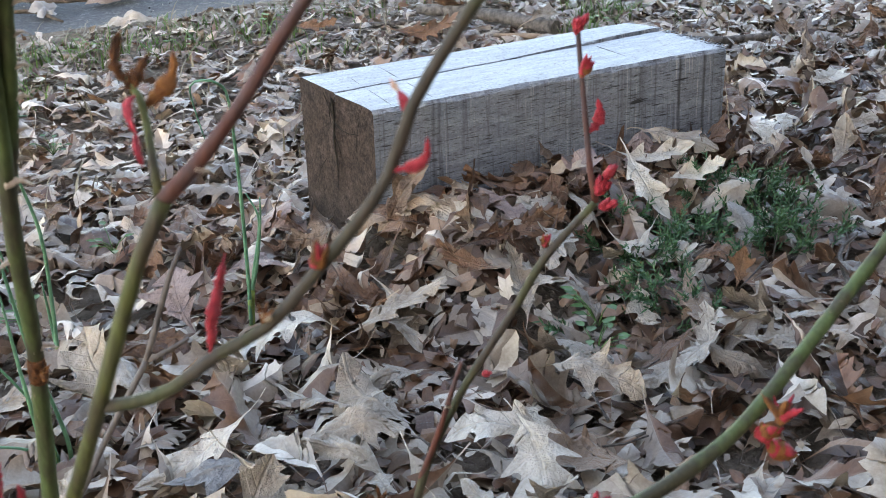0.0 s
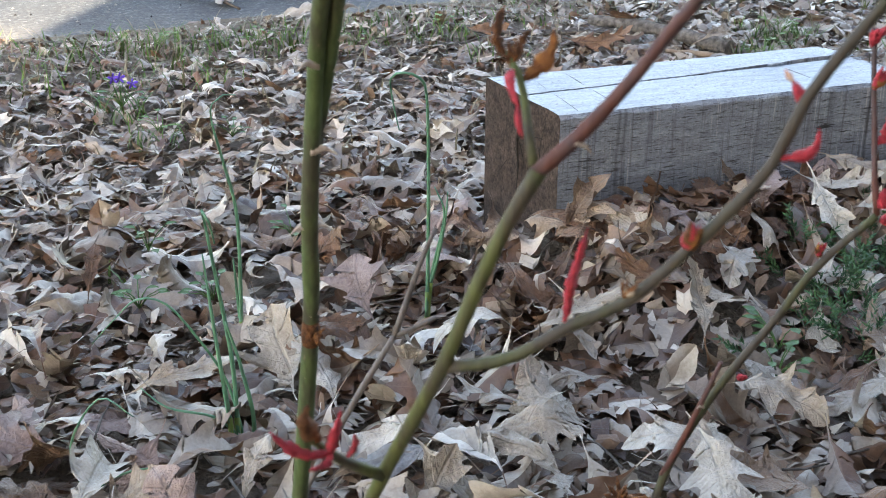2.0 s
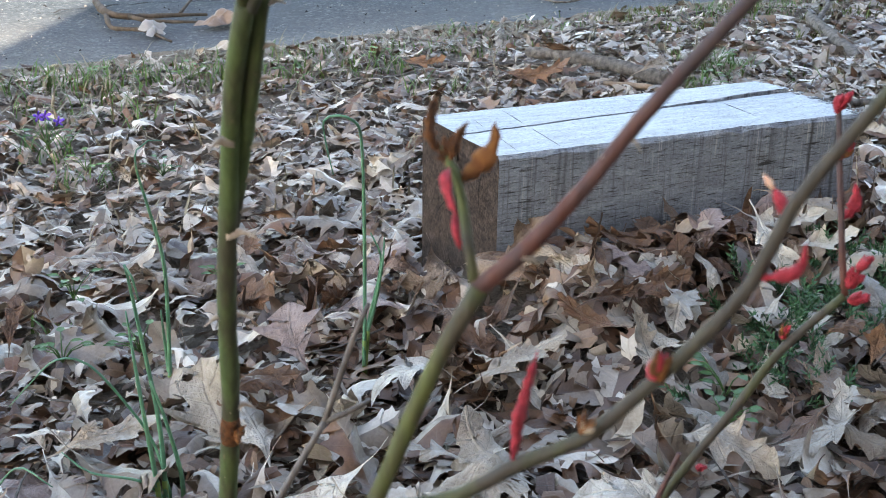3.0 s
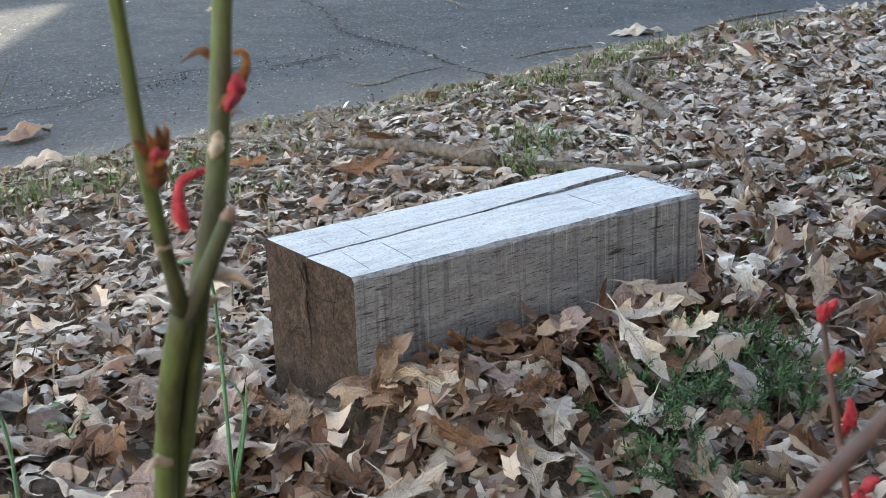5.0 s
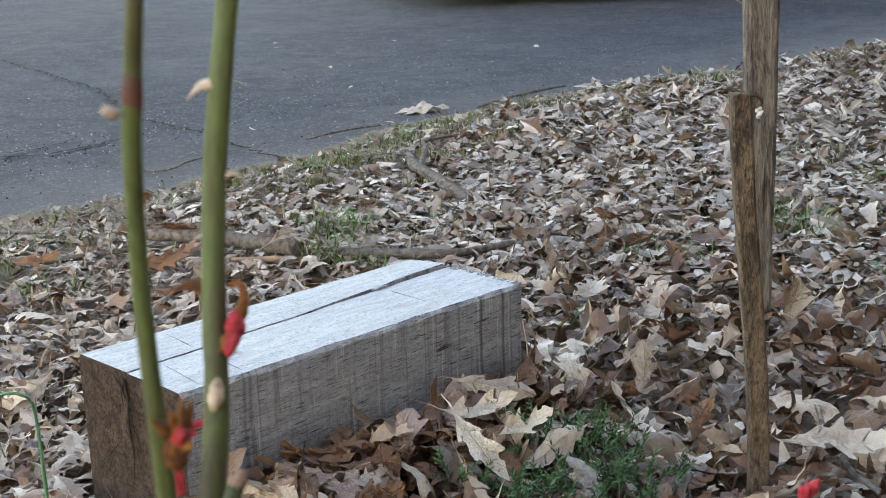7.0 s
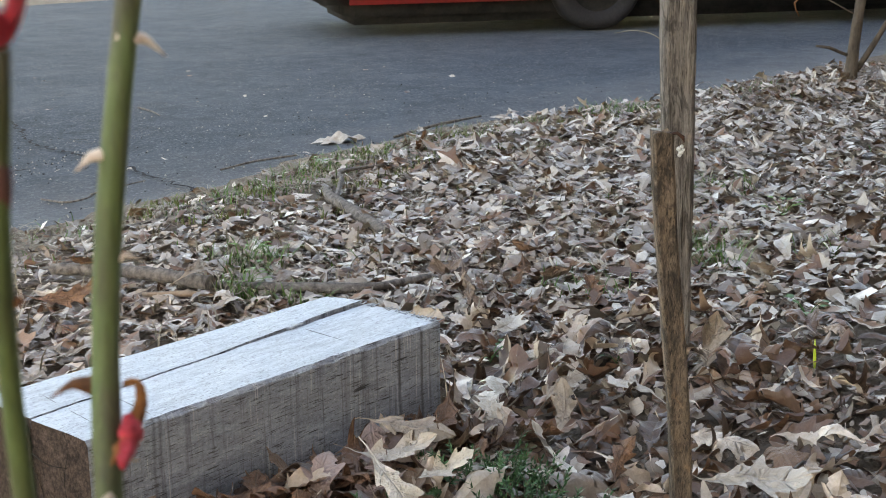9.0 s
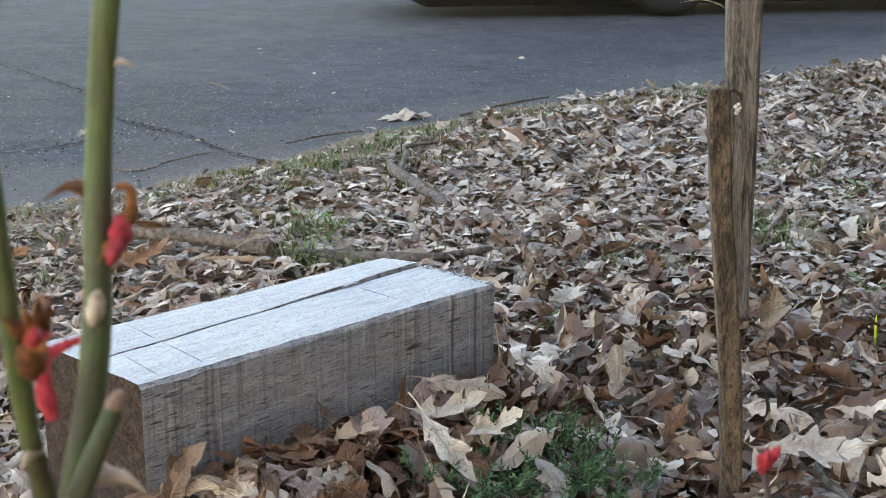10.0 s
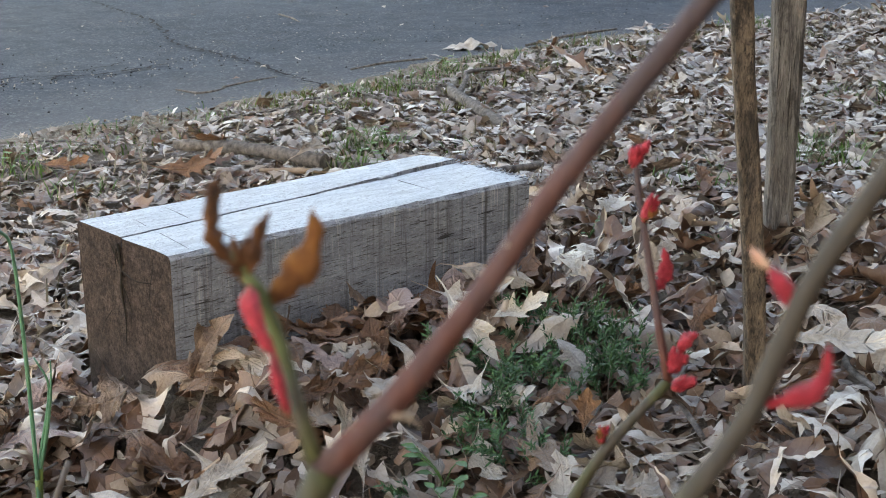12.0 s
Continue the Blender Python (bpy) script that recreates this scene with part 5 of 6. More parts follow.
facing_leaf(612, (0.295, -0.165, 0.112), 0.085, -20, 12, RUST_LEAF, "dark rust oak leaf under the bleached one", 1.2, 3)
facing_leaf(613, (0.185, -0.110, 0.122), 0.085, 35, 26, RUST_LEAF, "dark rust oak leaf in the drift", 1.8, 3)
facing_leaf(614, (0.140, -0.050, 0.125), 0.07, 15, 42, RUST_LEAF, "brown curled oak leaf against the timber", 1.9, 3)
facing_leaf(615, (0.210, -0.040, 0.132), 0.07, -10, 42, RUST_LEAF, "brown curled oak leaf against the timber", 1.9, 3)
facing_leaf(616, (0.160, -0.140, 0.112), 0.09, -80, 28, RUST_LEAF, "brown oak leaf pointing down the drift", 1.4, 3)
facing_leaf(617, (0.115, -0.185, 0.108), 0.085, -5, 20, PALE_LEAF, "pale lobed oak leaf below the drift", 1.1, 4)
facing_leaf(618, (0.646, -0.128, 0.110), 0.09, 75, 45, TAN_LEAF, "pointed tan oak leaf standing up in the litter", 1.2, 2)
facing_leaf(619, (0.565, -0.267, 0.105), 0.075, 60, 50, RUST_LEAF, "rust oak leaf standing by the juniper", 1.0, 2)
facing_leaf(620, (0.605, -0.424, 0.110), 0.14, -8, 14, PALE_LEAF, "long crumpled pale leaf by the stake", 0.9, 4)
facing_leaf(621, (1.075, -0.105, 0.085), 0.12, 70, 60, TAN_LEAF, "hollow curled leaf beside the taller stake", 1.9, 2)
facing_leaf(622, (-0.530, 0.130, 0.082), 0.07, 100, 50, DARK_LEAF, "dark brown oak leaf standing up", 0.8, 2)
facing_leaf(623, (-0.505, -0.216, 0.100), 0.115, 35, 22, TAN_LEAF, "long tan oak leaf lying on the carpet", 0.9, 2)
facing_leaf(624, (-0.102, -0.231, 0.105), 0.12, 48, 16, TAN_LEAF, "long narrow tan strip of leaf", 0.5, 2)
facing_leaf(625, (-0.282, -0.075, 0.100), 0.095, 120, 34, PINK_LEAF, "narrow pinkish leaf leaning up", 0.5, 2)
facing_leaf(626, (-0.333, -0.147, 0.095), 0.065, 10, 30, RUST_LEAF, "orange-brown oak leaf on the litter", 1.0, 3)
facing_leaf(627, (-0.144, -0.550, 0.100), 0.105, -70, 22, PALE_LEAF, "bleached blotched oak leaf with long points", 0.7, 3)
facing_leaf(628, (-0.030, -0.468, 0.105), 0.115, -15, 18, TAN_LEAF, "curled tan oak leaf with folded edges", 1.5, 3)
facing_leaf(629, (-0.492, -0.396, 0.100), 0.07, 80, 60, PALE_LEAF, "narrow pale leaf standing at the onion", 0.8, 2)
facing_leaf(630, (-0.250, -0.430, 0.100), 0.10, 20, 12, TAN_LEAF, "lobed grey-tan oak leaf on the litter", 1.2, 4)
facing_leaf(631, (-0.600, -0.400, 0.098), 0.085, 60, 14, TAN_LEAF, "tan oak leaf spread on the litter", 1.2, 3)
facing_leaf(632, (0.672, 1.045, 0.055), 0.155, 15, 50, RUST_LEAF, "large rust-brown oak leaf behind the timber", 0.8, 4)
facing_leaf(633, (0.530, 1.300, 0.040), 0.11, 5, 35, AMBER_LEAF, "amber-brown oak leaf near the lane", 1.2, 3)
facing_leaf(634, (0.740, -0.060, 0.100), 0.10, 40, 22, TAN_LEAF, "star-shaped tan oak leaf in the brown litter", 0.9, 3)
marked_leaf(9, (0.14, -0.05, 0.125), 0.11, 150, (30, 0), RUST_LEAF, "rust-brown oak leaf resting against the timber")
marked_leaf(2, (0.23, -0.05, 0.13), 0.11, 20, (32, 6), RUST_LEAF, "brown oak leaf resting against the timber")
marked_leaf(11, (0.34, -0.05, 0.128), 0.10, 10, (22, -6), RUST_LEAF, "brown oak leaf resting against the timber")
marked_leaf(12, (0.08, -0.085, 0.128), 0.11, 80, (20, 4), RUST_LEAF, "dark rust oak leaf in the drift by the timber")
marked_leaf(6, (0.17, -0.095, 0.130), 0.11, -40, (20, -6), RUST_LEAF, "dark rust oak leaf in the drift by the timber")
marked_leaf(18, (0.26, -0.10, 0.132), 0.11, 120, (18, 6), RUST_LEAF, "dark rust oak leaf in the drift by the timber")
marked_leaf(14, (0.35, -0.09, 0.138), 0.11, 30, (20, 0), RUST_LEAF, "dark rust oak leaf in the drift by the timber")
marked_leaf(0, (0.46, -0.075, 0.138), 0.11, 200, (18, 8), RUST_LEAF, "dark rust oak leaf in the drift by the timber")
marked_leaf(10, (0.06, -0.155, 0.118), 0.11, 10, (22, 6), MOTTLED_LEAF, "mottled brown oak leaf below the timber end")
marked_leaf(21, (0.93, 0.99, 0.055), 0.12, 15, (30, 0), TAN_LEAF, "pinkish tan oak leaf lying on a stick")
marked_leaf(17, (0.84, 1.22, 0.06), 0.11, 130, (25, 0), RUST_LEAF, "rust oak leaf caught on a stick")
marked_leaf(14, (0.92, 1.33, 0.03), 0.12, 200, (30, 0), RUST_LEAF, "dark rust oak leaf by a stick")
marked_leaf(9, (-0.20, -0.19, 0.09), 0.09, 70, (35, 10), SLATE_LEAF, "slate-grey oak leaf on the litter")
marked_leaf(4, (1.50, 0.69, 0.045), 0.13, 20, (35, 0), RUST_LEAF, "curled rust oak leaf on the litter")
marked_leaf(1, (0.68, 0.02, 0.10), 0.12, 40, (14, 6), PALE_LEAF, "bleached pointed oak leaf past the timber end")
marked_leaf(10, (0.80, -0.12, 0.09), 0.12, 110, (12, 4), PALE_LEAF, "pale oak leaf in the brown litter")
marked_leaf(19, (0.92, 0.10, 0.07), 0.12, -30, (12, -4), PALE_LEAF, "pale oak leaf with long points in the litter")
marked_leaf(4, (0.76, 0.20, 0.07), 0.11, 75, (16, 0), RUST_LEAF, "rust oak leaf past the timber end")
marked_leaf(16, (1.02, 0.26, 0.06), 0.12, 10, (14, 0), PALE_LEAF, "bleached oak leaf behind the stake")
marked_leaf(23, (1.56, 0.60, 0.04), 0.11, 120, (25, 0), RUST_LEAF, "dark rust oak leaf on the litter")
marked_leaf(13, (1.90, 0.89, 0.02), 0.12, 50, (35, 0), TAN_LEAF, "curled tan oak leaf")
marked_leaf(1, (0.0, -0.02, 0.095), 0.10, -60, (25, 0), RUST_LEAF, "rust-brown oak leaf below the timber end")
marked_leaf(7, (-0.34, -0.15, 0.085), 0.10, 20, (20, 10), RUST_LEAF, "orange-brown oak leaf on the litter")
marked_leaf(15, (-0.62, -0.36, 0.09), 0.13, 65, (18, 0), PALE_LEAF, "pale grey oak leaf on the litter")
marked_leaf(19, (-0.37, -0.405, 0.085), 0.12, 165, (16, 0), SLATE_LEAF, "grey-brown oak leaf on the litter")


DRIFT_KINDS = ((PALE_LEAF, "bleached curled oak leaf on the drift by the timber"), (DARK_LEAF, "very dark curled oak leaf on the drift by the timber"), (RUST_LEAF, "dark brown curled oak leaf on the drift by the timber"),
               (PINK_LEAF, "pinkish brown oak leaf on the drift by the timber"), (MOTTLED_LEAF, "mottled brown oak leaf on the drift by the timber"), (RUST_LEAF, "dark brown curled oak leaf on the drift by the timber"))
DRIFT_MESHES = [[leaf_mesh("oak_leaf", leaf_shape(700 + 10 * k + i, 3, 0.045, 1.2 + 0.15 * i), kind[0]) for i in range(4)] for k, kind in enumerate(DRIFT_KINDS)]
rnd_drift = random.Random(88)
for k in range(56):
    x, y = 0.02 + 0.58 * (k + rnd_drift.random()) / 56, -rnd_drift.uniform(0.03, 0.20)
    if (x < 0.1 and y > -0.07) or (x > 0.22 and y < -0.15):
        continue
    which = rnd_drift.randrange(6)
    ob = new("oak_leaf", rnd_drift.choice(DRIFT_MESHES[which]))
    size = rnd_drift.uniform(0.065, 0.10)
    ob.matrix_world = leaf_pose(rnd_drift, x, y, ground_z(x, y) + rnd_drift.uniform(0.018, 0.036), size, 0.45)
    tagged(ob, DRIFT_KINDS[which][1], "leaf", "fallen oak leaves")


# patches of darker leaves: past the stakes, at the timber's near end, by the onions
for n, cx, cy, spread, kinds, label in ((7, 1.75, 0.95, 0.22, (2, 4, 0), "brown curled oak leaf lying on the flat carpet"), (13, 1.32, 0.46, 0.10, (2, 4, 5), "rust-brown curled oak leaf in a patch past the stakes"),
                                        (14, -0.11, 0.09, 0.085, (2, 4, 1, 3), "dark brown oak leaf below the timber's sawn end"),
                                        (11, -0.09, -0.09, 0.07, (2, 4, 2, 1), "dark brown oak leaf in front of the timber's near corner"),
                                        (9, 0.26, -0.20, 0.075, (0, 0, 0, 3), "bleached curled oak leaf on the drift beside the juniper"),
                                        (9, -0.20, 0.30, 0.09, (2, 4, 3), "dark brown oak leaf on the litter past the timber's sawn end"),
                                        (9, -0.56, -0.30, 0.085, (3, 4, 3), "pinkish brown oak leaf on the litter by the wild onion")):
    for k in range(n):
        x, y = rnd_drift.gauss(cx, spread), rnd_drift.gauss(cy, spread)
        if in_timber(x, y, 0.04):
            continue
        ob = new("oak_leaf", rnd_drift.choice(DRIFT_MESHES[rnd_drift.choice(kinds)]))
        size = rnd_drift.uniform(0.07, 0.12)
        ob.matrix_world = leaf_pose(rnd_drift, x, y, ground_z(x, y) + rnd_drift.uniform(0.018, 0.034), size, 0.35)
        tagged(ob, label, "leaf", "fallen oak leaves")


def crumpled_leaf(at, long, wide, turn, mat_, label):
    """A dry leaf crumpled into a low humped shell."""
    c, s_ = math.cos(turn), math.sin(turn)
    verts, faces, uv = [], [], []
    for ring in range(6):
        for j in range(28):
            a = 2 * math.pi * j / 28
            r = ring / 5 * (1 + 0.26 * math.sin(5 * a + 0.6) * ring / 5 + 0.14 * math.sin(9 * a) * ring / 5)
            u, v = r * long / 2 * math.cos(a), r * wide / 2 * math.sin(a)
            z = 0.016 * (1 - (ring / 5) ** 2) + 0.030 * noise.noise((u * 24, v * 24, 3)) + 0.010 * noise.noise((u * 70, v * 70, 1)) + 0.008
            verts.append((at[0] + u * c - v * s_, at[1] + u * s_ + v * c, at[2] + max(0.002, z)))
            uv.append((u / long + 0.5, v / long))
    for ring in range(5):
        for j in range(28):
            k = (j + 1) % 28
            faces.append((ring * 28 + j, (ring + 1) * 28 + j, (ring + 1) * 28 + k, ring * 28 + k))
    tagged(new("oak_leaf", leaf_mesh("oak_leaf", (np.array(verts), faces, np.array(uv)), mat_)), label, "leaf", "fallen oak leaves")


crumpled_leaf((2.575, 2.23, -0.02), 0.17, 0.10, radians(-24), ROAD_LEAF, "pale crumpled oak leaf lying on the asphalt")
crumpled_leaf((0.345, 2.155, -0.01), 0.15, 0.08, radians(20), MOTTLED_LEAF, "crumpled brown leaf caught in the broken branch")
crumpled_leaf((0.14, 2.10, -0.012), 0.10, 0.06, radians(80), SLATE_LEAF, "grey dead leaf under the broken branch")
crumpled_leaf((0.265, 1.79, -0.005), 0.12, 0.05, radians(-10), ROAD_LEAF, "pale curled scrap of leaf at the road's edge")


# ---- sticks ----
def build_stick(points, radii, mat_, label, seed, twigs=()):
    st = tagged(ob_from("stick", tube(bmesh.new(), points, radii, 9, 0.02, 0.9, 0.12, seed), mat_), label, "stick", "fallen sticks")
    for pts, rr in twigs:
        part("twig", tube(bmesh.new(), pts, rr, 6, 0.02, 1.0, 0.15, seed + 1), mat_, st)


build_stick([(0.80, 1.31, 0.04), (0.86, 1.17, 0.047), (0.90, 1.06, 0.045), (0.935, 0.955, 0.038)], [0.012, 0.015, 0.015, 0.017], STICK, "stout broken stick behind the timber", 1)
build_stick([(0.93, 1.05, 0.018), (1.06, 0.85, 0.02), (1.16, 0.72, 0.021), (1.31, 0.69, 0.016)], [0.010, 0.012, 0.011, 0.007], STICK, "long fallen stick behind the timber", 2)
build_stick([(0.84, 1.05, 0.02), (0.90, 0.95, 0.026), (0.94, 0.89, 0.022)], [0.005, 0.007, 0.004], STICK_WOOD, "bare reddish split stick on leaves", 3)
build_stick([(1.80, 1.50, 0.022), (1.72, 1.40, 0.03), (1.62, 1.20, 0.026), (1.54, 1.03, 0.018)], [0.012, 0.016, 0.017, 0.012], STICK, "grey lichen-covered stick on the leaves", 4, [([(1.70, 1.36, 0.03), (1.86, 1.50, 0.04), (2.02, 1.64, 0.03), (2.29, 1.61, 0.02)], [0.008, 0.007, 0.006, 0.003])])
build_stick([(2.21, 1.28, 0.02), (2.10, 1.10, 0.025), (1.98, 0.95, 0.015)], [0.006, 0.008, 0.005], STICK, "dark fallen stick on the leaves", 5)
build_stick([(0.50, 1.57, 0.012), (0.58, 1.38, 0.016), (0.71, 1.33, 0.014), (0.84, 1.30, 0.01)], [0.006, 0.008, 0.007, 0.004], STICK, "thin fallen stick near the lane", 6)
build_stick([(1.345, 2.20, -0.013), (1.358, 2.10, -0.012), (1.41, 2.09, -0.011), (1.47, 2.125, -0.013)], [0.003, 0.0035, 0.0035, 0.002], STICK, "bent twig on the asphalt", 7)
build_stick([(1.47, 2.14, -0.013), (1.58, 2.16, -0.011), (1.70, 2.185, -0.013)], [0.003, 0.0028, 0.0015], STICK, "straight pale twig on the asphalt", 8)
build_stick([(2.70, 3.56, -0.013), (2.65, 3.4, -0.011), (2.60, 3.28, -0.013)], [0.004, 0.004, 0.002], STICK, "small twig on the asphalt", 9)
build_stick([(1.95, 2.13, -0.012), (2.10, 2.14, -0.008), (2.25, 2.10, -0.005)], [0.003, 0.004, 0.003], STICK, "thin twig at the road's edge", 10)
build_stick([(2.75, 2.12, -0.012), (3.0, 2.13, 0.0), (3.3, 2.16, -0.005)], [0.005, 0.007, 0.004], STICK, "dark twig at the road's edge", 11)
build_stick([(0.10, 2.60, -0.008), (0.075, 2.35, 0.005), (0.12, 2.29, 0.0), (0.26, 2.28, -0.004), (0.34, 2.29, -0.01)], [0.009, 0.012, 0.010, 0.007, 0.004], SHRUB_BARK, "broken dark branch with twigs on the asphalt", 12,
            [([(0.07, 2.33, 0.0), (0.055, 2.19, -0.008), (0.12, 2.13, -0.008), (0.15, 1.97, -0.01)], [0.008, 0.007, 0.006, 0.003]),
             ([(0.26, 2.28, 0.0), (0.40, 2.55, 0.02), (0.55, 2.89, 0.03)], [0.005, 0.004, 0.002]), ([(0.12, 2.29, 0.0), (0.17, 2.20, 0.0), (0.33, 2.16, -0.008)], [0.007, 0.006, 0.003])])
for k, (pts, r0) in enumerate((([(1.5, 1.55), (1.3, 1.62), (1.05, 1.58)], 0.004), ([(0.95, 1.55), (1.2, 1.45), (1.45, 1.5)], 0.003), ([(1.7, 1.75), (1.5, 1.66), (1.35, 1.4)], 0.004), ([(0.2, 1.35), (0.45, 1.3), (0.6, 1.4)], 0.003),
                               ([(0.6, 0.75), (0.8, 0.66), (0.95, 0.7)], 0.004), ([(0.55, 0.62), (0.7, 0.6), (0.9, 0.5)], 0.003), ([(2.9, 0.9), (3.2, 0.7), (3.4, 0.75)], 0.005), ([(0.56, -0.52), (0.63, -0.43), (0.75, -0.42)], 0.004), ([(0.33, -0.45), (0.40, -0.36), (0.46, -0.33)], 0.003), ([(-0.05, 1.5), (0.1, 1.6), (0.25, 1.58)], 0.004))):
    build_stick([(x, y, ground_z(x, y) + (0.03 if y < 0.4 else 0.012)) for x, y in pts], [r0, r0, r0 * 0.5], STICK, "thin dry twig among the leaves", 30 + k)


rnd_duff = random.Random(61)
for k in range(34):
    x, a, ln = rnd_duff.uniform(-0.4, 2.6), rnd_duff.uniform(0, 6.283), rnd_duff.uniform(0.08, 0.26)
    y = road_edge(x) - rnd_duff.uniform(0.05, 0.75)
    if in_timber(x, y, 0.15):
        continue
    pts = [(x + math.cos(a) * ln * t + rnd_duff.uniform(-0.01, 0.01), y + math.sin(a) * ln * t + rnd_duff.uniform(-0.01, 0.01)) for t in (-0.5, -0.15, 0.2, 0.5)]
    r0 = rnd_duff.uniform(0.0016, 0.0035)
    build_stick([(px, py, ground_z(px, py) + 0.016) for px, py in pts], [r0, r0, r0 * 0.8, r0 * 0.4], STICK, "thin dead twig on the duff near the lane", 100 + k)
rnd_twig = random.Random(52)
for k in range(26):
    x, y, a, ln = rnd_twig.uniform(-0.65, 0.9), rnd_twig.uniform(-0.55, 0.1), rnd_twig.uniform(0, 6.283), rnd_twig.uniform(0.04, 0.11)
    if in_timber(x, y, 0.12):
        continue
    bend = rnd_twig.uniform(-0.02, 0.02)
    pts = [(x + math.cos(a) * ln * t - math.sin(a) * bend * t * (1 - t) * 4, y + math.sin(a) * ln * t + math.cos(a) * bend * t * (1 - t) * 4, 0) for t in (-0.5, 0.0, 0.5)]
    build_stick([(px, py, ground_z(px, py) + 0.028) for px, py, _ in pts], [0.0014, 0.0012, 0.0006], STICK, "fine dry twig on the leaves", 60 + k)


# ---- grass and small plants ----
# tufts of grass: place, blades, spread, height
LANE_TUFTS = [(1.75, 1.72, 90, 0.12, 0.04), (1.45, 1.62, 60, 0.1, 0.03), (0.2, 1.5, 70, 0.12, 0.05), (0.75, 1.55, 40, 0.1, 0.03), (-0.165, 1.56, 60, 0.09, 0.06), (0.887, 1.78, 24, 0.08, 0.04), (-0.053, 1.56, 50, 0.1, 0.05), (0.47, 1.5, 40, 0.15, 0.04), (1.2, 1.72, 50, 0.15, 0.03), (-0.35, 1.62, 60, 0.15, 0.05), (1.7, 1.72, 60, 0.15, 0.04), (0.31, 1.62, 40, 0.12, 0.04)]
LANE_TUFTS_FAR = [(3.54, 1.66, 50, 0.1, 0.08), (2.05, 1.8, 60, 0.12, 0.04), (2.5, 1.9, 90, 0.15, 0.04), (2.3, 1.75, 60, 0.14, 0.03), (2.15, 1.88, 80, 0.09, 0.04), (1.95, 1.82, 40, 0.12, 0.03), (2.35, 1.92, 70, 0.14, 0.035), (3.66, 1.76, 80, 0.14, 0.06), (2.9, 1.95, 50, 0.15, 0.04), (4.6, 1.5, 40, 0.3, 0.05)]
LITTER_TUFTS = [(-0.2, 1.4, 70, 0.14, 0.05), (1.155, 1.06, 80, 0.06, 0.06), (0.045, 1.47, 60, 0.09, 0.06), (0.458, 1.41, 40, 0.07, 0.05), (0.246, 1.38, 40, 0.08, 0.05), (1.187, 1.13, 72, 0.08, 0.05), (-0.33, 1.03, 30, 0.05, 0.06), (-0.3, 1.35, 40, 0.15, 0.06), (0.5, 1.2, 30, 0.06, 0.04), (-0.6, 1.25, 40, 0.15, 0.07), (-0.12, 1.2, 26, 0.08, 0.05)]
STAKE_TUFTS = [(1.76, 0.28, 60, 0.07, 0.07), (2.5, 0.7, 80, 0.12, 0.06), (0.99, 0.91, 92, 0.06, 0.06), (1.05, 0.82, 60, 0.06, 0.05), (1.9, 0.36, 100, 0.08, 0.05), (1.97, 0.12, 24, 0.06, 0.05), (1.44, 0.41, 60, 0.1, 0.05), (-0.47, 0.23, 16, 0.025, 0.03), (-0.307, 0.855, 26, 0.05, 0.05), (2.3, 0.8, 20, 0.1, 0.04), (3.3, 0.45, 50, 0.25, 0.03), (1.35, 0.9, 20, 0.1, 0.04)]


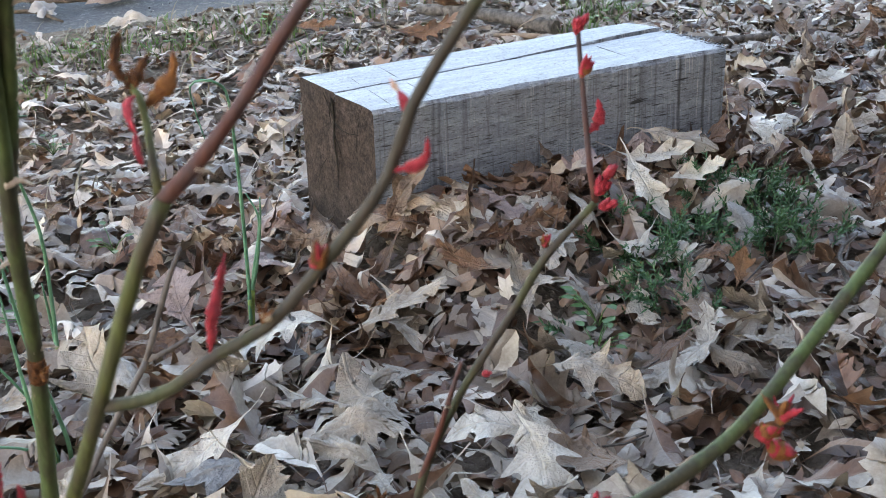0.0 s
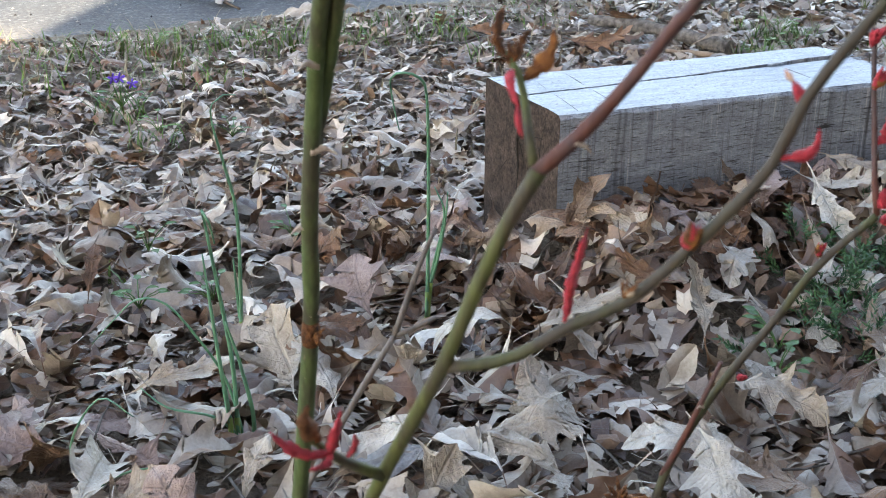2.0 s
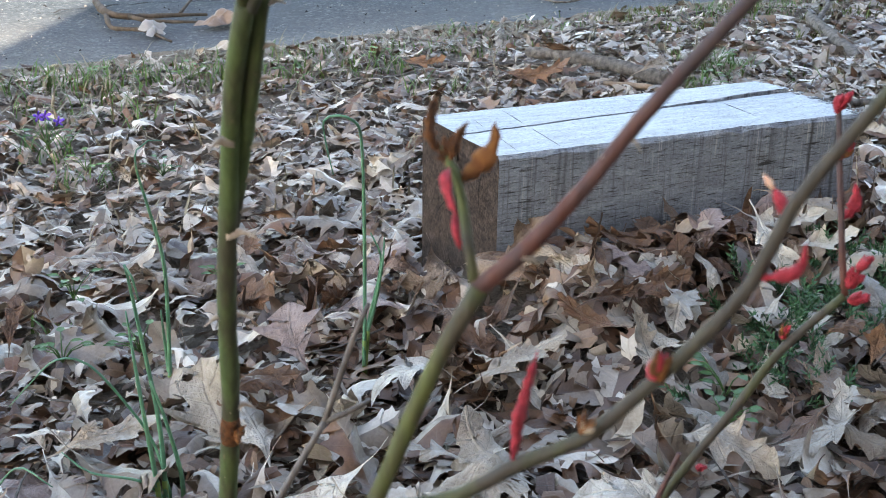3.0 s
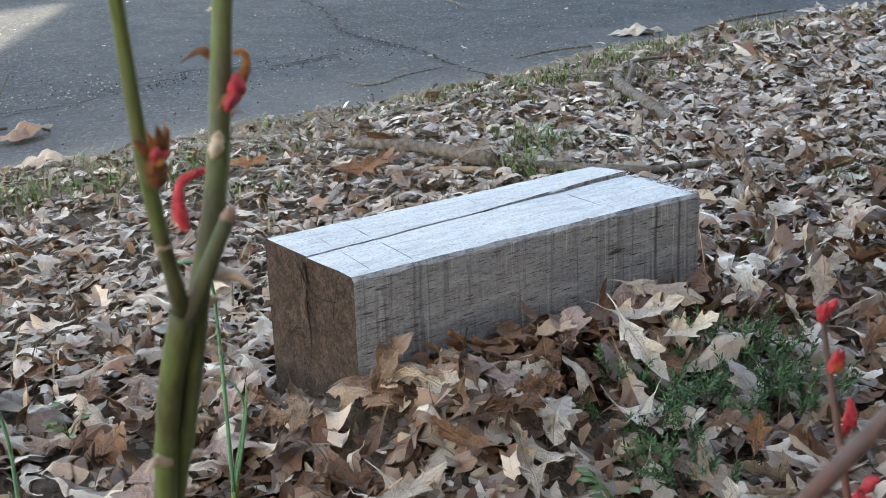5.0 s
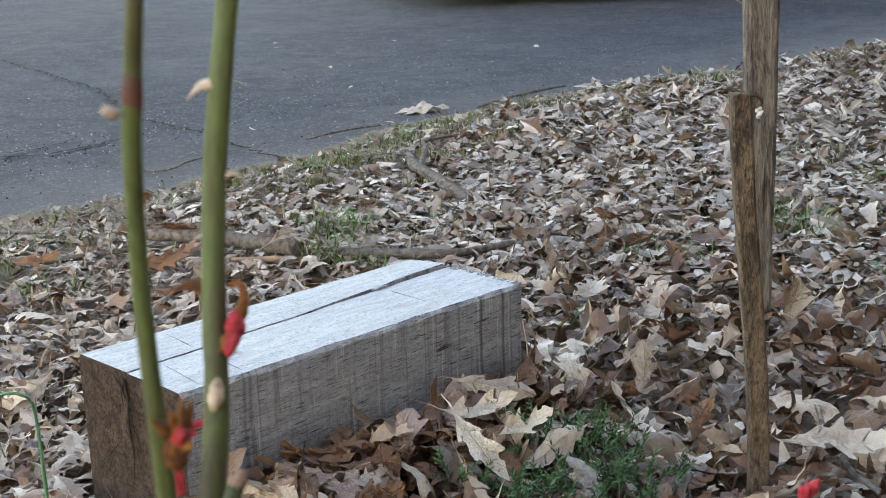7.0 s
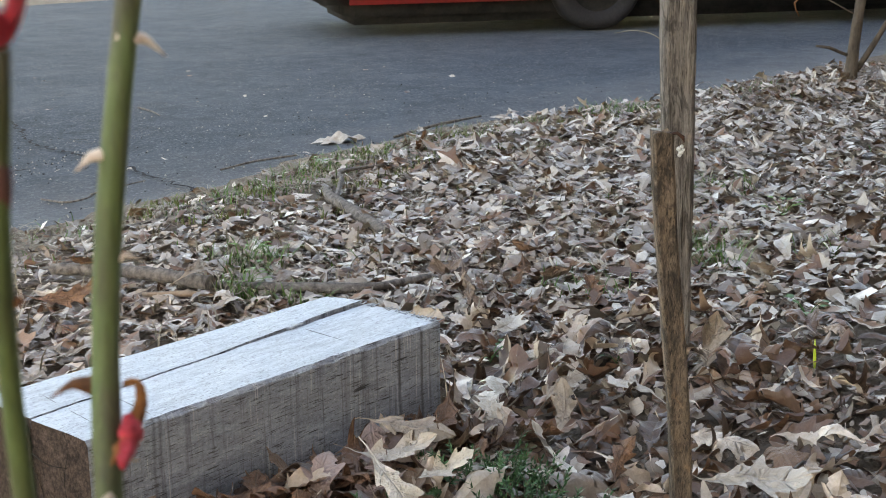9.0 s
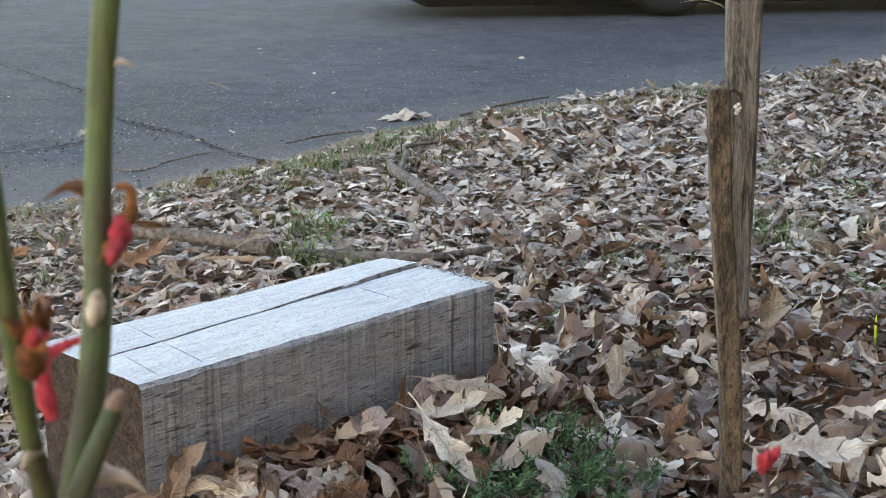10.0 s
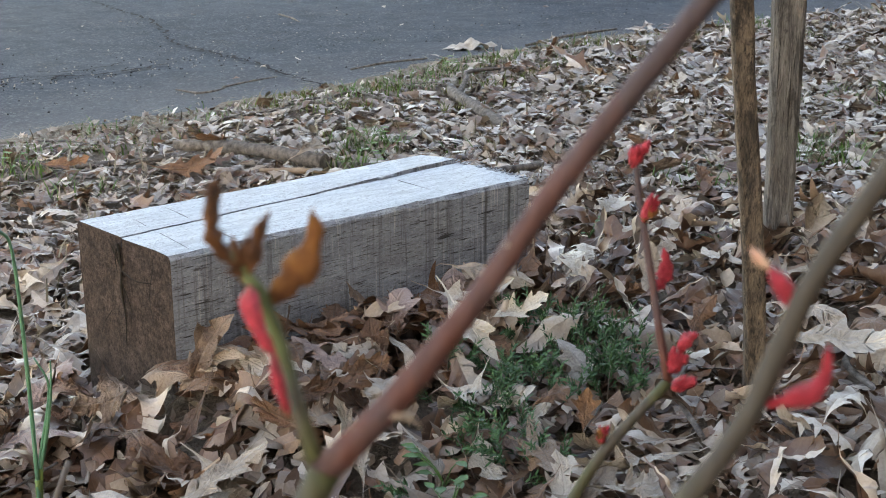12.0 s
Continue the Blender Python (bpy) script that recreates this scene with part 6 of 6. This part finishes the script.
def build_grass():
    rnd = random.Random(9)
    bm = bmesh.new()

    def blade(x, y, z, h, mi):
        a, lean = rnd.uniform(0, 6.283), rnd.uniform(0.3, 1.6) * h
        w = rnd.uniform(0.0012, 0.0024)
        d, s = Vector((math.cos(a), math.sin(a), 0)), Vector((-math.sin(a), math.cos(a), 0)) * w
        p = Vector((x, y, z))
        q = [(p, 1.0), (p + d * lean * 0.25 + Vector((0, 0, h * 0.5)), 0.8), (p + d * lean * 0.65 + Vector((0, 0, h * 0.85)), 0.5), (p + d * lean + Vector((0, 0, h)), 0.08)]
        vs = [(bm.verts.new(c + s * k), bm.verts.new(c - s * k)) for c, k in q]
        for u, v in zip(vs, vs[1:]):
            f = bm.faces.new((u[0], v[0], v[1], u[1]))
            f.material_index, f.smooth = mi, True

    for rows in (LANE_TUFTS, LANE_TUFTS_FAR, LITTER_TUFTS, STAKE_TUFTS):
        for x, y, n, r, h in rows:
            for _ in range(int(n * 1.5)):
                a, d = rnd.uniform(0, 6.283), r * 1.2 * math.sqrt(rnd.random())
                gx, gy = x + math.cos(a) * d, y + math.sin(a) * d
                if not in_timber(gx, gy, 0.01):
                    blade(gx, gy, ground_z(gx, gy), h * rnd.uniform(0.3, 0.95), 0 if rnd.random() < 0.72 else 1)
    for _ in range(2600):
        x = rnd.uniform(-0.9, 5.0)
        y = road_edge(x) - abs(rnd.gauss(0, 0.25))
        if noise.noise((x * 3.5, y * 5, 4)) < 0.05:
            continue
        blade(x, y, ground_z(x, y), rnd.uniform(0.008, 0.03), 0 if rnd.random() < 0.4 else 1)
    for _ in range(700):
        x, y = rnd.uniform(-0.9, 2.2), rnd.uniform(0.4, 1.8)
        if not in_timber(x, y, 0.02):
            blade(x, y, ground_z(x, y) + 0.012, rnd.uniform(0.012, 0.05), 1)
    # moss-green cover between the carpet and the lane
    for _ in range(6500):
        x = rnd.uniform(1.2, 3.6)
        d = rnd.uniform(0.02, 0.62)
        y = road_edge(x) - d
        if noise.noise((x * 4.5, y * 5.5, 9)) + 0.5 * noise.noise((x * 11, y * 13, 2)) < 0.26:
            continue
        blade(x, y, ground_z(x, y) + 0.012, rnd.uniform(0.008, 0.028), 2 if rnd.random() < 0.7 else 1)
    # straw lying flat over the duff beside the lane
    for _ in range(3400):
        x = rnd.uniform(-1.0, 4.5)
        y = road_edge(x) + 0.04 - abs(rnd.gauss(0, 0.38))
        if in_timber(x, y, 0.02) or y < 0.35:
            continue
        a, ln, w = rnd.uniform(0, 6.283), rnd.uniform(0.02, 0.08), rnd.uniform(0.0009, 0.0018)
        d, sd = Vector((math.cos(a), math.sin(a), 0)), Vector((-math.sin(a), math.cos(a), 0)) * w
        p = Vector((x, y, ground_z(x, y) + rnd.uniform(0.004, 0.02)))
        q = [p, p + d * ln * 0.5 + Vector((0, 0, rnd.uniform(0, 0.008))) + sd * rnd.uniform(-3, 3), p + d * ln]
        vs = [(bm.verts.new(c + sd), bm.verts.new(c - sd)) for c in q]
        for u, v in zip(vs, vs[1:]):
            f = bm.faces.new((u[0], v[0], v[1], u[1]))
            f.material_index, f.smooth = 1, True
    tagged(ob_from("grass", bm, [GRASS, STRAW, MOSS]), "short green grass and straw along the road's edge", "grass", kind="stuff")


build_grass()


def build_onion(base, right, blades, label):
    root = empty("wild_onion", base)
    tagged(root, label, "wild onion", "wild onions")
    b, r = Vector(base), Vector(right)
    for k, pts in enumerate(blades):
        line = [b + r * a + Vector((0, 0, h)) + Vector((r.y, -r.x, 0)) * (-0.012 * math.sin(i + k)) for i, (a, h) in enumerate(pts)]
        slim = 0.6 if abs(pts[-1][0]) > 0.045 else 1.0
        part("blade", tube(bmesh.new(), line, [slim * q for q in (0.0026, 0.0025, 0.0022, 0.0017, 0.0008)], 7, 0.008, 0.8, 0.05, k), ONION, root)
        part("blade_base", tube(bmesh.new(), [line[0] - Vector((0, 0, 0.03)), line[0] * 0.65 + line[1] * 0.35], [slim * 0.0028, slim * 0.00262], 7, 0.01), ONION_BASE, root, "yellow-green blade base")


build_onion((-0.473, -0.276, 0.055), (0.91, -0.41, 0), [[(0, 0), (-0.004, 0.08), (-0.014, 0.16), (-0.020, 0.222), (-0.019, 0.232), (-0.013, 0.222), (-0.011, 0.200)], [(0.004, 0), (-0.010, 0.06), (-0.030, 0.105), (-0.055, 0.145), (-0.080, 0.150), (-0.105, 0.125), (-0.128, 0.098)],
            [(0.010, -0.02), (0.014, 0.03), (0.006, 0.09), (-0.004, 0.13)], [(0.0, 0.01), (-0.02, 0.035), (-0.06, 0.045), (-0.085, 0.06)], [(-0.002, 0), (-0.012, 0.10), (-0.022, 0.19)]], "wild onion tuft with thin drooping blue-green blades")
build_onion((-0.415, -0.076, 0.055), (0.91, -0.41, 0), [[(0, 0), (0.001, 0.08), (0.000, 0.15), (-0.010, 0.21), (-0.016, 0.25), (-0.014, 0.268), (-0.004, 0.275), (0.006, 0.272)], [(0, 0), (-0.003, 0.05), (-0.004, 0.10)]], "tall wild onion blade with a hooked tip")
build_onion((-0.208, -0.091, 0.06), (0.91, -0.41, 0), [[(0, 0), (0.001, 0.08), (0.001, 0.17), (-0.001, 0.25), (-0.008, 0.272), (-0.024, 0.278), (-0.038, 0.270), (-0.036, 0.24), (-0.03, 0.21)], [(0, 0), (0.006, 0.05), (0.016, 0.10), (0.018, 0.13), (0.008, 0.155)], [(0, 0.02), (0.012, 0.07), (0.02, 0.12), (0.022, 0.15)]], "wild onion tuft with an arched blade")
build_onion((-0.62, -0.33, 0.06), (0.91, -0.41, 0), [[(0, 0), (0.02, 0.02), (0.06, 0.03), (0.09, 0.015)], [(0, 0), (-0.01, 0.05), (0.02, 0.10), (0.05, 0.09)]], "low wild onion tuft")


def build_juniper():
    """A low prickly seedling: many short sprays set with needles."""
    root = empty("juniper_seedling", (0.38, -0.24, 0.06))
    tagged(root, "low dark green juniper seedling creeping through the leaves", "juniper")
    rnd = random.Random(31)
    clumps = ((0.387, -0.165, 14, 0.028), (0.412, -0.192, 18, 0.032), (0.417, -0.236, 20, 0.036), (0.413, -0.280, 18, 0.036), (0.405, -0.316, 12, 0.032), (0.357, -0.257, 16, 0.034), (0.345, -0.312, 9, 0.028), (0.227, -0.177, 8, 0.026), (0.200, -0.235, 9, 0.028), (0.288, -0.207, 12, 0.03),
              (0.286, -0.239, 12, 0.03), (0.265, -0.285, 12, 0.03), (0.191, -0.295, 13, 0.032), (0.193, -0.325, 14, 0.034), (0.175, -0.360, 12, 0.032), (0.138, -0.349, 8, 0.028), (0.060, -0.345, 4, 0.02))
    for (cx, cy, cz), n, rad in [((x, y, ground_z(x, y) + 0.024), n, r) for x, y, n, r in clumps]:
        stems, green = bmesh.new(), bmesh.new()
        for _ in range(int(n * 0.45)):
            a, d = rnd.uniform(0, 6.283), rad * 0.85 * math.sqrt(rnd.random())
            p = Vector((cx + math.cos(a) * d, cy + math.sin(a) * d, cz - 0.01))
            way = Vector((math.cos(a) * 0.6 + rnd.uniform(-0.5, 0.5), math.sin(a) * 0.6 + rnd.uniform(-0.5, 0.5), rnd.uniform(0.35, 1.0))).normalized()
            ln = rnd.uniform(0.024, 0.05)
            tube(stems, [p, p + way * ln * 0.5, p + way * ln + Vector((0, 0, -0.004))], [0.0009, 0.0007, 0.0004], 4, 0.02)
            for sub in range(5):
                s0 = p + way * ln * (0.2 + 0.17 * sub)
                w2 = (way + Vector((rnd.uniform(-1, 1), rnd.uniform(-1, 1), rnd.uniform(-0.2, 0.5))) * 0.8).normalized() if sub < 4 else way
                l2 = rnd.uniform(0.018, 0.032)
                for i in range(12):
                    c = s0 + w2 * l2 * i / 12
                    o = (w2.orthogonal().normalized() @ Matrix.Rotation(i * 2.4, 3, w2)) * 1.0
                    tip = c + (w2 * 0.75 + o * 0.75).normalized() * rnd.uniform(0.006, 0.010)
                    s = w2.cross(o).normalized() * 0.0010
                    v = [green.verts.new(q) for q in (c - s, c + s, (c + tip) / 2 + s * 1.1, tip, (c + tip) / 2 - s * 1.1)]
                    green.faces.new(v)
        tagged(part("stem_tangle", stems, TWIG_GREY, root), kind="stuff")
        tagged(part("foliage", green, JUNIPER, root), kind="stuff")


build_juniper()


def build_herb(at, n, size, label, flower=False, green=HERB):
    root = empty("violet_plant" if flower else "weed_seedling", at)
    tagged(root, label, "violet" if flower else "weed", "" if flower else "weed seedlings")
    rnd = random.Random(int(abs(at[0]) * 1000) + n)
    for i in range(n):
        a, h = rnd.uniform(0, 6.283), rnd.uniform(0.3, 1.0) * size
        tip = Vector(at) + Vector((math.cos(a) * size * rnd.uniform(0.3, 0.9), math.sin(a) * size * rnd.uniform(0.3, 0.9), h))
        stem = part("stem", tube(bmesh.new(), [Vector(at), (Vector(at) + tip) / 2 + Vector((0, 0, size * 0.15)), tip], [0.0008, 0.0007, 0.0005], 5, 0.01), green, root)
        bm = bmesh.new()
        ln, d = size * 0.45, Vector((math.cos(a), math.sin(a), 0.25)).normalized()
        s = Vector((-math.sin(a), math.cos(a), 0))
        mid = [tip + d * ln * t + Vector((0, 0, -0.2 * ln * t * t)) for t in (0, 0.3, 0.65, 1.0)]
        wd = [0.05, 0.34, 0.27, 0.02]
        rows = [(bm.verts.new(m + s * w * ln + Vector((0, 0, 0.08 * ln))), bm.verts.new(m), bm.verts.new(m - s * w * ln + Vector((0, 0, 0.08 * ln)))) for m, w in zip(mid, wd)]
        for u, v in zip(rows, rows[1:]):
            bm.faces.new((u[0], v[0], v[1], u[1]))
            bm.faces.new((u[1], v[1], v[2], u[2]))
        part("leaf", smooth(bm), green, root)
    if flower:
        for k, (dx, dz) in enumerate(((0.0, 0.055), (0.02, 0.045), (-0.015, 0.06))):
            c = Vector(at) + Vector((dx, -0.01 * k, dz))
            part("flower_stalk", tube(bmesh.new(), [Vector(at), c + Vector((0, 0, -0.015)), c], [0.0008, 0.0007, 0.0006], 5, 0.01), HERB, root)
            for j in range(5):
                an = j * 1.2566 + 0.3
                w = Vector((math.cos(an), -0.4, math.sin(an))).normalized()
                part("petal", tube(bmesh.new(), [c, c + w * 0.005, c + w * 0.011], [0.0012, 0.0042, 0.0015], 7, 0.003, 0.3), PETAL, root, "violet petal")


build_herb((-0.328, 1.037, 0.02), 9, 0.045, "small violet with purple flowers among dead leaves", True)
for at, n, size in (((-0.45, 0.22, 0.06), 7, 0.035), ((-0.50, 0.03, 0.07), 8, 0.03), ((-0.42, 0.02, 0.07), 7, 0.03), ((0.06, -0.36, 0.09), 9, 0.035), ((-0.27, 0.20, 0.06), 6, 0.03), ((0.02, -0.41, 0.09), 7, 0.03), ((0.90, 0.20, 0.04), 6, 0.03), ((1.0, 0.02, 0.05), 6, 0.03), ((-0.2, 0.75, 0.03), 7, 0.03), ((1.35, -0.14, 0.07), 6, 0.04)):
    build_herb(at, n, size, "small green weed seedling between the leaves")
for at, n, size in (((-0.16, 1.50, 0.01), 6, 0.04), ((0.05, 1.46, 0.01), 6, 0.04), ((0.25, 1.38, 0.012), 6, 0.04), ((0.47, 1.42, 0.012), 7, 0.04), ((1.02, 0.93, 0.02), 7, 0.045), ((1.16, 1.08, 0.02), 7, 0.045), ((-0.30, 0.86, 0.02), 6, 0.035), ((2.1, 1.86, 0.0), 8, 0.05), ((2.25, 0.35, 0.02), 8, 0.05)):
    build_herb(at, n, size, "low bright green weed sprout near the lane", green=SPROUT)
c = bmesh.new()
tube(c, [(1.118, -0.262, 0.07), (1.117, -0.262, 0.095), (1.113, -0.263, 0.118)], [0.004, 0.009, 0.002], 6, 0.012, 0.2)
tagged(ob_from("yellow_leaf", c, plain_material("yellow_green_leaf", (0.42, 0.48, 0.03), (0.55, 0.60, 0.06), 40, 0.5)), "upright bright yellow-green leaf in the litter", "leaf")


# ---- far shrub ----
def build_shrub():
    root = empty("shrub", (5.06, 1.42, 0.0))
    tagged(root, "bare multi-stemmed shrub at the road's edge", "shrub")
    for k, (pts, rr) in enumerate((([(5.06, 1.42, -0.02), (5.08, 1.41, 0.25), (5.13, 1.39, 0.6), (5.2, 1.36, 1.1)], [0.032, 0.024, 0.02, 0.012]), ([(5.08, 1.40, 0.05), (5.16, 1.33, 0.22), (5.26, 1.25, 0.45), (5.4, 1.15, 0.9)], [0.014, 0.013, 0.011, 0.006]),
                                  ([(5.06, 1.43, 0.12), (4.98, 1.49, 0.16), (4.93, 1.53, 0.17)], [0.008, 0.007, 0.005]))):
        part("stem", tube(bmesh.new(), pts, rr, 8, 0.06, 1.0, 0.1, k), SHRUB_BARK, root)
    part("twig", tube(bmesh.new(), [(4.93, 1.62, 0.30), (4.90, 1.63, 0.36), (4.96, 1.60, 0.40)], [0.004, 0.006, 0.002], 5, 0.03, 0.6), DRIED, root)
    part("twig", tube(bmesh.new(), [(5.08, 1.41, 0.3), (4.98, 1.57, 0.40), (4.95, 1.60, 0.39)], [0.004, 0.003, 0.002], 5, 0.05), SHRUB_BARK, root)


build_shrub()


# ---- parked car across the lane ----
def build_car():
    u, v = Vector((0.8, -0.6, 0)), Vector((0.6, 0.8, 0))
    at = Vector((7.04, 4.13, -0.018))
    root = empty("car", at)
    tagged(root, "dark red car parked on the far side of the lane", "car")

    def box(name, s0, s1, d0, d1, z0, z1, mat_, inset=0.06, label=""):
        bm = bmesh.new()
        r = bmesh.ops.create_cube(bm, size=1)
        for vert in r["verts"]:
            a, b, c_ = vert.co
            k = inset if c_ > 0 else 0
            vert.co = at + u * ((s0 + k * 2) if a < 0 else (s1 - k * 2)) + v * ((d0 + k) if b < 0 else (d1 - k)) + Vector((0, 0, z0 if c_ < 0 else z1))
        bmesh.ops.bevel(bm, geom=bm.edges[:], offset=0.06, segments=3, affect="EDGES")
        bmesh.ops.recalc_face_normals(bm, faces=bm.faces)
        return part(name, smooth(bm), mat_, root, label)

    # tail drawn out rearward to make up the shadow band beside the wheel
    box("body", -1.8, 3.45, -0.05, 1.75, 0.22, 0.95, CAR_PAINT, 0.03, "dark red painted body")
    box("cabin", -0.8, 2.2, 0.05, 1.65, 0.90, 1.55, GLASS, 0.2, "dark glazed cabin")
    # hangs extra low: its black stands in for the shade under the car
    box("underbody", -1.75, 3.3, 0.12, 1.62, 0.075, 0.36, CAR_UNDER, 0.0, "black underbody hung low to fill the shade under the car")
    box("bumper", -1.97, -1.65, 0.0, 1.7, 0.22, 0.58, CAR_UNDER, 0.02, "black rear bumper")
    for s in (0.0, 2.72):
        for d in (0.1, 1.5):
            bm = bmesh.new()
            prof = [(0.20, -0.09), (0.29, -0.105), (0.322, -0.085), (0.33, 0.0), (0.322, 0.085), (0.29, 0.105), (0.20, 0.09)]
            rings = []
            for i in range(40):
                a = 2 * math.pi * i / 40
                rings.append([bm.verts.new(at + u * (s + r * math.cos(a)) + v * (d + w) + Vector((0, 0, 0.33 + r * math.sin(a)))) for r, w in prof])
            for i in range(40):
                p, q = rings[i], rings[(i + 1) % 40]
                for k in range(len(prof)):
                    bm.faces.new((p[k], q[k], q[(k + 1) % len(prof)], p[(k + 1) % len(prof)]))
            bmesh.ops.recalc_face_normals(bm, faces=bm.faces)
            wheel = part("tyre", smooth(bm), TYRE, root, "black rubber tyre")
            bm = bmesh.new()
            tube(bm, [at + u * s + v * (d - 0.07) + Vector((0, 0, 0.33)), at + u * s + v * (d + 0.05) + Vector((0, 0, 0.33))], [0.21, 0.21], 24, 0.2)
            part("rim", bm, CAR_UNDER, wheel, "dark wheel rim")


build_car()


# ---- unseen house shape added behind the garden to shade it ----
def build_sun_blocker():
    """Made up to block the sun: its corner casts the edge of the sunlit patch on the lane."""
    root = empty("house", (6.6, -6.0, 0))
    tagged(root, "unseen house-shaped sun blocker added behind the garden", "house")

    def solid(pts, faces):
        bm = bmesh.new()
        vs = [bm.verts.new(p) for p in pts]
        for f in faces:
            bm.faces.new([vs[k] for k in f])
        bmesh.ops.recalc_face_normals(bm, faces=bm.faces)
        return bm

    part("wall", solid([(x, y, z) for z in (-0.1, 8.4) for x, y in ((-3.55, -9.5), (22, -9.5), (22, -3.2), (-3.55, -3.2))],
                       [(0, 1, 2, 3), (4, 5, 6, 7), (0, 1, 5, 4), (1, 2, 6, 5), (2, 3, 7, 6), (3, 0, 4, 7)]), BLOCKER_BRICK, root, "dark brick face of the added sun blocker")
    # added panel and post: the underside cuts off the sun patch's far edge
    part("blocker_panel", solid([(x, y, z) for z in (4.82, 7.0) for x, y in ((-7.5, -3.5), (-3.56, -3.5), (-3.56, -3.2), (-7.5, -3.2))],
                               [(0, 1, 2, 3), (4, 5, 6, 7), (0, 1, 5, 4), (1, 2, 6, 5), (2, 3, 7, 6), (3, 0, 4, 7)]), BLOCKER_BRICK, root, "unseen panel added to shade the far part of the lane")
    for x, y in ((-7.4, -3.35),):
        part("blocker_post", tube(bmesh.new(), [(x, y, -0.1), (x, y, 4.84)], [0.12, 0.12], 8, 2.0), BLOCKER_BRICK, root)
    part("roof", solid([(-3.6, -9.8, 8.4), (22.1, -9.8, 8.4), (22.1, -2.95, 8.4), (-3.6, -2.95, 8.4), (-3.6, -6.4, 10.8), (22.1, -6.4, 10.8)],
                       [(0, 1, 5, 4), (2, 3, 4, 5), (0, 4, 3), (1, 2, 5), (0, 3, 2, 1)]), BLOCKER_ROOF, root, "grey shingle top of the added sun blocker")


build_sun_blocker()
